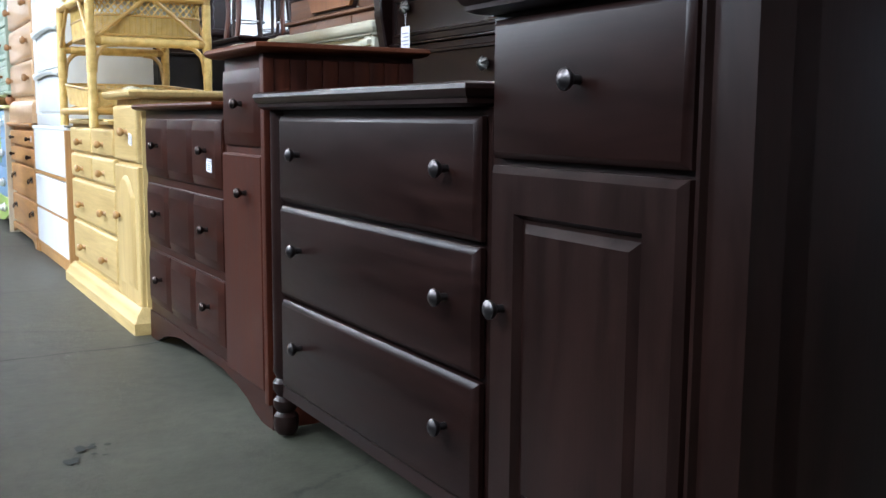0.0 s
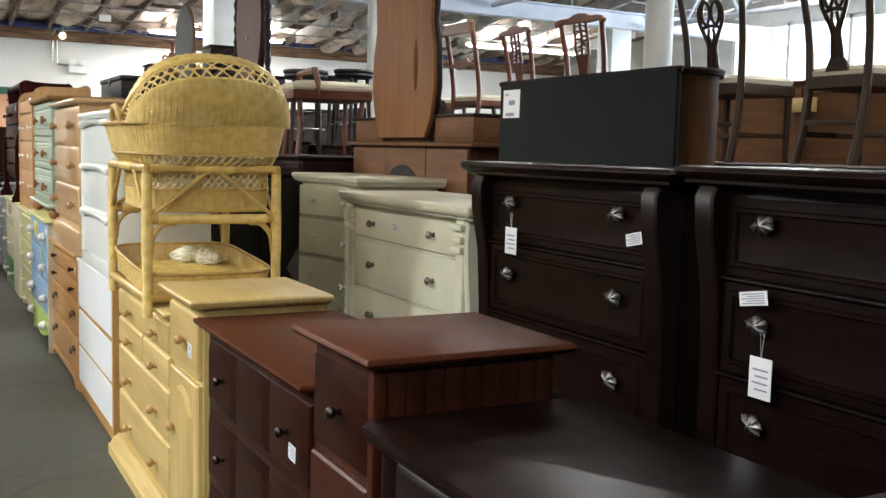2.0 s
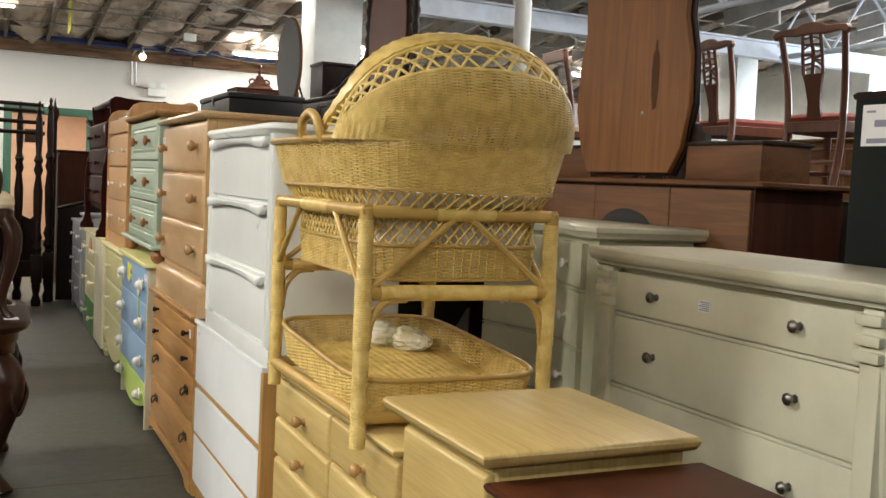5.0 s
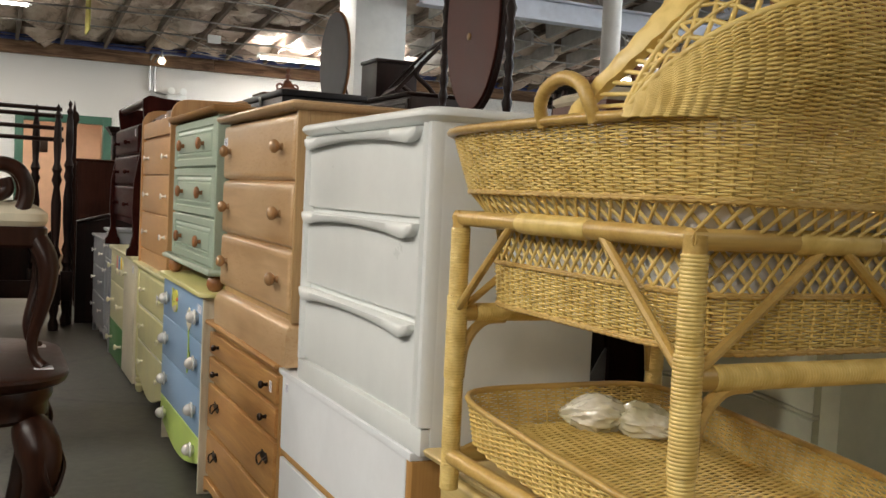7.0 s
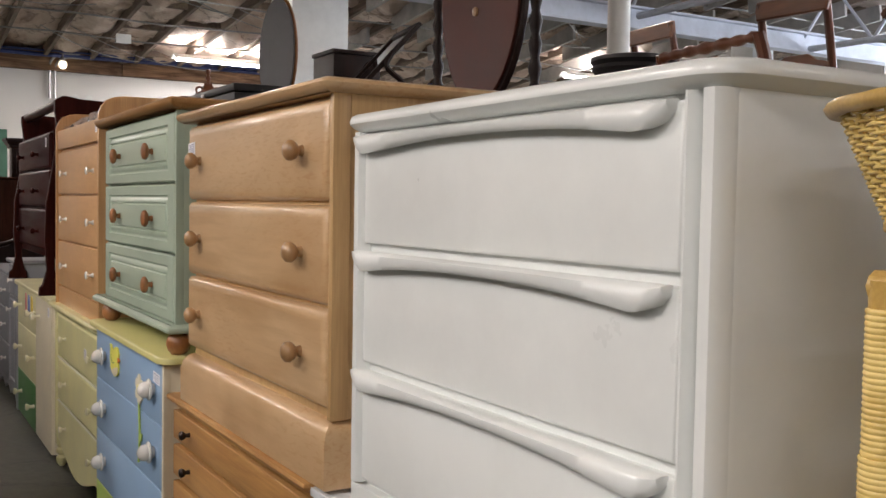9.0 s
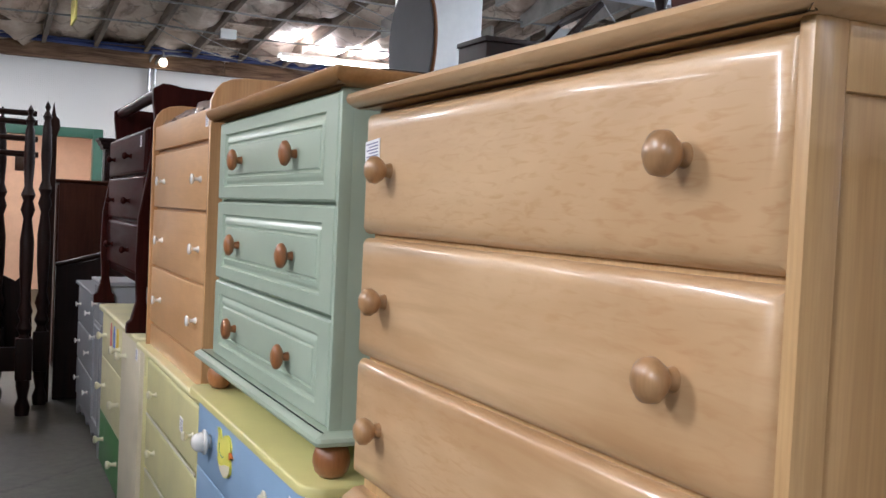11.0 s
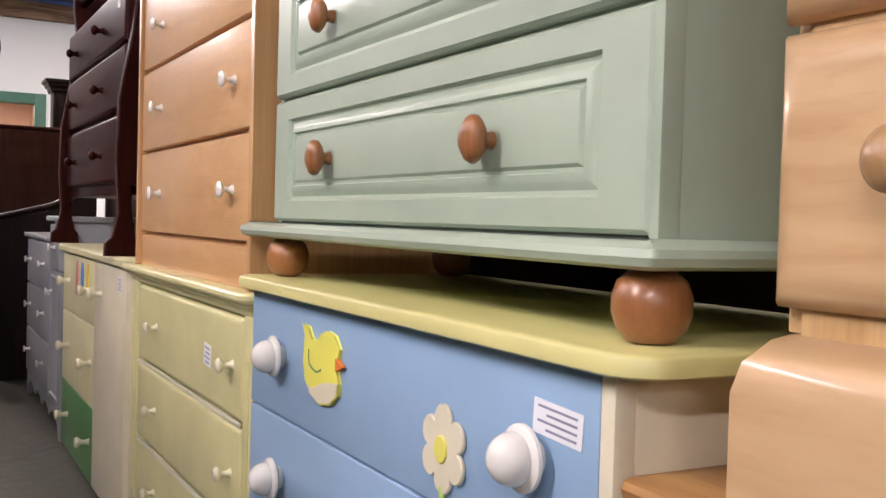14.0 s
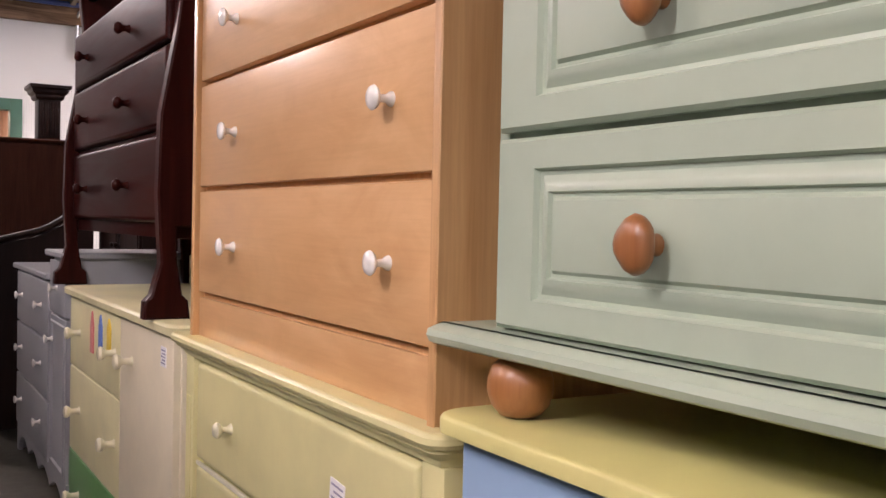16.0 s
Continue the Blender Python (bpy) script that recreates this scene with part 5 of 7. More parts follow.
def lilac_combo():
    th = Thing("changing_dresser", "grey-white painted dresser, three drawers beside a taller cabinet", "dresser", F, 11.70, 0)
    y0, ym, y1 = 11.70, 12.08, 13.05
    th.part("carcass", box(F + 0.012, F + 0.45, ym, y1, 0.12, 0.88, b=0.003), LILAC)
    th.part("tall_carcass", box(F + 0.012, F + 0.45, y0, ym - 0.002, 0.12, 0.98, b=0.003), LILAC)
    th.part("top", stack(rect(F - 0.02, F + 0.46, ym, y1 + 0.05), [(0.88, -0.006), (0.885, 0), (0.90, 0), (0.905, -0.005)]), LILAC)
    th.part("tall_top", stack(rect(F - 0.02, F + 0.46, y0 - 0.02, ym + 0.03), [(0.98, -0.006), (0.985, 0), (1.0, 0), (1.005, -0.005)]), LILAC)
    for z0, z1 in ((0.635, 0.87), (0.39, 0.625), (0.14, 0.38)):
        drawer(th, F + 0.012, ym + 0.02, y1 - 0.02, z0, z1, FLAT, LILAC, KN_WHITE, (ym + 0.2, y1 - 0.2), 0.55)
    drawer(th, F + 0.012, y0 + 0.015, ym - 0.015, 0.76, 0.965, FLAT, LILAC, KN_WHITE, ((y0 + ym) / 2,), 0.5)
    d = th.part("door", panel(F + 0.012, y0 + 0.015, ym - 0.015, 0.14, 0.75, FRAMED), LILAC)
    th.put("knob", KN_WHITE, (F, ym - 0.05, 0.65), d)
    pts = [(y0, 0.14), (y0, 0.0), (y0 + 0.06, 0.0)] + [(y0 + 0.08 + (y1 - y0 - 0.16) * t, 0.05 + 0.045 * abs(math.sin(4 * math.pi * t))) for t in [i / 32 for i in range(33)]] + [(y1 - 0.06, 0.0), (y1, 0.0), (y1, 0.14)]
    th.part("scalloped_apron", board(pts, "x", F + 0.002, F + 0.02), LILAC)
    th.part("side_base", box(F + 0.02, F + 0.45, y0, y0 + 0.02, 0, 0.12, b=0.002), LILAC)
    th.part("side_base", box(F + 0.02, F + 0.45, y1 - 0.02, y1, 0, 0.12, b=0.002), LILAC)


for build in (espresso_combo, mahogany_combo, pine_combo, white_lower, white_upper, honey_lower, maple_upper, blue_lower, mint_upper, yellow_lower, birch_upper, crayon_lower, cherry_upper, lilac_combo):
    build()

# ---- the second row, behind ----
BX = 1.87


def dark_chest():
    th = Thing("tall_chest", "near-black tall chest with framed drawers and pewter knobs", "chest", BX, 2.72, 0, "dark tall chests")
    y0, y1 = 2.74, 3.72
    th.part("carcass", box(BX + 0.02, BX + 0.46, y0, y1, 0.1, 1.37, b=0.003), CHEST)
    out = [(BX - 0.045 - 0.03 * math.sin(math.pi * t) ** 2, 3.79 - 1.11 * t) for t in [i / 16 for i in range(17)]] + [(BX + 0.48, 2.68), (BX + 0.48, 3.79)]
    th.part("top", stack(out, [(1.365, -0.03), (1.374, -0.012), (1.382, -0.012), (1.388, 0.0), (1.402, 0.008), (1.412, 0.004), (1.417, -0.004)]), CHEST, None, "bowed dark top with a moulded edge")
    for yy in (y0 - 0.01, y1 - 0.055):
        prof = [(BX - 0.03, 0.0), (BX - 0.045, 0.06), (BX + 0.0, 0.16), (BX + 0.0, 0.9), (BX - 0.012, 1.1), (BX - 0.04, 1.25), (BX - 0.045, 1.34), (BX - 0.03, 1.366), (BX + 0.06, 1.366), (BX + 0.06, 0.0)]
        th.part("shaped_post", board(prof[::-1], "y", yy, yy + 0.065, None, 0.006), CHEST)
    ya, yb = y0 + 0.06, y1 - 0.06
    for i, (z0, z1) in enumerate(((1.145, 1.34), (0.90, 1.13), (0.655, 0.885), (0.40, 0.64), (0.15, 0.385))):
        d = drawer(th, BX + 0.022, ya, yb, z0, z1, FRAMED, CHEST)
        for ky in (2.94, 3.525):
            th.put("knob", KN_LEAF, (BX + 0.012, ky, z0 + 0.135), d, "cast pewter leaf knob", (20 * i - 15, 0, 0))
        th.part("bead", box(BX - 0.004, BX + 0.02, ya - 0.01, yb + 0.01, z0 - 0.012, z0 - 0.004, b=0.003), CHEST, d)
    th.part("plinth", box(BX + 0.0, BX + 0.46, y0 + 0.01, y1 - 0.01, 0, 0.12, b=0.006), CHEST)
    return th


a = dark_chest()
b2 = copy_thing(a.ob, pose(BX, 2.72 - 1.147, 0.012))
tagged(b2, "near-black tall chest with paper tags hanging from its knobs")
hang_tag(a, None, BX - 0.03, 3.47, 1.25, 0.05, 0.07, 0.09)
sticker(a, None, BX - 0.004, 2.86, 1.215, 0.07, 0.035, -12)
tg = Thing("price_tag", "long white paper price tag tied to a chest knob", "price tag", BX - 0.03, 2.37, 1.07)
hang_tag(tg, None, BX - 0.03, 2.34, 1.04, 0.06, 0.07, 0.10)
sticker(tg, None, BX - 0.02, 2.385, 1.115, 0.09, 0.035, -10)
tagged(b2, "", "chest")


def cream_dresser():
    th = Thing("cream_dresser", "cream painted dresser with flared sides and small glass knobs", "dresser", 1.88, 3.85, 0)
    x, y0, y1 = 1.88, 3.86, 4.96
    th.part("carcass", box(x + 0.02, x + 0.45, y0 + 0.02, y1, 0.08, 1.20, b=0.003), CREAM)
    th.part("top", stack(rect(x - 0.04, x + 0.47, y0 - 0.085, y1 + 0.06, 0.015, 3), [(1.195, -0.035), (1.205, -0.03), (1.212, -0.012), (1.222, -0.004), (1.23, 0.0), (1.246, 0.002), (1.252, -0.004)]), CREAM)
    pts = [(x + 0.03, 0.0), (x + 0.47, 0.0), (x + 0.47, 1.196), (x - 0.005, 1.196), (x - 0.01, 1.1), (x + 0.0, 0.95), (x + 0.018, 0.7), (x + 0.02, 0.3)]
    th.part("shaped_side", board([(p, q) for p, q in pts], "y", y0 - 0.03, y0 + 0.02, None, 0.008), CREAM)
    for yy in (y0 - 0.01, y1 - 0.055):
        th.part("corner_post", box(x - 0.012, x + 0.03, yy, yy + 0.06, 0.06, 1.196, b=0.008), CREAM)
        for zz in (1.165, 1.118, 1.08):
            th.part("bracket_band", box(x - 0.03, x + 0.03, yy - 0.008, yy + 0.068, zz - 0.012, zz + 0.014, b=0.008), CREAM)
    for i, (z0, z1) in enumerate(((1.052, 1.178), (0.822, 1.038), (0.60, 0.808), (0.36, 0.59), (0.12, 0.35))):
        d = drawer(th, x + 0.02, y0 + 0.055, y1 - 0.06, z0, z1, FLAT, CREAM, KN_CRYSTAL, (4.11, 4.69), 0.52)
        th.part("bead", box(x - 0.004, x + 0.02, y0 + 0.055, y1 - 0.06, z0 - 0.012, z0 - 0.003, b=0.003), CREAM, d)
        if i == 0:
            sticker(th, d, x + 0.001, 4.47, 1.12, 0.05, 0.035)
    th.part("plinth", box(x + 0.01, x + 0.46, y0, y1, 0, 0.08, b=0.006), CREAM)


cream_dresser()


def serpentine_dresser():
    th = Thing("serpentine_dresser", "aged cream dresser with a serpentine front", "dresser", 2.1, 5.5, 0)
    x, y0, y1 = 2.10, 5.30, 6.22
    wave = lambda t: -0.045 * math.cos(2 * math.pi * t * 1.0) * (1 if 0.05 < t < 0.95 else 0.6)
    front = [(x + wave(t), y1 - (y1 - y0) * t) for t in [i / 24 for i in range(25)]]
    out = front + [(x + 0.45, y0), (x + 0.45, y1)]
    th.part("carcass", stack(out, [(0.1, -0.02), (1.25, -0.02)]), CREAM2)
    th.part("top", stack(out, [(1.25, 0.0), (1.26, 0.018), (1.272, 0.022), (1.282, 0.03), (1.298, 0.03), (1.304, 0.022)]), CREAM)
    for z0, z1 in ((1.065, 1.235), (0.84, 1.05), (0.60, 0.825), (0.34, 0.585), (0.12, 0.325)):
        fr = front[2:-2]
        bm = loft(bmesh.new(), [[(p - q, y, z) for p, y in fr] + [(p + 0.02, y, z) for p, y in fr[::-1]] for z, q in ((z0, 0.0), (z0 + 0.004, 0.006), (z1 - 0.004, 0.006), (z1, 0.0))])
        d = th.part("drawer", bm, CREAM2)
        for k in (6, 18):
            th.put("knob", KN_WHITE, (front[k][0] - 0.005, front[k][1], (z0 + z1) / 2), d)
        th.part("bead", loft(bmesh.new(), [[(p - q, y, z) for p, y in fr] + [(p + 0.02, y, z) for p, y in fr[::-1]] for z, q in ((z0 - 0.012, 0.004), (z0 - 0.008, 0.012), (z0 - 0.004, 0.004))]), CREAM2, d)
    th.part("plinth", stack(out, [(0, -0.01), (0.1, -0.01)]), CREAM2)


serpentine_dresser()


def bow_cabinet():
    th = Thing("bow_front_cabinet", "bow-ended brown cabinet turned to show its green-black backboard", "cabinet", 2.37, 3.8, 0)
    th.part("backboard", box(2.365, 2.377, 3.285, 4.43, 0.1, 1.752, b=0.001), GREENBLACK)
    arc = [(2.38, 3.29)] + [(2.39 + 0.25 * math.sin(a), 3.32 - 0.05 * math.sin(2 * a) + 0.30 * (1 - math.cos(a)) * 0.4) for a in [math.pi / 2 * i / 10 for i in range(11)]]
    out = arc + [(2.65, 4.42), (2.38, 4.42)]
    th.part("carcass", stack(out, [(0.08, 0), (1.735, 0)]), BOWEND)
    th.part("top", stack(out, [(1.735, 0.002), (1.738, 0.016), (1.752, 0.02), (1.76, 0.012)]), OLDDARK)
    th.part("plinth", stack(out, [(0, -0.01), (0.08, -0.01)]), OLDDARK)
    th.part("stile", box(2.372, 2.385, 3.282, 3.30, 0.1, 1.735, b=0.003), GREENBLACK)
    s = th.part("label", box(2.3625, 2.365, 4.27, 4.40, 1.60, 1.72, b=0), STICKER, None, "white printed stock label")
    bm = bmesh.new()
    for yy, zz, w, h in ((4.33, 1.665, 0.05, 0.02), (4.345, 1.615, 0.07, 0.014), (4.37, 1.70, 0.03, 0.006)):
        bx(bm, 2.3615, 2.3628, yy - w / 2, yy + w / 2, zz - h / 2, zz + h / 2, 0)
    th.part("print", bm, INK, s)


bow_cabinet()


def vanity():
    th = Thing("vanity_dresser", "brown vanity dresser seen from its unfinished back", "dresser", 2.56, 5.8, 0)
    x = 2.56
    th.part("carcass", box(x + 0.012, x + 0.45, 5.05, 6.55, 0.1, 1.47, b=0.003), MAHZ)
    for i, (a1, b1) in enumerate(((5.06, 5.52), (5.525, 6.06), (6.065, 6.54))):
        th.part("back_plank", box(x - 0.002 * (i % 2), x + 0.012, a1, b1, 0.3, 1.46, b=0.0015), CRATE)
    # black board on the planks in place of the shade inside an arched opening
    th.part("kneehole", board([(6.02, 1.0)] + [(5.815 + 0.205 * math.cos(a), 1.24 + 0.125 * math.sin(a)) for a in [math.pi * i / 16 for i in range(17)]] + [(5.61, 1.0)], "x", x - 0.006, x + 0.01), BLACK, None, "black arched board standing in for the dark inside an opening")
    th.part("top", stack(rect(x - 0.02, x + 0.47, 4.98, 6.6), [(1.47, -0.012), (1.478, 0), (1.49, 0.0), (1.496, -0.006)]), CRATE)
    for a1, b1 in ((5.04, 5.46), (6.14, 6.56)):
        th.part("drawer_box", box(x + 0.02, x + 0.26, a1, b1, 1.497, 1.63, b=0.003), CRATE)
        th.part("drawer_box_top", box(x + 0.012, x + 0.27, a1 - 0.01, b1 + 0.01, 1.63, 1.646, b=0.003), OLDDARK)
    th.part("carved_bracket", board([(5.46, 1.647), (5.36, 1.647), (5.37, 1.68), (5.41, 1.68), (5.43, 1.72), (5.46, 1.73)], "x", x + 0.03, x + 0.06), OLDDARK)
    mir = [(5.54, 1.52), (6.13, 1.52), (6.19, 1.62), (6.24, 1.8), (6.23, 2.0), (6.19, 2.15), (6.21, 2.4), (6.26, 2.6), (6.2, 2.8), (5.84, 2.95), (5.5, 2.8), (5.42, 2.6), (5.46, 2.4), (5.48, 2.15), (5.44, 2.0), (5.43, 1.8), (5.47, 1.62)]
    mp = th.part("mirror_back", board(mir, "x", x - 0.01, x + 0.015, None, 0.003), PLY, None, "bare orange-brown mirror backboard with a dark stain")
    th.part("mirror_frame", board(offset(mir, 0.012), "x", x + 0.015, x + 0.04, None, 0.004), OLDDARK)
    m, nt, b = mat("dark_stain", 0.6)
    b.inputs["Base Color"].default_value = (0.085, 0.038, 0.015, 1)
    b.inputs["Specular IOR Level"].default_value = 0.1
    th.part("stain", board([(5.632, 1.86), (5.64, 1.79), (5.662, 1.78), (5.676, 1.85), (5.68, 1.95), (5.674, 2.01), (5.664, 2.03), (5.660, 2.07), (5.652, 2.07), (5.648, 2.03), (5.636, 2.01), (5.630, 1.94)], "x", x - 0.0112, x - 0.0095), m, mp)
    th.part("bolt", lathe([(0.009, 0), (0.008, 0.004), (0, 0.005)], pose(x - 0.01, 5.73, 1.77, 0, -90, 0), 8), PEWTER, mp)


vanity()


def cabinet(name, label, x0, x1, y0, y1, z1, material, doors=2, z0=0.0, kind="cabinet"):
    """A plain cabinet with framed doors on its aisle face."""
    th = Thing(name, label, kind, x0, y0, z0)
    th.part("carcass", box(x0 + 0.015, x1, y0, y1, z0 + 0.06, z1 - 0.03, b=0.004), material)
    th.part("top", stack(rect(x0 - 0.015, x1 + 0.01, y0 - 0.015, y1 + 0.015), [(z1 - 0.03, -0.012), (z1 - 0.02, 0), (z1 - 0.008, 0.004), (z1, -0.004)]), material)
    th.part("plinth", box(x0 + 0.02, x1, y0 + 0.01, y1 - 0.01, z0, z0 + 0.06, b=0.002), material)
    w = (y1 - y0 - 0.04) / doors
    for i in range(doors):
        a1 = y0 + 0.02 + w * i
        d = th.part("door", panel(x0 + 0.015, a1 + 0.006, a1 + w - 0.006, z0 + 0.08, z1 - 0.05, FRAMED), material)
        th.put("knob", KN_DARK, (x0 + 0.002, a1 + (0.05 if i % 2 else w - 0.05), (z0 + z1) / 2), d)
    return th


cabinet("dark_cabinet", "black lacquered cabinet in the second row", 1.72, 2.2, 6.75, 7.7, 1.28, BLACK)
# panel added for a dark gap crossed by an X; lozenges for grey between
lz = Thing("folding_screen", "made-up black panel with pale grey lozenges filling a dark gap", "screen", 2.0, 6.69, 0)
lz.part("panel", box(2.0, 2.62, 6.68, 6.70, 0.0, 1.25, b=0.003), BLACK)
for z in (0.24, 0.52, 0.82):
    lz.part("lozenge", board([(2.165, z - 0.14), (2.25, z - 0.28), (2.335, z - 0.14), (2.25, z)], "y", 6.672, 6.68, None, 0.001), LILAC)
dd = cabinet("dark_cabinet", "dark brown two-door cabinet in the second row", 1.95, 2.7, 7.75, 9.2, 1.50, OLDDARK)
cabinet("dark_cabinet", "dark brown cabinet with a trunk on top", 1.62, 2.25, 9.3, 10.6, 1.82, OLDDARK)
cabinet("dark_cabinet", "dark stained cabinet at the row's far end", 1.62, 2.3, 10.65, 13.0, 1.60, OLDDARK, 4)
cabinet("dark_cabinet", "tall dark cabinet carrying mirrors", 2.62, 3.2, 9.75, 12.4, 2.12, OLDDARK, 4)
cabinet("dark_cabinet", "dark cabinet stacked with seats", 2.75, 3.55, 7.0, 9.4, 1.48, OLDDARK, 4)
cabinet("dark_sideboard", "long dark sideboard carrying two dining chairs", 3.85, 4.75, 3.6, 5.6, 1.43, OLDDARK, 4)
cabinet("dark_sideboard", "long dark sideboard carrying red-brown chairs", 4.15, 4.95, 6.2, 9.9, 1.45, OLDDARK, 6)
kc = cabinet("brown_desk", "orange-brown desk with a pale keyhole plate", 5.0, 5.5, 3.6, 5.9, 1.95, CRATE, 3)
kc.part("keyhole_plate", box(4.985, 5.0, 5.0, 5.2, 1.75, 1.84, b=0.003), PINE)
for (x0, x1, y0, y1, z1) in ((5.6, 6.4, 6.5, 8.5, 1.9), (6.6, 7.4, 3.0, 5.5, 1.7), (5.6, 6.3, 9.2, 11.6, 1.8), (7.6, 8.4, 8.0, 10.5, 1.9), (4.4, 5.2, 10.6, 12.6, 1.9), (5.0, 5.8, 14.0, 16.5, 2.0)):
    cabinet("stored_cabinet", "brown wooden cabinet stored deep in the showroom", x0, x1, y0, y1, z1, CRATE if y0 < 8 else OLDDARK, 2)

tr = Thing("trunk", "black lidded trunk on top of a dark cabinet", "trunk", 1.9, 9.9, 1.82)
tr.part("body", box(1.64, 2.2, 9.47, 10.5, 1.82, 1.985, b=0.006), BLACK)
tr.part("lid", box(1.63, 2.21, 9.46, 10.51, 1.989, 2.03, b=0.012), BLACK)
tr.part("latch", box(1.622, 1.632, 9.95, 10.0, 1.95, 2.01, b=0.002), PEWTER)

# tall cabinet with a clock under the north wall
cabinet("dark_cabinet", "tall red-brown cabinet near the pegboard wall", 3.4, 4.5, 16.8, 17.4, 2.72, REDROBE, 1)
ck = Thing("mantel_clock", "small red-brown carved mantel clock with a finial", "clock", 3.78, 17.0, 2.72)
ck.part("base", stack([(3.6, 16.9), (3.96, 16.9), (3.96, 17.1), (3.6, 17.1)], [(2.72, 0), (2.75, 0), (2.77, -0.03), (2.79, -0.03)]), REDCHAIR)
ck.part("body", stack([(3.68, 16.93), (3.88, 16.93), (3.88, 17.07), (3.68, 17.07)], [(2.79, 0), (2.80, 0.012), (2.815, 0.012), (2.83, -0.012), (2.86, -0.03), (2.90, -0.05), (2.92, -0.052)]), REDCHAIR)
for dx in (-0.14, 0.14):
    ck.part("scroll", tube(curve([(3.78 + dx, 17.0, 2.79), (3.78 + dx * 1.1, 17.0, 2.84), (3.78 + dx * 0.75, 17.0, 2.87), (3.78 + dx * 0.45, 17.0, 2.84)], 5), 0.014, 8), REDCHAIR)
ck.part("finial", lathe([(0.03, 0), (0.018, 0.03), (0.034, 0.055), (0.034, 0.075), (0.014, 0.10), (0.022, 0.12), (0.036, 0.145), (0.03, 0.17), (0.0, 0.185)], Matrix.Translation((3.78, 17.0, 2.92)), 14), REDCHAIR)

# ---- chairs ----


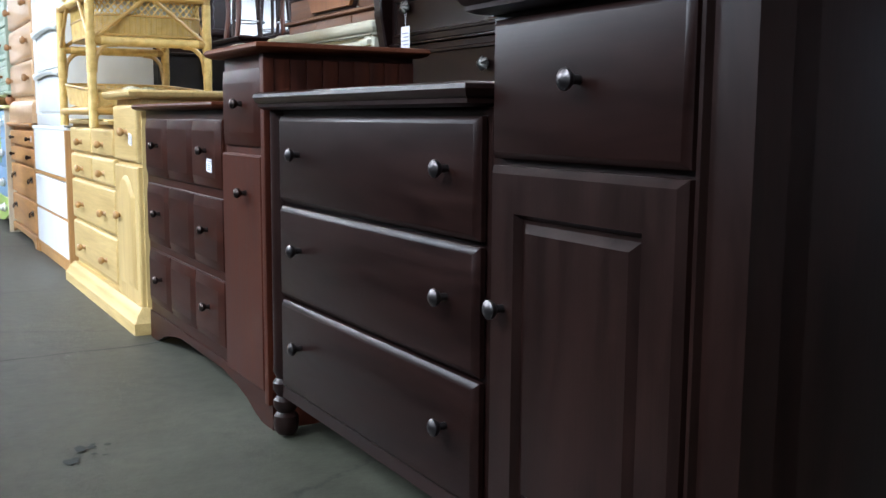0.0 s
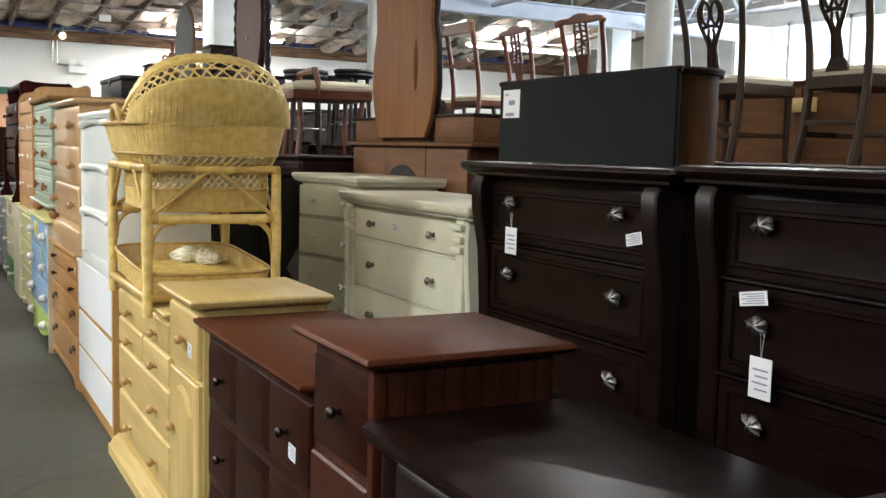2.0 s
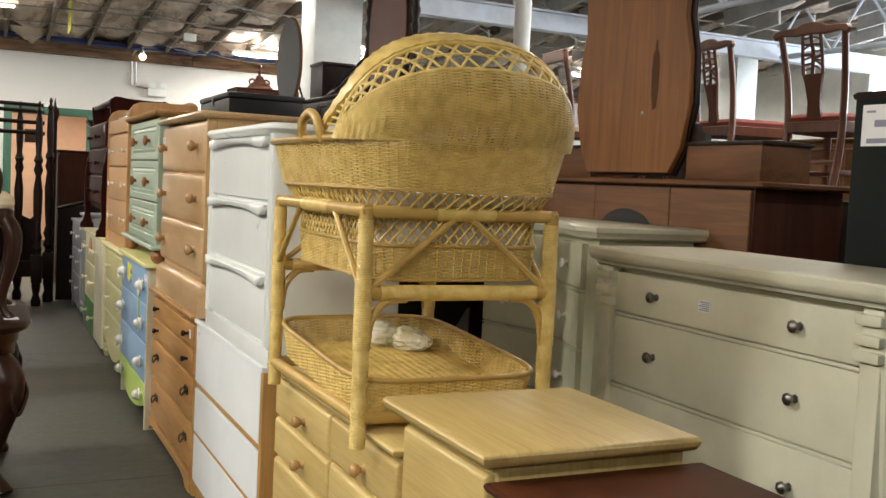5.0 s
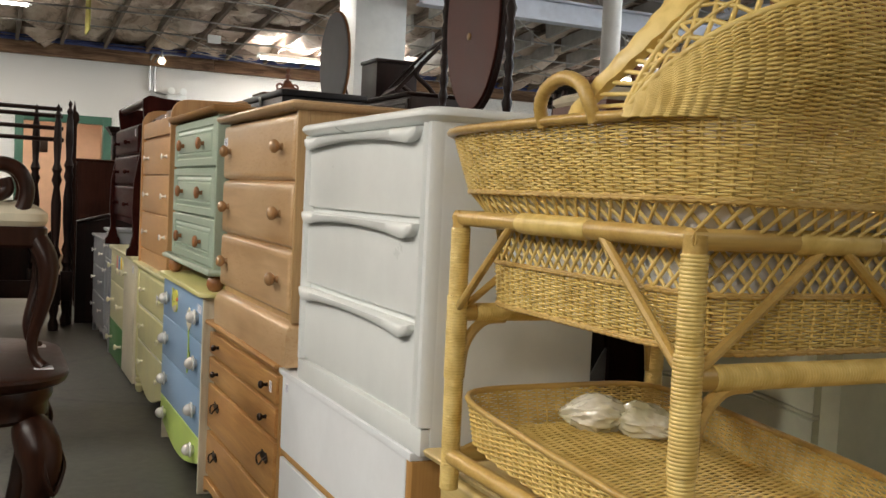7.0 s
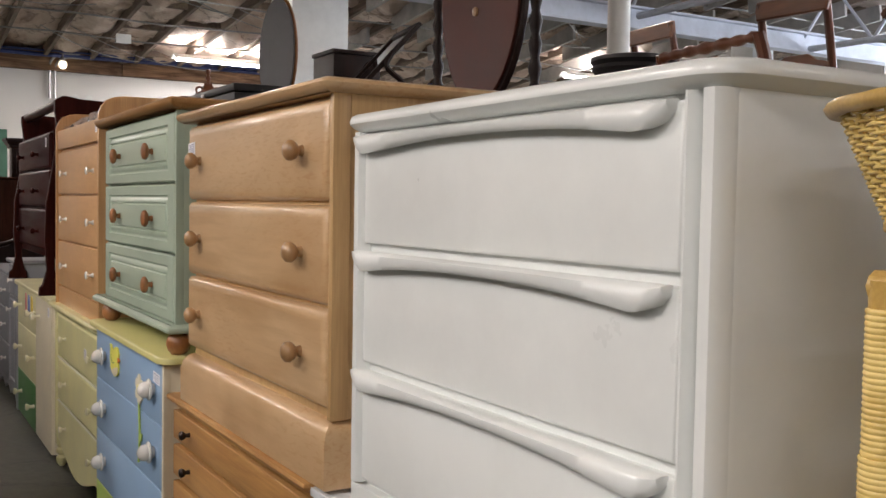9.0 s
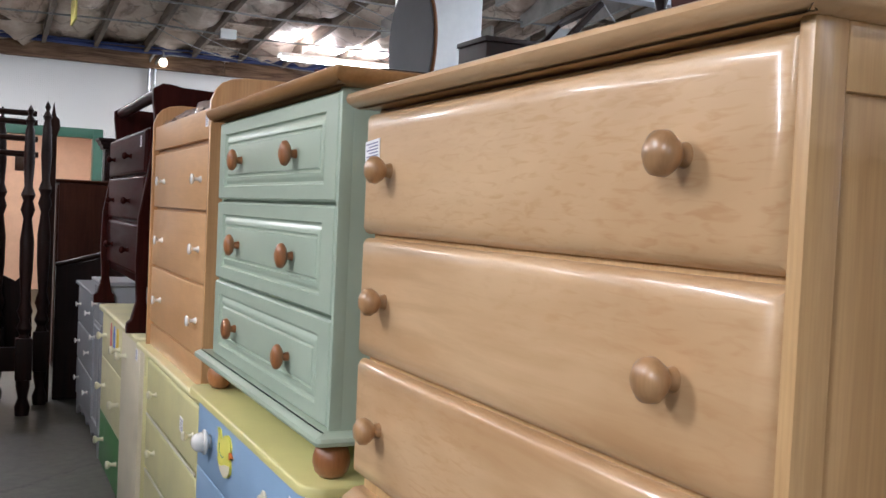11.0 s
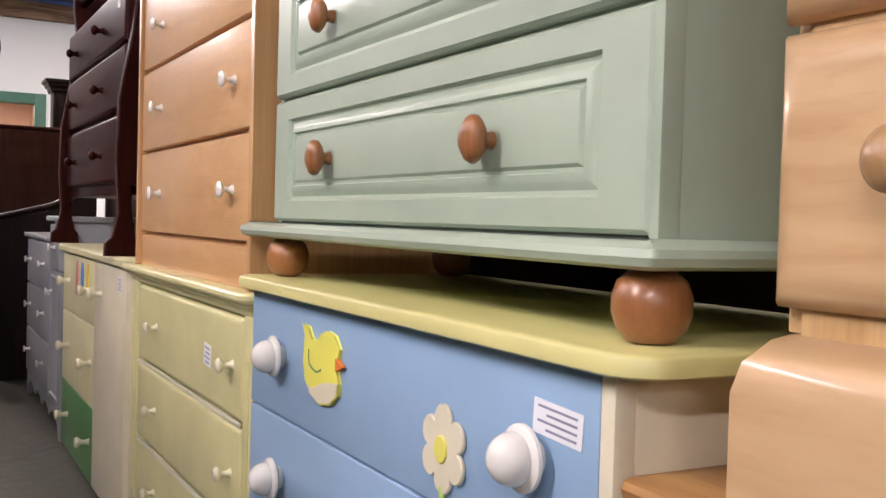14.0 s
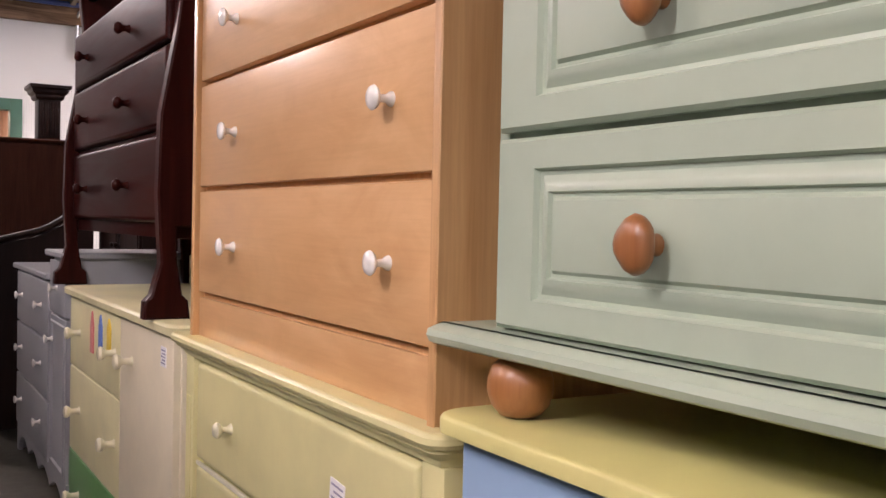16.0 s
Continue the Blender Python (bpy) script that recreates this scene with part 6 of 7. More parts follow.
def pierced_chair(wood_mat, seat_mat, label, group, fret=False):
    """Dining chair with a pierced splat; local, its back at -x, facing +x, feet at z 0."""
    th = Thing("dining_chair", label, "chair", 0, 0, 0, group, 0, True)
    for s in (-1, 1):
        th.part("back_leg", tube(curve([(-0.27, s * 0.19, 0), (-0.22, s * 0.19, 0.22), (-0.2, s * 0.19, 0.45), (-0.22, s * 0.2, 0.7), (-0.28, s * 0.22, 0.97)], 4), [0.025 - 0.0004 * i for i in range(17)], 8), wood_mat)
        th.part("front_leg", tube([(0.21, s * 0.22, 0), (0.21, s * 0.22, 0.42)], [0.017, 0.026], 6), wood_mat)
        th.part("side_stretcher", box(-0.23, 0.21, s * 0.2 - 0.01, s * 0.2 + 0.01, 0.14, 0.17, b=0.003), wood_mat)
    th.part("cross_stretcher", box(-0.01, 0.012, -0.2, 0.2, 0.14, 0.165, b=0.003), wood_mat)
    th.part("back_stretcher", box(-0.235, -0.215, -0.19, 0.19, 0.2, 0.225, b=0.003), wood_mat)
    th.part("seat_frame", board([(-0.22, -0.2), (0.23, -0.25), (0.23, 0.25), (-0.22, 0.2)], "z", 0.385, 0.45, None, 0.004), wood_mat)
    th.part("seat", stack([(-0.2, -0.185), (0.215, -0.235), (0.215, 0.235), (-0.2, 0.185)], [(0.45, 0), (0.475, 0.006), (0.492, -0.01), (0.5, -0.05)]), seat_mat)
    if fret:
        crest = [(-0.25, 0.925), (-0.2, 0.945), (-0.1, 0.935), (0, 0.94), (0.1, 0.935), (0.2, 0.945), (0.25, 0.925), (0.268, 0.95), (0.25, 0.975), (0.19, 0.985), (0.11, 0.985), (0.06, 1.005), (0, 1.012), (-0.06, 1.005), (-0.11, 0.985), (-0.19, 0.985), (-0.25, 0.975), (-0.268, 0.95)]
    else:
        crest = [(-0.27, 0.95), (-0.2, 0.965), (-0.1, 0.985), (0, 0.995), (0.1, 0.985), (0.2, 0.965), (0.27, 0.95), (0.275, 0.985), (0.2, 1.01), (0.1, 1.03), (0, 1.04), (-0.1, 1.03), (-0.2, 1.01), (-0.275, 0.985)]
    th.part("crest_rail", board(crest, "x", -0.3, -0.268, None, 0.006), wood_mat)
    P = lambda y, z: (-0.205 - 0.08 * max(0, z - 0.5) / 0.47, y, z)
    bm = bmesh.new()
    if fret:
        # solid vase below, carved openwork above
        vase = [(-0.05, 0.47), (0.05, 0.47), (0.042, 0.56), (0.055, 0.66), (0.07, 0.72), (-0.07, 0.72), (-0.055, 0.66), (-0.042, 0.56)]
        loft(bm, [[(P(y, z)[0] + dx, y, z) for y, z in vase] for dx in (-0.008, 0.008)])
        for s in (-1, 1):
            tube([P(s * 0.066, 0.715), P(s * 0.068, 0.8), P(s * 0.06, 0.95)], 0.011, 6, bm)
        rf = random.Random(8)
        for i in range(7):
            z = 0.735 + 0.029 * i
            tube(curve([P(-0.062, z), P(rf.uniform(-0.03, 0.0), z + rf.uniform(-0.008, 0.03)), P(rf.uniform(0.0, 0.03), z + rf.uniform(-0.008, 0.03)), P(0.062, z + 0.01)], 3), rf.uniform(0.006, 0.011), 5, bm)
        tube([P(0.005, 0.72), P(-0.008, 0.83), P(0.006, 0.95)], 0.012, 6, bm)
    else:
        # splat: a flared foot, two waisted straps and a balloon of ribbon loops
        loft(bm, [[(P(y, z)[0] + dx, y, z) for y, z in [(-0.075, 0.47), (0.075, 0.47), (0.062, 0.505), (0.04, 0.54), (-0.04, 0.54), (-0.062, 0.505)]] for dx in (-0.008, 0.008)])
        for s in (-1, 1):
            tube(curve([P(s * 0.03, 0.53), P(s * 0.026, 0.6), P(s * 0.022, 0.66), P(s * 0.05, 0.73), P(s * 0.08, 0.80), P(s * 0.078, 0.87), P(s * 0.04, 0.93), P(s * 0.075, 0.965)], 5), 0.0125, 6, bm)
            tube(curve([P(s * 0.01, 0.53), P(s * 0.008, 0.66), P(s * 0.02, 0.72), P(s * 0.014, 0.76)], 5), 0.009, 6, bm)
            tube([P(s * 0.034 + 0.028 * math.cos(a), 0.845 + 0.062 * math.sin(a)) for a in [2 * math.pi * i / 16 for i in range(17)]], 0.010, 6, bm)
        tube([P(-0.065, 0.765), P(0, 0.775), P(0.065, 0.765)], 0.011, 6, bm)
    th.part("splat", bm, wood_mat)
    return th


def placed(th, m):
    th.ob.matrix_world = m
    return th


c1 = placed(pierced_chair(DARKCHAIR, CUSHION, "dark brown dining chair with a pierced ribbon splat and cream seat", "dark dining chairs"), pose(4.38, 5.07, 1.43, 0, 0, 8))
copy_thing(c1.ob, pose(4.38, 4.15, 1.43, 0, 0, -4))
c2 = placed(pierced_chair(REDCHAIR, REDSEAT, "red-brown dining chair with a carved fretwork splat", "red-brown dining chairs", True), pose(4.6, 6.61, 1.45, 0, 0, 6))
copy_thing(c2.ob, pose(4.6, 7.44, 1.45, 0, 0, -5))


def scroll_chair():
    """Regency chair: sabre legs, a plain crest rail and a waisted middle rail; local, facing +x."""
    th = Thing("dining_chair", "orange-brown chair with a plain crest rail and pale seat", "chair", 0, 0, 0, "scroll-back chairs", 0, True)
    for s in (-1, 1):
        th.part("back_leg", tube(curve([(-0.36, s * 0.2, 0), (-0.27, s * 0.2, 0.2), (-0.22, s * 0.2, 0.44), (-0.24, s * 0.2, 0.7), (-0.32, s * 0.2, 1.09)], 4), [0.022] * 17, 8), REDCHAIR)
        th.part("front_leg", tube(curve([(0.29, s * 0.2, 0), (0.25, s * 0.2, 0.2), (0.21, s * 0.2, 0.43)], 4), 0.02, 8), REDCHAIR)
    th.part("seat_frame", board([(-0.22, -0.2), (0.23, -0.22), (0.23, 0.22), (-0.22, 0.2)], "z", 0.4, 0.45, None, 0.004), REDCHAIR)
    th.part("seat", stack([(-0.2, -0.19), (0.215, -0.21), (0.215, 0.21), (-0.2, 0.19)], [(0.45, 0), (0.475, 0.006), (0.492, -0.01), (0.5, -0.05)]), CUSHION)
    th.part("crest_rail", board([(-0.215, 1.0), (0.215, 1.0), (0.225, 1.05), (0.215, 1.1), (-0.215, 1.1), (-0.225, 1.05)], "x", -0.335, -0.295, None, 0.008), KNOBRAIL)
    th.part("middle_rail", board([(-0.2, 0.72), (-0.12, 0.735), (-0.07, 0.71), (0.07, 0.71), (0.12, 0.735), (0.2, 0.72), (0.2, 0.75), (0.12, 0.765), (0.07, 0.80), (-0.07, 0.80), (-0.12, 0.765), (-0.2, 0.75)], "x", -0.275, -0.245, None, 0.004), KNOBRAIL)
    return th


KNOBRAIL = wood("orange_brown_rail", (0.15, 0.045, 0.014), (0.26, 0.09, 0.03), 0.32, "y", 0.2)
c5 = placed(scroll_chair(), pose(4.56, 9.25, 1.46, 0, 0, -6))
copy_thing(c5.ob, pose(4.5, 8.17, 1.44, 0, 0, 4))


def vanity_bench():
    """Low bench with a cream cushion and a turned rail along one side; local, along y."""
    th = Thing("vanity_bench", "dark brown bench with a striped cream cushion and low turned rail", "bench", 0, 0, 0, "", 0, True)
    for sx in (-1, 1):
        for sy in (-1, 1):
            th.part("leg", tube(curve([(sx * 0.22, sy * 0.23, 0), (sx * 0.2, sy * 0.21, 0.2), (sx * 0.21, sy * 0.22, 0.37)], 4), 0.018, 8), REDCHAIR)
    th.part("seat_frame", board([(-0.26, -0.27), (0.26, -0.27), (0.26, 0.27), (-0.26, 0.27)], "z", 0.36, 0.42, None, 0.005), REDCHAIR)
    th.part("cushion", stack(rect(-0.25, 0.25, -0.26, 0.26), [(0.42, 0), (0.435, 0.012), (0.455, 0.01), (0.475, -0.02), (0.485, -0.09)]), CUSHION)
    for sy in (-1, 1):
        th.part("rail_post", tube(curve([(-0.1, sy * 0.25, 0.37), (-0.1, sy * 0.262, 0.47), (-0.12, sy * 0.25, 0.56)], 5), 0.02, 8), REDCHAIR)
    th.part("turned_rail", tube([(-0.12, -0.25 + 0.5 * i / 20, 0.55) for i in range(21)], [0.016, 0.02, 0.012, 0.018, 0.018, 0.013, 0.02, 0.02, 0.014, 0.018, 0.022, 0.018, 0.014, 0.02, 0.02, 0.013, 0.018, 0.018, 0.012, 0.02, 0.016], 10), REDCHAIR)
    return th


cabinet("dark_cabinet", "dark cabinet under a bench and a round stool", 2.24, 2.73, 6.65, 7.73, 1.40, OLDDARK, 2)
placed(vanity_bench(), pose(2.5, 6.93, 1.40, 0, 0, -8))


def stool(label, m, r=0.2, h=0.6):
    th = Thing("bar_stool", label, "stool", 0, 0, 0, "round stools", 0, True)
    th.part("seat", lathe([(0, h - 0.07), (r * 0.9, h - 0.07), (r, h - 0.05), (r * 0.96, h - 0.035), (r * 1.04, h - 0.02), (r * 1.02, h - 0.005), (r * 0.9, h), (0, h + 0.004)], None, 28), BLACK)
    for i in range(4):
        a = math.pi / 2 * i + 0.5
        th.part("leg", tube([(r * 0.95 * math.cos(a), r * 0.95 * math.sin(a), 0), (r * 0.7 * math.cos(a), r * 0.7 * math.sin(a), h - 0.07)], [0.014, 0.018], 8), DARKMETAL)
    th.part("foot_ring", tube([(r * 0.86 * math.cos(a), r * 0.86 * math.sin(a), h * 0.3) for a in [2 * math.pi * i / 24 for i in range(25)]], 0.008, 6), STEEL)
    th.ob.matrix_world = m
    return th


st = stool("black round-topped stool on dark metal legs", pose(2.6, 7.55, 1.40), 0.16, 0.61)
for x, y, z in ((3.25, 8.2, 1.48), (3.38, 9.0, 1.48)):
    copy_thing(st.ob, pose(x, y, z, 0, 0, 30))

# ---- mirrors ----
GLASSM, _, gb = mat("mirror_silver", 0.03, 1.0)
gb.inputs["Base Color"].default_value = (0.8, 0.82, 0.82, 1)


def oval(cy, cz, ry, rz, n=36):
    return [(cy + ry * math.cos(2 * math.pi * i / n), cz + rz * math.sin(2 * math.pi * i / n)) for i in range(n)]


def cheval():
    th = Thing("cheval_mirror", "oval cheval mirror with a red-brown back between turned posts", "mirror", 2.44, 8.42, 1.5)
    o = oval(8.42, 2.42, 0.33, 0.53)
    bk = th.part("mirror_back", board(o, "x", 2.43, 2.445, None, 0.003), paint("red_brown_board", (0.085, 0.022, 0.016), 0.5, 0.12))
    th.part("knob", lathe([(0.022, 0), (0.02, 0.008), (0, 0.012)], pose(2.43, 8.44, 2.31, 0, -90, 0), 12), KNOBM, bk)
    th.part("mirror_frame", board(offset(o, 0.025), "x", 2.445, 2.475, None, 0.006), OLDDARK)
    for s in (-1, 1):
        pr = [(0.02, 0), (0.03, 0.05), (0.02, 0.1)]
        for i in range(12):
            pr += [(0.024, 0.12 + 0.1 * i), (0.03, 0.15 + 0.1 * i), (0.018, 0.19 + 0.1 * i)]
        pr += [(0.03, 1.34), (0.012, 1.38), (0.026, 1.42), (0, 1.47)]
        th.part("turned_post", lathe(pr, Matrix.Translation((2.46, 8.42 + s * 0.41, 1.56)), 12), OLDDARK)
        th.part("foot", box(2.25, 2.67, 8.42 + s * 0.41 - 0.025, 8.42 + s * 0.41 + 0.025, 1.5, 1.56, b=0.01), OLDDARK)
    th.part("stretcher", box(2.44, 2.48, 8.02, 8.82, 1.63, 1.67, b=0.006), OLDDARK)


cheval()


def tall_oval():
    th = Thing("oval_mirror", "tall grey-backed oval mirror leaning in a thin gilt frame", "mirror", 2.95, 11.3, 2.12, "", 0, True)
    th.ob.matrix_world = pose(2.72, 11.75, 2.12, 0, 0, 8)
    o = oval(0, 0.43, 0.27, 0.42)
    th.part("mirror_back", board(o, "x", -0.006, 0.004), paint("grey_card", (0.16, 0.17, 0.19), 0.6, 0.05))
    th.part("mirror_frame", board(offset(o, 0.016), "x", 0.004, 0.024, None, 0.005), PLY)
    th.part("easel_leg", tube([(0.02, 0, 0.5), (0.2, 0, 0.0)], 0.01, 6), OLDDARK)


tall_oval()


def tilt_mirror():
    th = Thing("tilting_mirror", "dark framed dressing mirror tilted between scrolled arms", "mirror", 2.9, 10.5, 2.12, "", 0, True)
    th.ob.matrix_world = pose(2.9, 10.35, 2.12, 0, 0, -10)
    m = pose(0, 0, 0.24, 0, 42, 0)
    bm = bmesh.new()
    for a1, b1, c1_, d1 in ((-0.26, -0.21, -0.28, 0.28), (0.21, 0.26, -0.28, 0.28), (-0.21, 0.21, -0.28, -0.22), (-0.21, 0.21, 0.22, 0.28)):
        bx(bm, -0.015, 0.015, a1, b1, c1_, d1, 0.005, m)
    th.part("mirror_frame", bm, OLDDARK)
    th.part("mirror_glass", bx(bmesh.new(), -0.004, 0.004, -0.209, 0.209, -0.219, 0.219, 0, m), GLASSM)
    for s in (-1, 1):
        th.part("scrolled_arm", tube(curve([(0.12, s * 0.28, 0), (0.05, s * 0.28, 0.08), (-0.04, s * 0.28, 0.16), (0.0, s * 0.275, 0.25)], 5), 0.018, 8), OLDDARK)
    th.part("base", box(-0.1, 0.22, -0.32, 0.32, 0, 0.03, b=0.008), OLDDARK)


tilt_mirror()
db = Thing("dark_box", "dark wooden box beside the mirrors", "box", 3.0, 10.9, 2.12)
db.part("body", box(2.75, 3.1, 10.75, 11.1, 2.12, 2.44, b=0.005), OLDDARK)
db.part("lid", box(2.74, 3.11, 10.74, 11.11, 2.442, 2.47, b=0.005), OLDDARK)

# ---- left of the aisle: table with a chair on it, beds beyond ----


def carved_table():
    th = Thing("carved_table", "dark polished walnut table with heavy carved cabriole legs", "table", -0.2, 7.15, 0)
    out = []
    for cx, cy, a0 in ((-0.02, 6.98, 270), (-0.02, 7.42, 0), (-0.62, 7.42, 90), (-0.62, 6.98, 180)):
        out += [(cx + 0.25 * math.cos(radians(a0 + 15 * i)), cy + 0.25 * math.sin(radians(a0 + 15 * i))) for i in range(7)]
    th.part("tabletop", stack(out, [(0.70, -0.03), (0.708, -0.01), (0.72, 0.0), (0.735, 0.006), (0.745, 0.002), (0.75, -0.008)]), WALNUT, None, "glossy dark top with a shaped edge")
    th.part("apron", stack(out, [(0.585, -0.075), (0.60, -0.06), (0.64, -0.06), (0.66, -0.045), (0.70, -0.045)]), WALNUT)
    for cx, sx in ((0.1, 1), (-0.74, -1)):
        for cy, sy in ((6.86, -1), (7.54, 1)):
            pts = curve([(cx, cy, 0.59), (cx + 0.035 * sx, cy + 0.035 * sy, 0.5), (cx + 0.04 * sx, cy + 0.04 * sy, 0.40), (cx - 0.0 * sx, cy, 0.22), (cx - 0.02 * sx, cy - 0.02 * sy, 0.1), (cx + 0.03 * sx, cy + 0.03 * sy, 0.0)], 5)
            rr = [0.055, 0.062, 0.068, 0.072, 0.074, 0.075, 0.072, 0.068, 0.064, 0.06, 0.056, 0.05, 0.045, 0.04, 0.037, 0.034, 0.032, 0.031, 0.03, 0.03, 0.031, 0.033, 0.036, 0.042, 0.045, 0.045]
            lg = th.part("leg", tube(pts, rr[:len(pts)], 12), WALNUT)
            th.part("carving", tube(curve([(cx + 0.09 * sx, cy + 0.05 * sy, 0.52), (cx + 0.115 * sx, cy + 0.03 * sy, 0.44), (cx + 0.08 * sx, cy + 0.08 * sy, 0.36), (cx + 0.05 * sx, cy + 0.1 * sy, 0.45), (cx + 0.06 * sx, cy + 0.09 * sy, 0.52)], 5), 0.009, 6), WALNUT, lg)


carved_table()


def cabriole_chair():
    th = Thing("cabriole_chair", "carved walnut armchair with a cream seat standing on the table", "chair", -0.12, 7.15, 0.75)
    for cx, cy, sx, sy in ((0.12, 6.97, 1, -1), (0.12, 7.40, 1, 1), (-0.36, 6.99, -1, -1), (-0.36, 7.38, -1, 1)):
        pts = curve([(cx, cy, 1.19), (cx + 0.035 * sx, cy + 0.02 * sy, 1.11), (cx + 0.03 * sx, cy + 0.02 * sy, 1.0), (cx - 0.005 * sx, cy, 0.86), (cx + 0.0 * sx, cy, 0.79), (cx + 0.03 * sx, cy + 0.02 * sy, 0.752)], 4)
        th.part("leg", tube(pts, [0.034, 0.036, 0.037, 0.037, 0.036, 0.034, 0.032, 0.03, 0.028, 0.025, 0.023, 0.021, 0.02, 0.019, 0.018, 0.018, 0.018, 0.019, 0.02, 0.022, 0.023][:len(pts)], 10), WALNUT)
        th.part("felt_pad", box(cx + 0.03 * sx - 0.03, cx + 0.03 * sx + 0.03, cy + 0.02 * sy - 0.03, cy + 0.02 * sy + 0.03, 0.7505, 0.7535, b=0), STICKER)
    th.part("seat_frame", stack(rect(-0.4, 0.155, 6.935, 7.435, 0.06, 5, True), [(1.16, -0.01), (1.17, 0), (1.225, 0), (1.232, -0.008)]), WALNUT)
    th.part("seat", stack(rect(-0.385, 0.15, 6.945, 7.425, 0.08, 6, True), [(1.232, -0.004), (1.25, 0.008), (1.275, 0.006), (1.295, -0.02), (1.308, -0.07), (1.312, -0.12)]), CUSHION, None, "cream upholstered seat")
    for cy in (6.98, 7.39):
        sp = [(0.03, cy, 1.24), (0.072, cy, 1.29), (0.085, cy, 1.36), (0.058, cy, 1.42), (0.0, cy, 1.44), (-0.05, cy, 1.41), (-0.052, cy, 1.36), (-0.012, cy, 1.335), (0.022, cy, 1.355), (0.014, cy, 1.39)]
        th.part("scrolled_arm", tube(curve(sp, 6), 0.025, 12), WALNUT)
        th.part("back_post", tube(curve([(-0.38, cy, 1.2), (-0.42, cy, 1.5), (-0.48, cy, 1.8)], 5), 0.02, 8), WALNUT)
        th.part("arm_rail", tube(curve([(-0.02, cy, 1.44), (-0.2, cy, 1.42), (-0.42, cy, 1.47)], 5), 0.02, 8), WALNUT)
    th.part("crest_rail", tube(curve([(-0.48, 6.95, 1.79), (-0.49, 7.18, 1.84), (-0.48, 7.42, 1.79)], 6), 0.025, 8), WALNUT)
    th.part("splat", board([(7.11, 1.24), (7.25, 1.24), (7.27, 1.4), (7.22, 1.52), (7.28, 1.8), (7.08, 1.8), (7.14, 1.52), (7.09, 1.4)], "x", -0.445, -0.43), WALNUT)


cabriole_chair()


def bed_frame():
    th = Thing("poster_bed", "dark four-poster bed frame with turned posts, dismantled and leaning", "bed", 0.5, 13.3, 0)
    pr = [(0.045, 0), (0.05, 0.06), (0.03, 0.12), (0.045, 0.2), (0.045, 0.5), (0.03, 0.56), (0.05, 0.6), (0.03, 0.66), (0.05, 0.72), (0.028, 0.8), (0.042, 1.0), (0.045, 1.2), (0.026, 1.36), (0.046, 1.42), (0.03, 1.48), (0.046, 1.52), (0.026, 1.58), (0.036, 1.75), (0.03, 1.95), (0.02, 2.0), (0.032, 2.03), (0.012, 2.07), (0.02, 2.1), (0, 2.14)]
    for x, y, s in ((0.665, 13.35, 1.0), (0.54, 13.0, 0.97), (0.38, 13.55, 0.98)):
        th.part("turned_post", lathe([(r, h * s) for r, h in pr], Matrix.Translation((x, y, 0)), 14), OLDDARK)
        th.part("post_block", box(x - 0.052, x + 0.052, y - 0.052, y + 0.052, 0.24, 0.52, b=0.006), OLDDARK)
    th.part("flat_post", board([(0.67, 0.0), (0.73, 0.0), (0.735, 1.9), (0.755, 1.96), (0.75, 2.02), (0.725, 2.05), (0.71, 2.14), (0.695, 2.05), (0.672, 2.02), (0.67, 1.95)], "y", 13.42, 13.48, None, 0.004), WALNUT)
    for i, z in enumerate((1.75, 1.86, 1.98, 2.05)):
        th.part("tester_rail", tube([(-0.3, 13.1 + 0.12 * i, z + 0.01), (0.6, 13.15 + 0.1 * i, z)], 0.02, 8), OLDDARK)
    th.part("footboard", board([(-0.4, 0.35), (0.62, 0.35), (0.60, 0.95), (0.5, 0.85), (0.3, 0.95), (0.1, 1.05), (-0.1, 1.02), (-0.4, 0.95)], "y", 13.62, 13.66, None, 0.004), OLDDARK)
    th.part("side_rail", box(-0.4, 0.488, 12.97, 13.01, 0.30, 0.46, b=0.004), OLDDARK)


bed_frame()


def sleigh_headboard():
    th = Thing("headboard", "dark carved sleigh headboard standing on edge", "headboard", 1.0, 13.55, 0)
    pts = [(0.76, 0.0), (1.32, 0.0), (1.32, 1.22), (1.26, 1.15), (1.15, 1.08), (1.02, 1.02), (0.92, 1.0), (0.84, 0.99), (0.76, 0.97)]
    th.part("panel", board(pts, "y", 13.5, 13.55, None, 0.006), OLDDARK)
    th.part("scroll", tube(curve([(0.76, 13.5, 0.98), (0.95, 13.49, 1.03), (1.1, 13.49, 1.08), (1.32, 13.5, 1.24)], 6), 0.02, 8), OLDDARK)


sleigh_headboard()
cn = Thing("carved_cornice", "dark carved cornice block standing on the wardrobe", "cornice", 1.28, 14.95, 1.62)
cn.part("shaft", box(1.22, 1.36, 14.86, 15.02, 1.62, 1.90, b=0.006), OLDDARK)
cn.part("moulding", stack([(1.21, 14.85), (1.37, 14.85), (1.37, 15.03), (1.21, 15.03)], [(1.90, 0.0), (1.915, 0.012), (1.93, 0.012), (1.945, 0.03), (1.965, 0.034), (1.975, 0.05), (1.995, 0.05)]), OLDDARK)
for q in range(4):
    cn.part("flute", box(1.232 + 0.032 * q, 1.252 + 0.032 * q, 14.852, 14.862, 1.66, 1.88, b=0.003), OLDDARK)
cabinet("dark_wardrobe", "dark wardrobe standing near the doorway", 0.83, 1.45, 14.6, 15.4, 1.62, REDROBE, 1)
cabinet("dark_wardrobe", "dark wardrobe beyond the bed posts", -1.1, -0.2, 14.4, 15.4, 1.95, OLDDARK, 2)
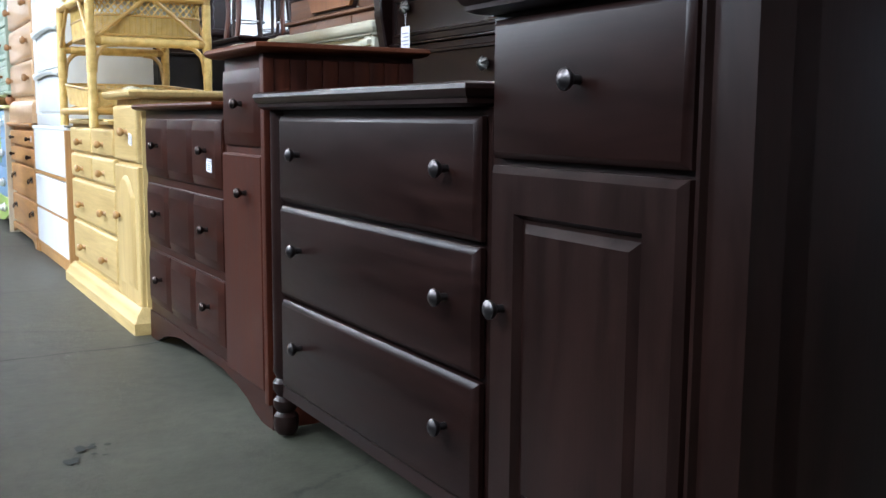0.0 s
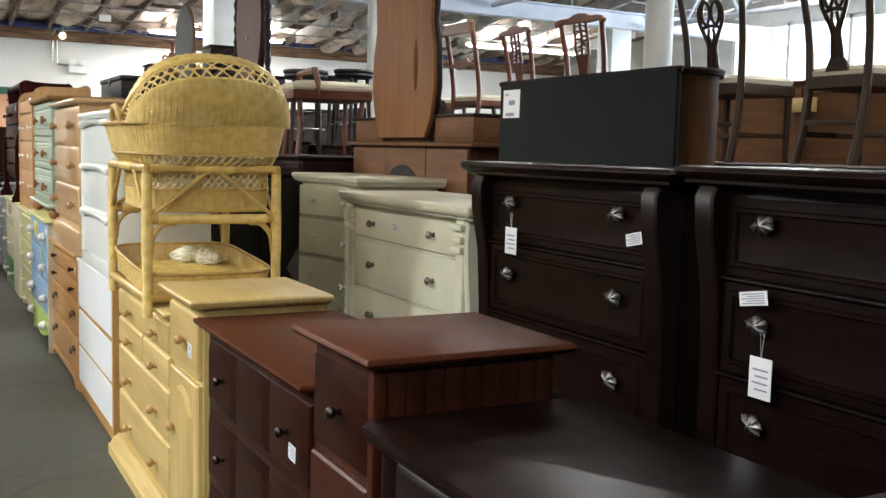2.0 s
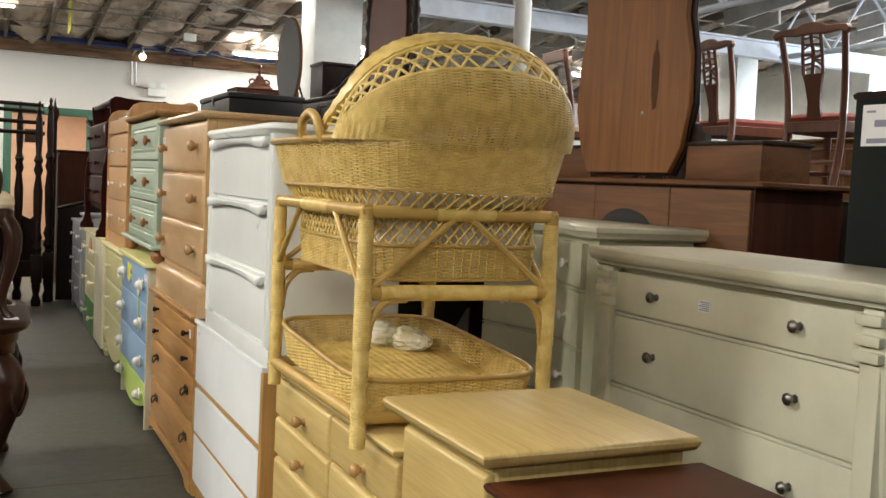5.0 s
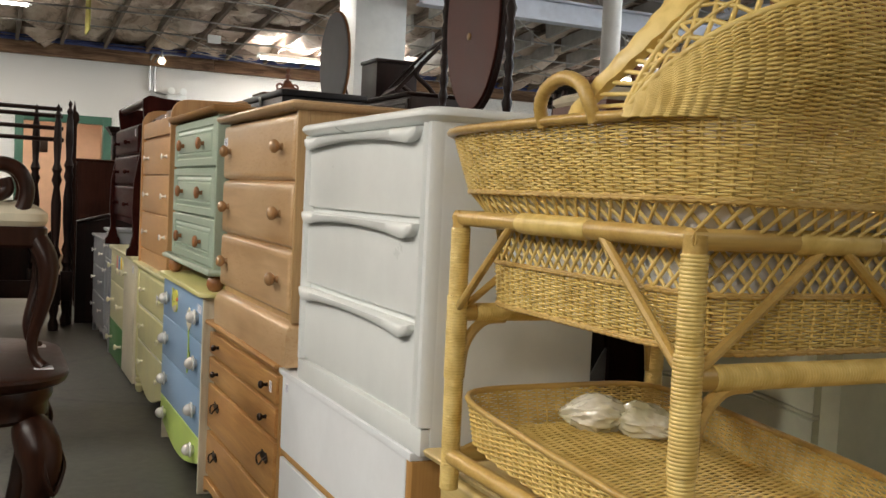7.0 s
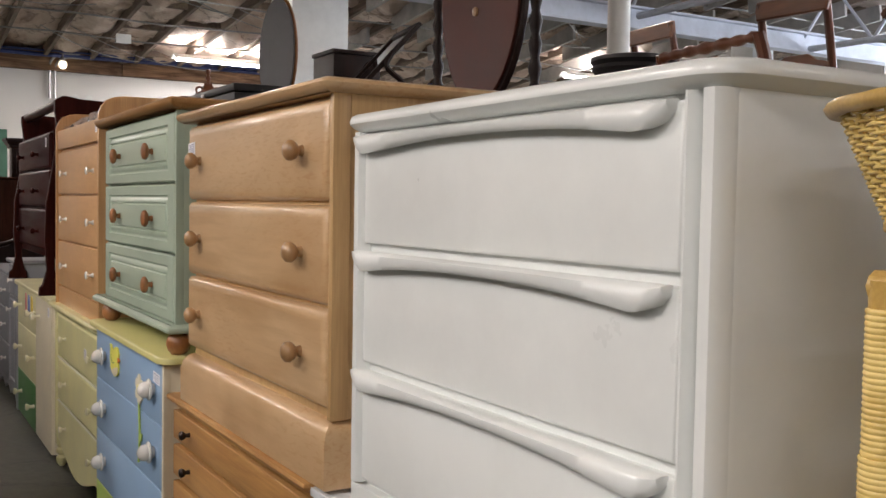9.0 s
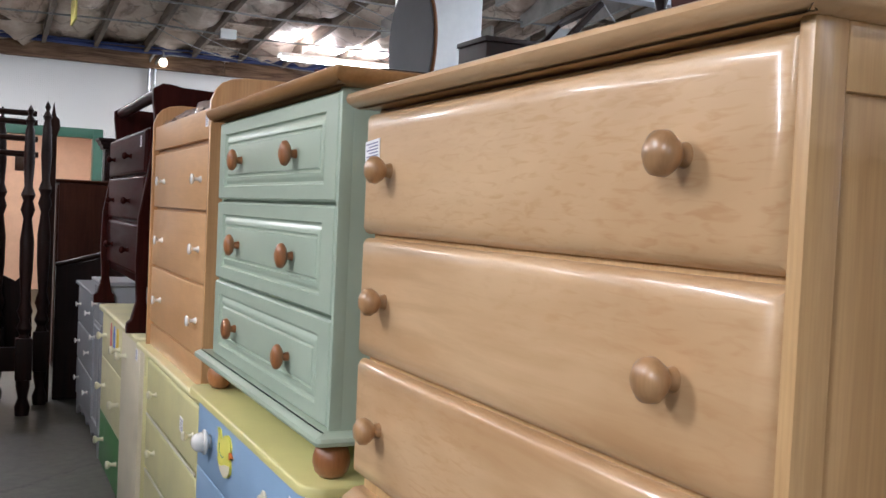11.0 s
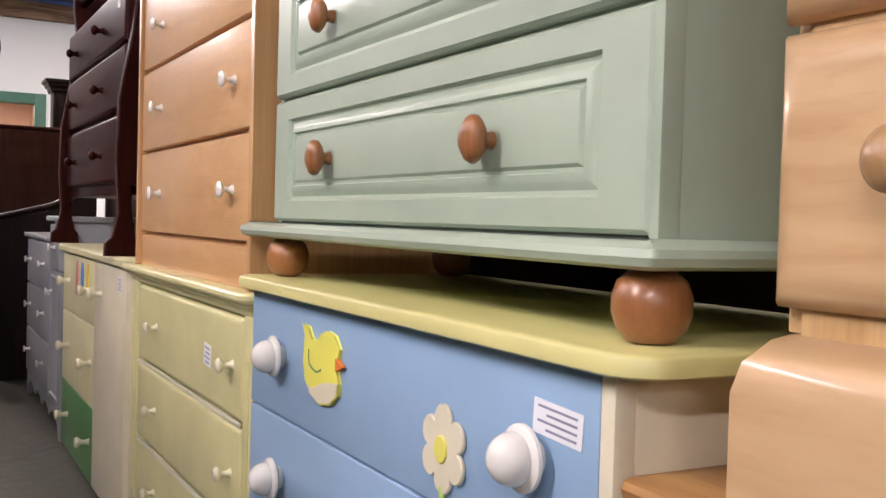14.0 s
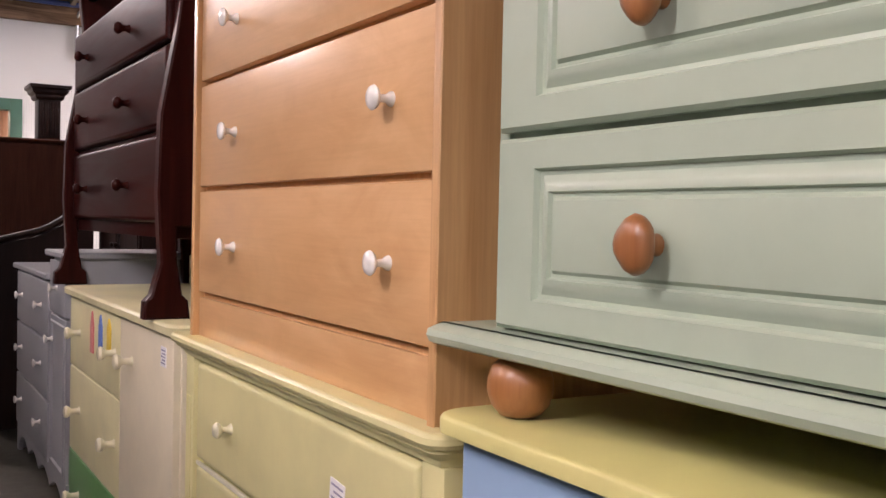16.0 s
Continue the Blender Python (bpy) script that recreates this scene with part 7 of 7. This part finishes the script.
cabinet("dark_wardrobe", "black carved wardrobe beyond the sleigh chest", 1.5, 2.2, 13.2, 14.3, 1.95, OLDDARK, 2)
# out of view: these block light from the left and darken the floor
for x0, y0, z1 in ((-1.25, 8.4, 1.7), (-1.25, 10.4, 1.8), (-1.3, 12.4, 1.9), (-1.2, -2.2, 0.98), (-1.2, -0.2, 1.0), (-1.2, 1.8, 1.02), (-1.2, 3.8, 1.0)):
    cabinet("dark_sideboard", "unseen dark sideboard across the aisle that shades the floor", x0, x0 + 0.6, y0, y0 + 1.9, z1, OLDDARK, 3)
sw = Thing("light_switch", "small dark switch plate on the pink office wall", "switch", 0.55, 22.6, 1.5)
sw.part("plate", box(0.75, 0.95, 22.58, 22.6, 1.85, 2.1, b=0.003), OLDDARK)
dr = Thing("office_door", "narrow green-framed door ajar in the office wall", "door", 1.85, 21.3, 0)
dr.part("door_frame", box(1.83, 1.85, 21.0, 21.12, 0, 2.1, b=0.003), GREENFRAME)
dr.part("door_frame", box(1.83, 1.85, 21.9, 22.02, 0, 2.1, b=0.003), GREENFRAME)
dr.part("door_leaf", box(1.835, 1.85, 21.12, 21.9, 0, 2.05, b=0.002), PINKWALL)

# ---- the wicker bassinet on the pine dresser ----


def wicker_material():
    m, nt, b = mat("golden_wicker", 0.42, 0, 0.15)
    n = node(nt, "ShaderNodeTexNoise", Scale=28, Detail=4)
    f = node(nt, "ShaderNodeTexNoise", Scale=5, Detail=3)
    for k in (n, f):
        nt.links.new(coords(nt, (1, 1, 1)), k.inputs["Vector"])
    a = ramp(nt, n.outputs[0], [(0.3, (0.60, 0.41, 0.105)), (0.6, (0.80, 0.60, 0.205))])
    g = ramp(nt, f.outputs[0], [(0.35, (0.94, 0.93, 0.9)), (0.65, (1, 1, 1))])
    nt.links.new(mixc(nt, 1.0, a, g, "MULTIPLY"), b.inputs["Base Color"])
    bump(nt, b, n.outputs[0], 0.15, 0.001)
    return m


WICKER = wicker_material()
RATTAN = wood("wrapped_rattan", (0.50, 0.31, 0.075), (0.66, 0.45, 0.14), 0.35, "x", 0.25)


class Rods:
    """Many thin rods gathered into one mesh."""

    def __init__(self):
        self.v, self.f = [], []

    def rod(self, pts, nrm, r, closed=False, sides=5, flat=1.0):
        n = len(pts)
        base = len(self.v)
        for i in range(n):
            a = pts[i - 1] if (closed or i) else pts[0]
            c = pts[(i + 1) % n] if (closed or i < n - 1) else pts[-1]
            t = (c - a).normalized()
            u = nrm[i]
            w = t.cross(u).normalized()
            for k in range(sides):
                g = 2 * math.pi * k / sides
                self.v.append(tuple(pts[i] + u * (r * flat * math.cos(g)) + w * (r * math.sin(g))))
        for i in range(n if closed else n - 1):
            j = (i + 1) % n
            for k in range(sides):
                l = (k + 1) % sides
                self.f.append((base + i * sides + k, base + i * sides + l, base + j * sides + l, base + j * sides + k))

    def into(self, th, name, material, label="", kind="stuff"):
        me = bpy.data.meshes.new(name)
        me.from_pydata(self.v, [], self.f)
        me.materials.append(material)
        me.polygons.foreach_set("use_smooth", [True] * len(me.polygons))
        ob = new(name, me)
        ob.parent = th.ob
        ob.location = -th.o
        return tagged(ob, label, "", "", kind)


def supero(cx, cy, ax, ay, t, e=3.6):
    c, s = math.cos(t), math.sin(t)
    return Vector((cx + ax * math.copysign(abs(c) ** (2 / e), c), cy + ay * math.copysign(abs(s) ** (2 / e), s), 0))


def even_ring(cx, cy, ax, ay, n, e=3.6):
    """n points evenly spaced round a rounded oval, and their outward directions."""
    raw = [supero(cx, cy, ax, ay, 2 * math.pi * i / 720, e) for i in range(720)]
    acc = [0.0]
    for i in range(720):
        acc.append(acc[-1] + (raw[(i + 1) % 720] - raw[i]).length)
    out, j = [], 0
    for k in range(n):
        d = acc[-1] * k / n
        while acc[j + 1] < d:
            j += 1
        f = (d - acc[j]) / (acc[j + 1] - acc[j])
        out.append(raw[j].lerp(raw[(j + 1) % 720], f))
    nr = []
    for k in range(n):
        t = out[(k + 1) % n] - out[k - 1]
        nr.append(Vector((t.y, -t.x, 0)).normalized())
    return out, nr


def ring_between(cx, r0, r1, f, n):
    """A ring part way between two given as half width, half length, squareness and centre along y."""
    ax, ay, e, cy = [a + (c - a) * f for a, c in zip(r0, r1)]
    return even_ring(cx, cy, ax, ay, n, e)


def woven_band(rods, cx, z0, z1, r0, r1, stakes, row, r=0.0032, amp=0.0034):
    """Plain weave between heights z0 and z1 of a tapering oval."""
    n = int((z1 - z0) / row)
    for i in range(n + 1):
        f = i / n
        ps, ns = ring_between(cx, r0, r1, f, stakes * 2)
        z = z0 + (z1 - z0) * f
        pts = [Vector((p.x, p.y, z)) + q * (amp * (1 if ((k // 2) + i) % 2 else -1) if k % 2 == 0 else 0) for k, (p, q) in enumerate(zip(ps, ns))]
        rods.rod(pts, ns, r, True)
    rings = [ring_between(cx, r0, r1, f, stakes) for f in (0, 0.5, 1)]
    for k in range(stakes):
        line = [Vector((ps[k].x, ps[k].y, z0 + (z1 - z0) * f)) for f, (ps, ns) in zip((0, 0.5, 1), rings)]
        rods.rod(line, [ns[k] for ps, ns in rings], 0.003, False, 4)


def lattice_band(rods, cx, z0, z1, r0, r1, n):
    """Crossing canes that leave open diamonds."""
    p0, n0 = ring_between(cx, r0, r1, 0, n)
    p1, n1 = ring_between(cx, r0, r1, 1, n)
    for k in range(n):
        for d, off in ((2, 0.0015), (-2, -0.0015)):
            a, c = p0[k], p1[(k + d) % n]
            rods.rod([Vector((a.x, a.y, z0)) + n0[k] * off, Vector((c.x, c.y, z1)) + n0[k] * off], [n0[k]] * 2, 0.0034, False, 5)


BCX, BCY = 1.10, 4.82


def bassinet():
    th = Thing("bassinet", "golden wicker bassinet with an arched hood in a rattan stand", "bassinet", BCX, BCY, 0.832)
    top, mid1, mid0, mid, low = (0.315, 0.475, 3.6, BCY), (0.283, 0.425, 4.2, 4.81), (0.238, 0.346, 6.5, 4.79), (0.236, 0.340, 7.0, 4.786), (0.231, 0.332, 7.0, 4.785)
    w = Rods()
    woven_band(w, BCX, 1.412, 1.525, mid1, top, 112, 0.0042, 0.0020, 0.0036)
    lattice_band(w, BCX, 1.345, 1.412, mid0, mid1, 76)
    lattice_band(w, BCX, 1.278, 1.345, mid, mid0, 76)
    woven_band(w, BCX, 1.195, 1.278, low, mid, 92, 0.0042, 0.0020, 0.0036)
    w.into(th, "basket_weave", WICKER, "woven golden cane basket sides with an open lattice band")
    ps, ns = even_ring(BCX, BCY, top[0] + 0.006, top[1] + 0.006, 90)
    rim = Rods()
    arc = [k for k in range(90) if ps[k].y > 4.53]
    arc.sort(key=lambda k: (k - 67) % 90)
    rim.rod([Vector((ps[k].x, ps[k].y, 1.528 + 0.0012 * (j % 2))) for j, k in enumerate(arc)], [ns[k] for k in arc], 0.0085, False, 8, 1.35)
    rim.into(th, "basket_rim", RATTAN, "", "")
    for zz, sz in ((1.412, mid1), (1.345, mid0), (1.278, mid), (1.195, low)):
        pp, nn = even_ring(BCX, sz[3], sz[0] + 0.003, sz[1] + 0.003, 220, sz[2])
        band = Rods()
        for ph in (0, 1):
            band.rod([Vector((p.x, p.y, zz + 0.0022 * (1 if (k // 2 + ph) % 2 else -1))) for k, p in enumerate(pp)], nn, 0.0034, True, 6)
        band.into(th, "basket_band", RATTAN, "", "")
    pp, _ = even_ring(BCX, low[3], low[0], low[1], 60, low[2])
    th.part("basket_floor", board([(p.x, p.y) for p in pp], "z", 1.19, 1.2), WICKER)
    # clear plastic over white bedding inside
    lin, nt, b = mat("white_liner", 0.12)
    b.inputs["Base Color"].default_value = (0.84, 0.83, 0.82, 1)
    loops = []
    for f in [i / 20 for i in range(21)]:
        g = f / 0.69
        ax, ay, e, cy = [a + (c - a) * g if g < 1 else c + (d - c) * (f - 0.69) / 0.31 for a, c, d in zip(low, mid0, mid1)]
        pp, nn = even_ring(BCX, cy, ax - 0.018, ay - 0.018, 240, e)
        loops.append([(p.x + q.x * 0.010 * noise.noise((p.x * 38, p.y * 38, f * 9)), p.y + q.y * 0.010 * noise.noise((p.x * 38, p.y * 38, f * 9)), 1.205 + 0.2 * f) for p, q in zip(pp, nn)])
    th.part("liner", loft(bmesh.new(), loops, True, False), lin, None, "crinkled white plastic liner inside the basket")
    # hood: arcs fanned about a line across the basket
    Y0, Z0, A0, A1 = 4.56, 1.525, radians(113), radians(180)

    def hood(alpha, th_):
        f = (alpha - A0) / (A1 - A0)
        R = 0.278 - 0.062 * f + 0.037 * math.sin(math.pi * f)
        ax = 0.315 - 0.008 * (1 - f)
        e = 0.82
        c, s = math.cos(th_), math.sin(th_)
        c, s = math.copysign(abs(c) ** e, c), abs(s) ** e
        return Vector((BCX + ax * c, Y0 + R * s * math.cos(alpha), Z0 + R * s * math.sin(alpha)))

    def hood_n(alpha, th_):
        d = 0.01
        a = hood(alpha + d, th_) - hood(alpha - d, th_)
        b_ = hood(alpha, min(th_ + d, math.pi)) - hood(alpha, max(th_ - d, 0))
        v = a.cross(b_)
        if v.length < 1e-9:
            v = hood(alpha, th_) - Vector((BCX, Y0, Z0))
        v.normalize()
        return v if v.dot(hood(alpha, th_) - Vector((BCX, Y0, Z0 - 0.1))) > 0 else -v

    sweep = lambda t: 0.15 * max(0, 1 - math.sin(t) * 1.9) ** 1.8
    h = Rods()
    AB = A0 + radians(31)
    SK = 36
    for i in range(48):
        al = AB + (A1 - AB) * i / 47
        pts, nn = [], []
        for k in range(SK * 2 + 1):
            t = math.pi * (0.015 + 0.97 * k / (SK * 2))
            q = hood_n(al, t)
            pts.append(hood(al, t) + q * (0.0040 * (1 if ((k // 2) + i) % 2 else -1) if k % 2 == 0 else 0))
            nn.append(q)
        h.rod(pts, nn, 0.0023)
    for k in range(SK + 1):
        t = math.pi * (0.015 + 0.97 * k / SK)
        al = [AB + (A1 - AB) * j / 9 for j in range(10)]
        h.rod([hood(a_, t) for a_ in al], [hood_n(a_, t) for a_ in al], 0.003, False, 4)
    AL = A0 + radians(10)
    NL = 22
    for k in range(NL + 1):
        for d in (-1.6, 1.6):
            t0 = math.pi * (0.02 + 0.96 * k / NL)
            t1 = min(max(t0 + d * math.pi * 0.96 / NL, 0.06), math.pi - 0.06)
            al = [AL + (AB - AL) * j / 3 for j in range(4)]
            ts = [t0 + (t1 - t0) * j / 3 for j in range(4)]
            h.rod([hood(a_, t_) for a_, t_ in zip(al, ts)], [hood_n(a_, t_) for a_, t_ in zip(al, ts)], 0.0042, False, 4, 0.5)
    for al in (AB - radians(0.8), AL + radians(0.4), (AL + AB) / 2):
        ts = [math.pi * (0.01 + 0.98 * j / 60) for j in range(61)]
        h.rod([hood(al, t) for t in ts], [hood_n(al, t) for t in ts], 0.0055 if al != (AL + AB) / 2 else 0.0032, False, 6)
    # canes that carry the lattice out to the rim where it sweeps forward
    for j in range(9):
        for s in (0, 1):
            t = 0.05 + 0.055 * j
            t = math.pi - t if s else t
            a_, q = hood(A0 + radians(9), t) + Vector((0, sweep(t) * 0.8, 0)), hood_n(AL, t)
            c_ = hood(AL + radians(12), t)
            h.rod([a_, c_], [q, q], 0.0036, False, 5)
    # broad braided rim of the hood's opening, sweeping down into the basket's edge
    h.into(th, "hood_weave", WICKER, "woven golden cane hood with an open lattice near its rim")
    ts = [math.pi * j / 60 for j in range(61)]
    loops = []
    for j, t in enumerate(ts):
        p0, p1 = hood(A0 - radians(9), t), hood(A0 + radians(10), t)
        q = hood_n(A0 + radians(2), t)
        bump_ = 0.003 * (j % 2)
        sw = sweep(t)
        e0 = p0 + Vector((0, sw, 0.004))
        p1 = p1 + Vector((0, sw * 0.8, 0.0))
        loops.append([e0 - q * 0.006, e0 + q * (0.007 + bump_), (e0 + p1) / 2 + q * (0.012 + bump_), p1 + q * (0.007 + bump_), p1 - q * 0.006])
    th.part("hood_rim", loft(bmesh.new(), loops), WICKER, None, "broad braided cane rim", 60)
    # side handles
    for s in (-1, 1):
        x = BCX + s * 0.318
        th.part("handle", tube(curve([(x, 4.760, 1.52), (x + 0.012 * s, 4.755, 1.552), (x + 0.014 * s, 4.735, 1.578), (x + 0.014 * s, 4.685, 1.592), (x + 0.014 * s, 4.635, 1.578), (x + 0.012 * s, 4.615, 1.552), (x, 4.610, 1.52)], 8), [0.0108 + 0.0012 * (k % 2) for k in range(49)], 10), RATTAN, None, "bent rattan carrying handle")
    return th


bs = bassinet()


def wrapped(p0, p1, r, bm=None, pitch=0.0056):
    """A pole bound with cane: a ribbed rod."""
    p0, p1 = Vector(p0), Vector(p1)
    n = max(4, int((p1 - p0).length / pitch) * 3)
    return tube([p0.lerp(p1, i / n) for i in range(n + 1)], [r + 0.0011 * (0, 1, 1)[i % 3] for i in range(n + 1)], 12, bm)


def bassinet_stand():
    th = Thing("bassinet_stand", "golden rattan stand with a woven shelf tray under the bassinet", "stand", BCX, BCY, 0.80)
    XL, XR, YN, YF = 0.838, 1.34, 4.435, 5.165
    rail, mid, shelf = 1.358, 1.165, 0.90
    for x, y, zf in ((XL, YN, 0.795), (XL, YF, 0.80), (XR, YN, 0.833), (XR, YF, 0.833)):
        leg = th.part("leg", tube([(x, y, zf), (x, y, rail + 0.006)], 0.0175, 12), RATTAN)
        for z0, z1, rb in ((zf + 0.0, 1.03, 0.0188), (1.03, 1.20, 0.0208), (1.20, rail - 0.02, 0.0188)):
            th.part("cane_binding", wrapped((x, y, z0), (x, y, z1), rb), WICKER, leg)
    e = 0.012
    for a, c in (((XL - e, YN, rail), (XR + e, YN, rail)), ((XL - e, YF, rail), (XR + e, YF, rail)), ((XL, YN - e, rail), (XL, YF + e, rail)), ((XR, YN - e, rail), (XR, YF + e, rail))):
        rl = th.part("top_rail", tube([a, c], 0.016, 10), RATTAN)
        m0, m1 = Vector(a).lerp(Vector(c), 0.36), Vector(a).lerp(Vector(c), 0.66)
        th.part("cane_binding", tube([m0, m0.lerp(m1, 0.04), m0.lerp(m1, 0.96), m1], [0.016, 0.0192, 0.0192, 0.016], 12), WICKER, rl)
    for a, c in (((XL, YN, mid), (XR, YN, mid)), ((XL, YF, mid), (XR, YF, mid))):
        th.part("middle_rail", tube([a, c], 0.018, 10), RATTAN)
        th.part("middle_rail_binding", wrapped(Vector(a).lerp(Vector(c), 0.08), Vector(a).lerp(Vector(c), 0.92), 0.0185), WICKER)
    for y in (YN, YF):
        for s, x in ((1, XL), (-1, XR)):
            th.part("diagonal_brace", tube([(x + 0.012 * s, y - 0.004, 1.175), (x + 0.235 * s, y - 0.004, rail - 0.006)], 0.0082, 8), RATTAN)
            th.part("curved_brace", tube(curve([(x + 0.012 * s, y, 1.03), (x + 0.022 * s, y, 1.10), (x + 0.06 * s, y, 1.145), (x + 0.11 * s, y, 1.152)], 5), 0.011, 8), RATTAN)
            th.part("foot_brace", tube(curve([(x + 0.012 * s, y, 0.85), (x + 0.03 * s, y, 0.875), (x + 0.08 * s, y, 0.893)], 5), 0.01, 8), RATTAN)
    for x in (XL, XR):
        for s, y in ((1, YN), (-1, YF)):
            th.part("diagonal_brace", tube([(x - 0.004, y + 0.012 * s, 1.175), (x - 0.004, y + 0.22 * s, rail - 0.006)], 0.0082, 8), RATTAN)
        th.part("lower_rail", tube([(x, YN, 0.868), (x, YF, 0.868)], 0.017, 10), RATTAN)
    for y in (YN, YF):
        th.part("lower_rail", tube([(XL, y, 0.868), (XR, y, 0.868)], 0.017, 10), RATTAN)
    w = Rods()
    cx, cy = (XL + XR) / 2, (YN + YF) / 2
    woven_band(w, cx, 0.868, 0.95, (0.246, 0.360, 6, cy), (0.256, 0.374, 6, cy), 96, 0.0044, 0.0021, 0.0036)
    for i in range(104):
        y = cy - 0.35 + 0.70 * i / 103
        hw = 0.242 * (1 - abs((y - cy) / 0.365) ** 8) ** 0.3
        pts = [Vector((cx - hw + 2 * hw * k / 40, y, 0.88 + 0.0022 * (1 if (k // 2 + i) % 2 else -1) * (k % 2 == 0))) for k in range(41)]
        w.rod(pts, [Vector((0, 0, 1))] * 41, 0.0035, False, 5, 0.6)
    # the tray sits a little higher at its far end
    lift = lambda v: (v[0], v[1], v[2] + 0.045 * (v[1] - YN) / (YF - YN))
    w.v = [lift(v) for v in w.v]
    w.into(th, "tray_weave", WICKER, "woven cane shelf tray")
    ps, ns = even_ring(cx, cy, 0.259, 0.377, 80, 6)
    rim = Rods()
    rim.rod([Vector((p.x, p.y, 0.955)) for p in ps], ns, 0.0068, True, 8)
    rim.v = [lift(v) for v in rim.v]
    rim.into(th, "tray_rim", RATTAN, "", "")


bassinet_stand()
bag, nt, b = mat("clear_bag_over_cream", 0.14)
bn = node(nt, "ShaderNodeTexNoise", Scale=14, Detail=2, Roughness=0.5)
nt.links.new(coords(nt, (1, 1, 1)), bn.inputs["Vector"])
nt.links.new(ramp(nt, bn.outputs[0], [(0.36, (0.40, 0.37, 0.22)), (0.48, (0.58, 0.54, 0.37)), (0.66, (0.70, 0.67, 0.56))]), b.inputs["Base Color"])
b.inputs["Coat Weight"].default_value = 0.8
b.inputs["Coat Roughness"].default_value = 0.06
for k, (x, y, turn, zf) in enumerate(((1.15, 5.10, -0.5, 0.921), (1.225, 5.025, -1.25, 0.917))):
    th = Thing("wheel_bag", "small plastic bag of cream castor wheels in the tray", "plastic bag", x, y, zf, "bags in the tray")
    bm = bmesh.new()
    bmesh.ops.create_icosphere(bm, subdivisions=5, radius=1.0)
    for v in bm.verts:
        d = v.co.copy()
        crease = 0.16 * abs(noise.noise(d * 2.6 + Vector((k * 5, 0, 2)))) + 0.05 * abs(noise.noise(d * 6)) + 0.008 * noise.noise(d * 16)
        lobe = 1 + 0.16 * math.cos(3.1 * d.x + k) - 0.45 * max(0, abs(d.x) - 0.72)
        q = Vector((d.x * 0.078, d.y * 0.044 * lobe, d.z * 0.036 * lobe)) * (1.1 - crease * 1.6)
        c_, s_ = math.cos(turn), math.sin(turn)
        v.co = Vector((x + q.x * c_ - q.y * s_, y + q.x * s_ + q.y * c_, zf + max(q.z + 0.032, 0.0)))
    th.part("bag", bm, bag, None, "", 40)
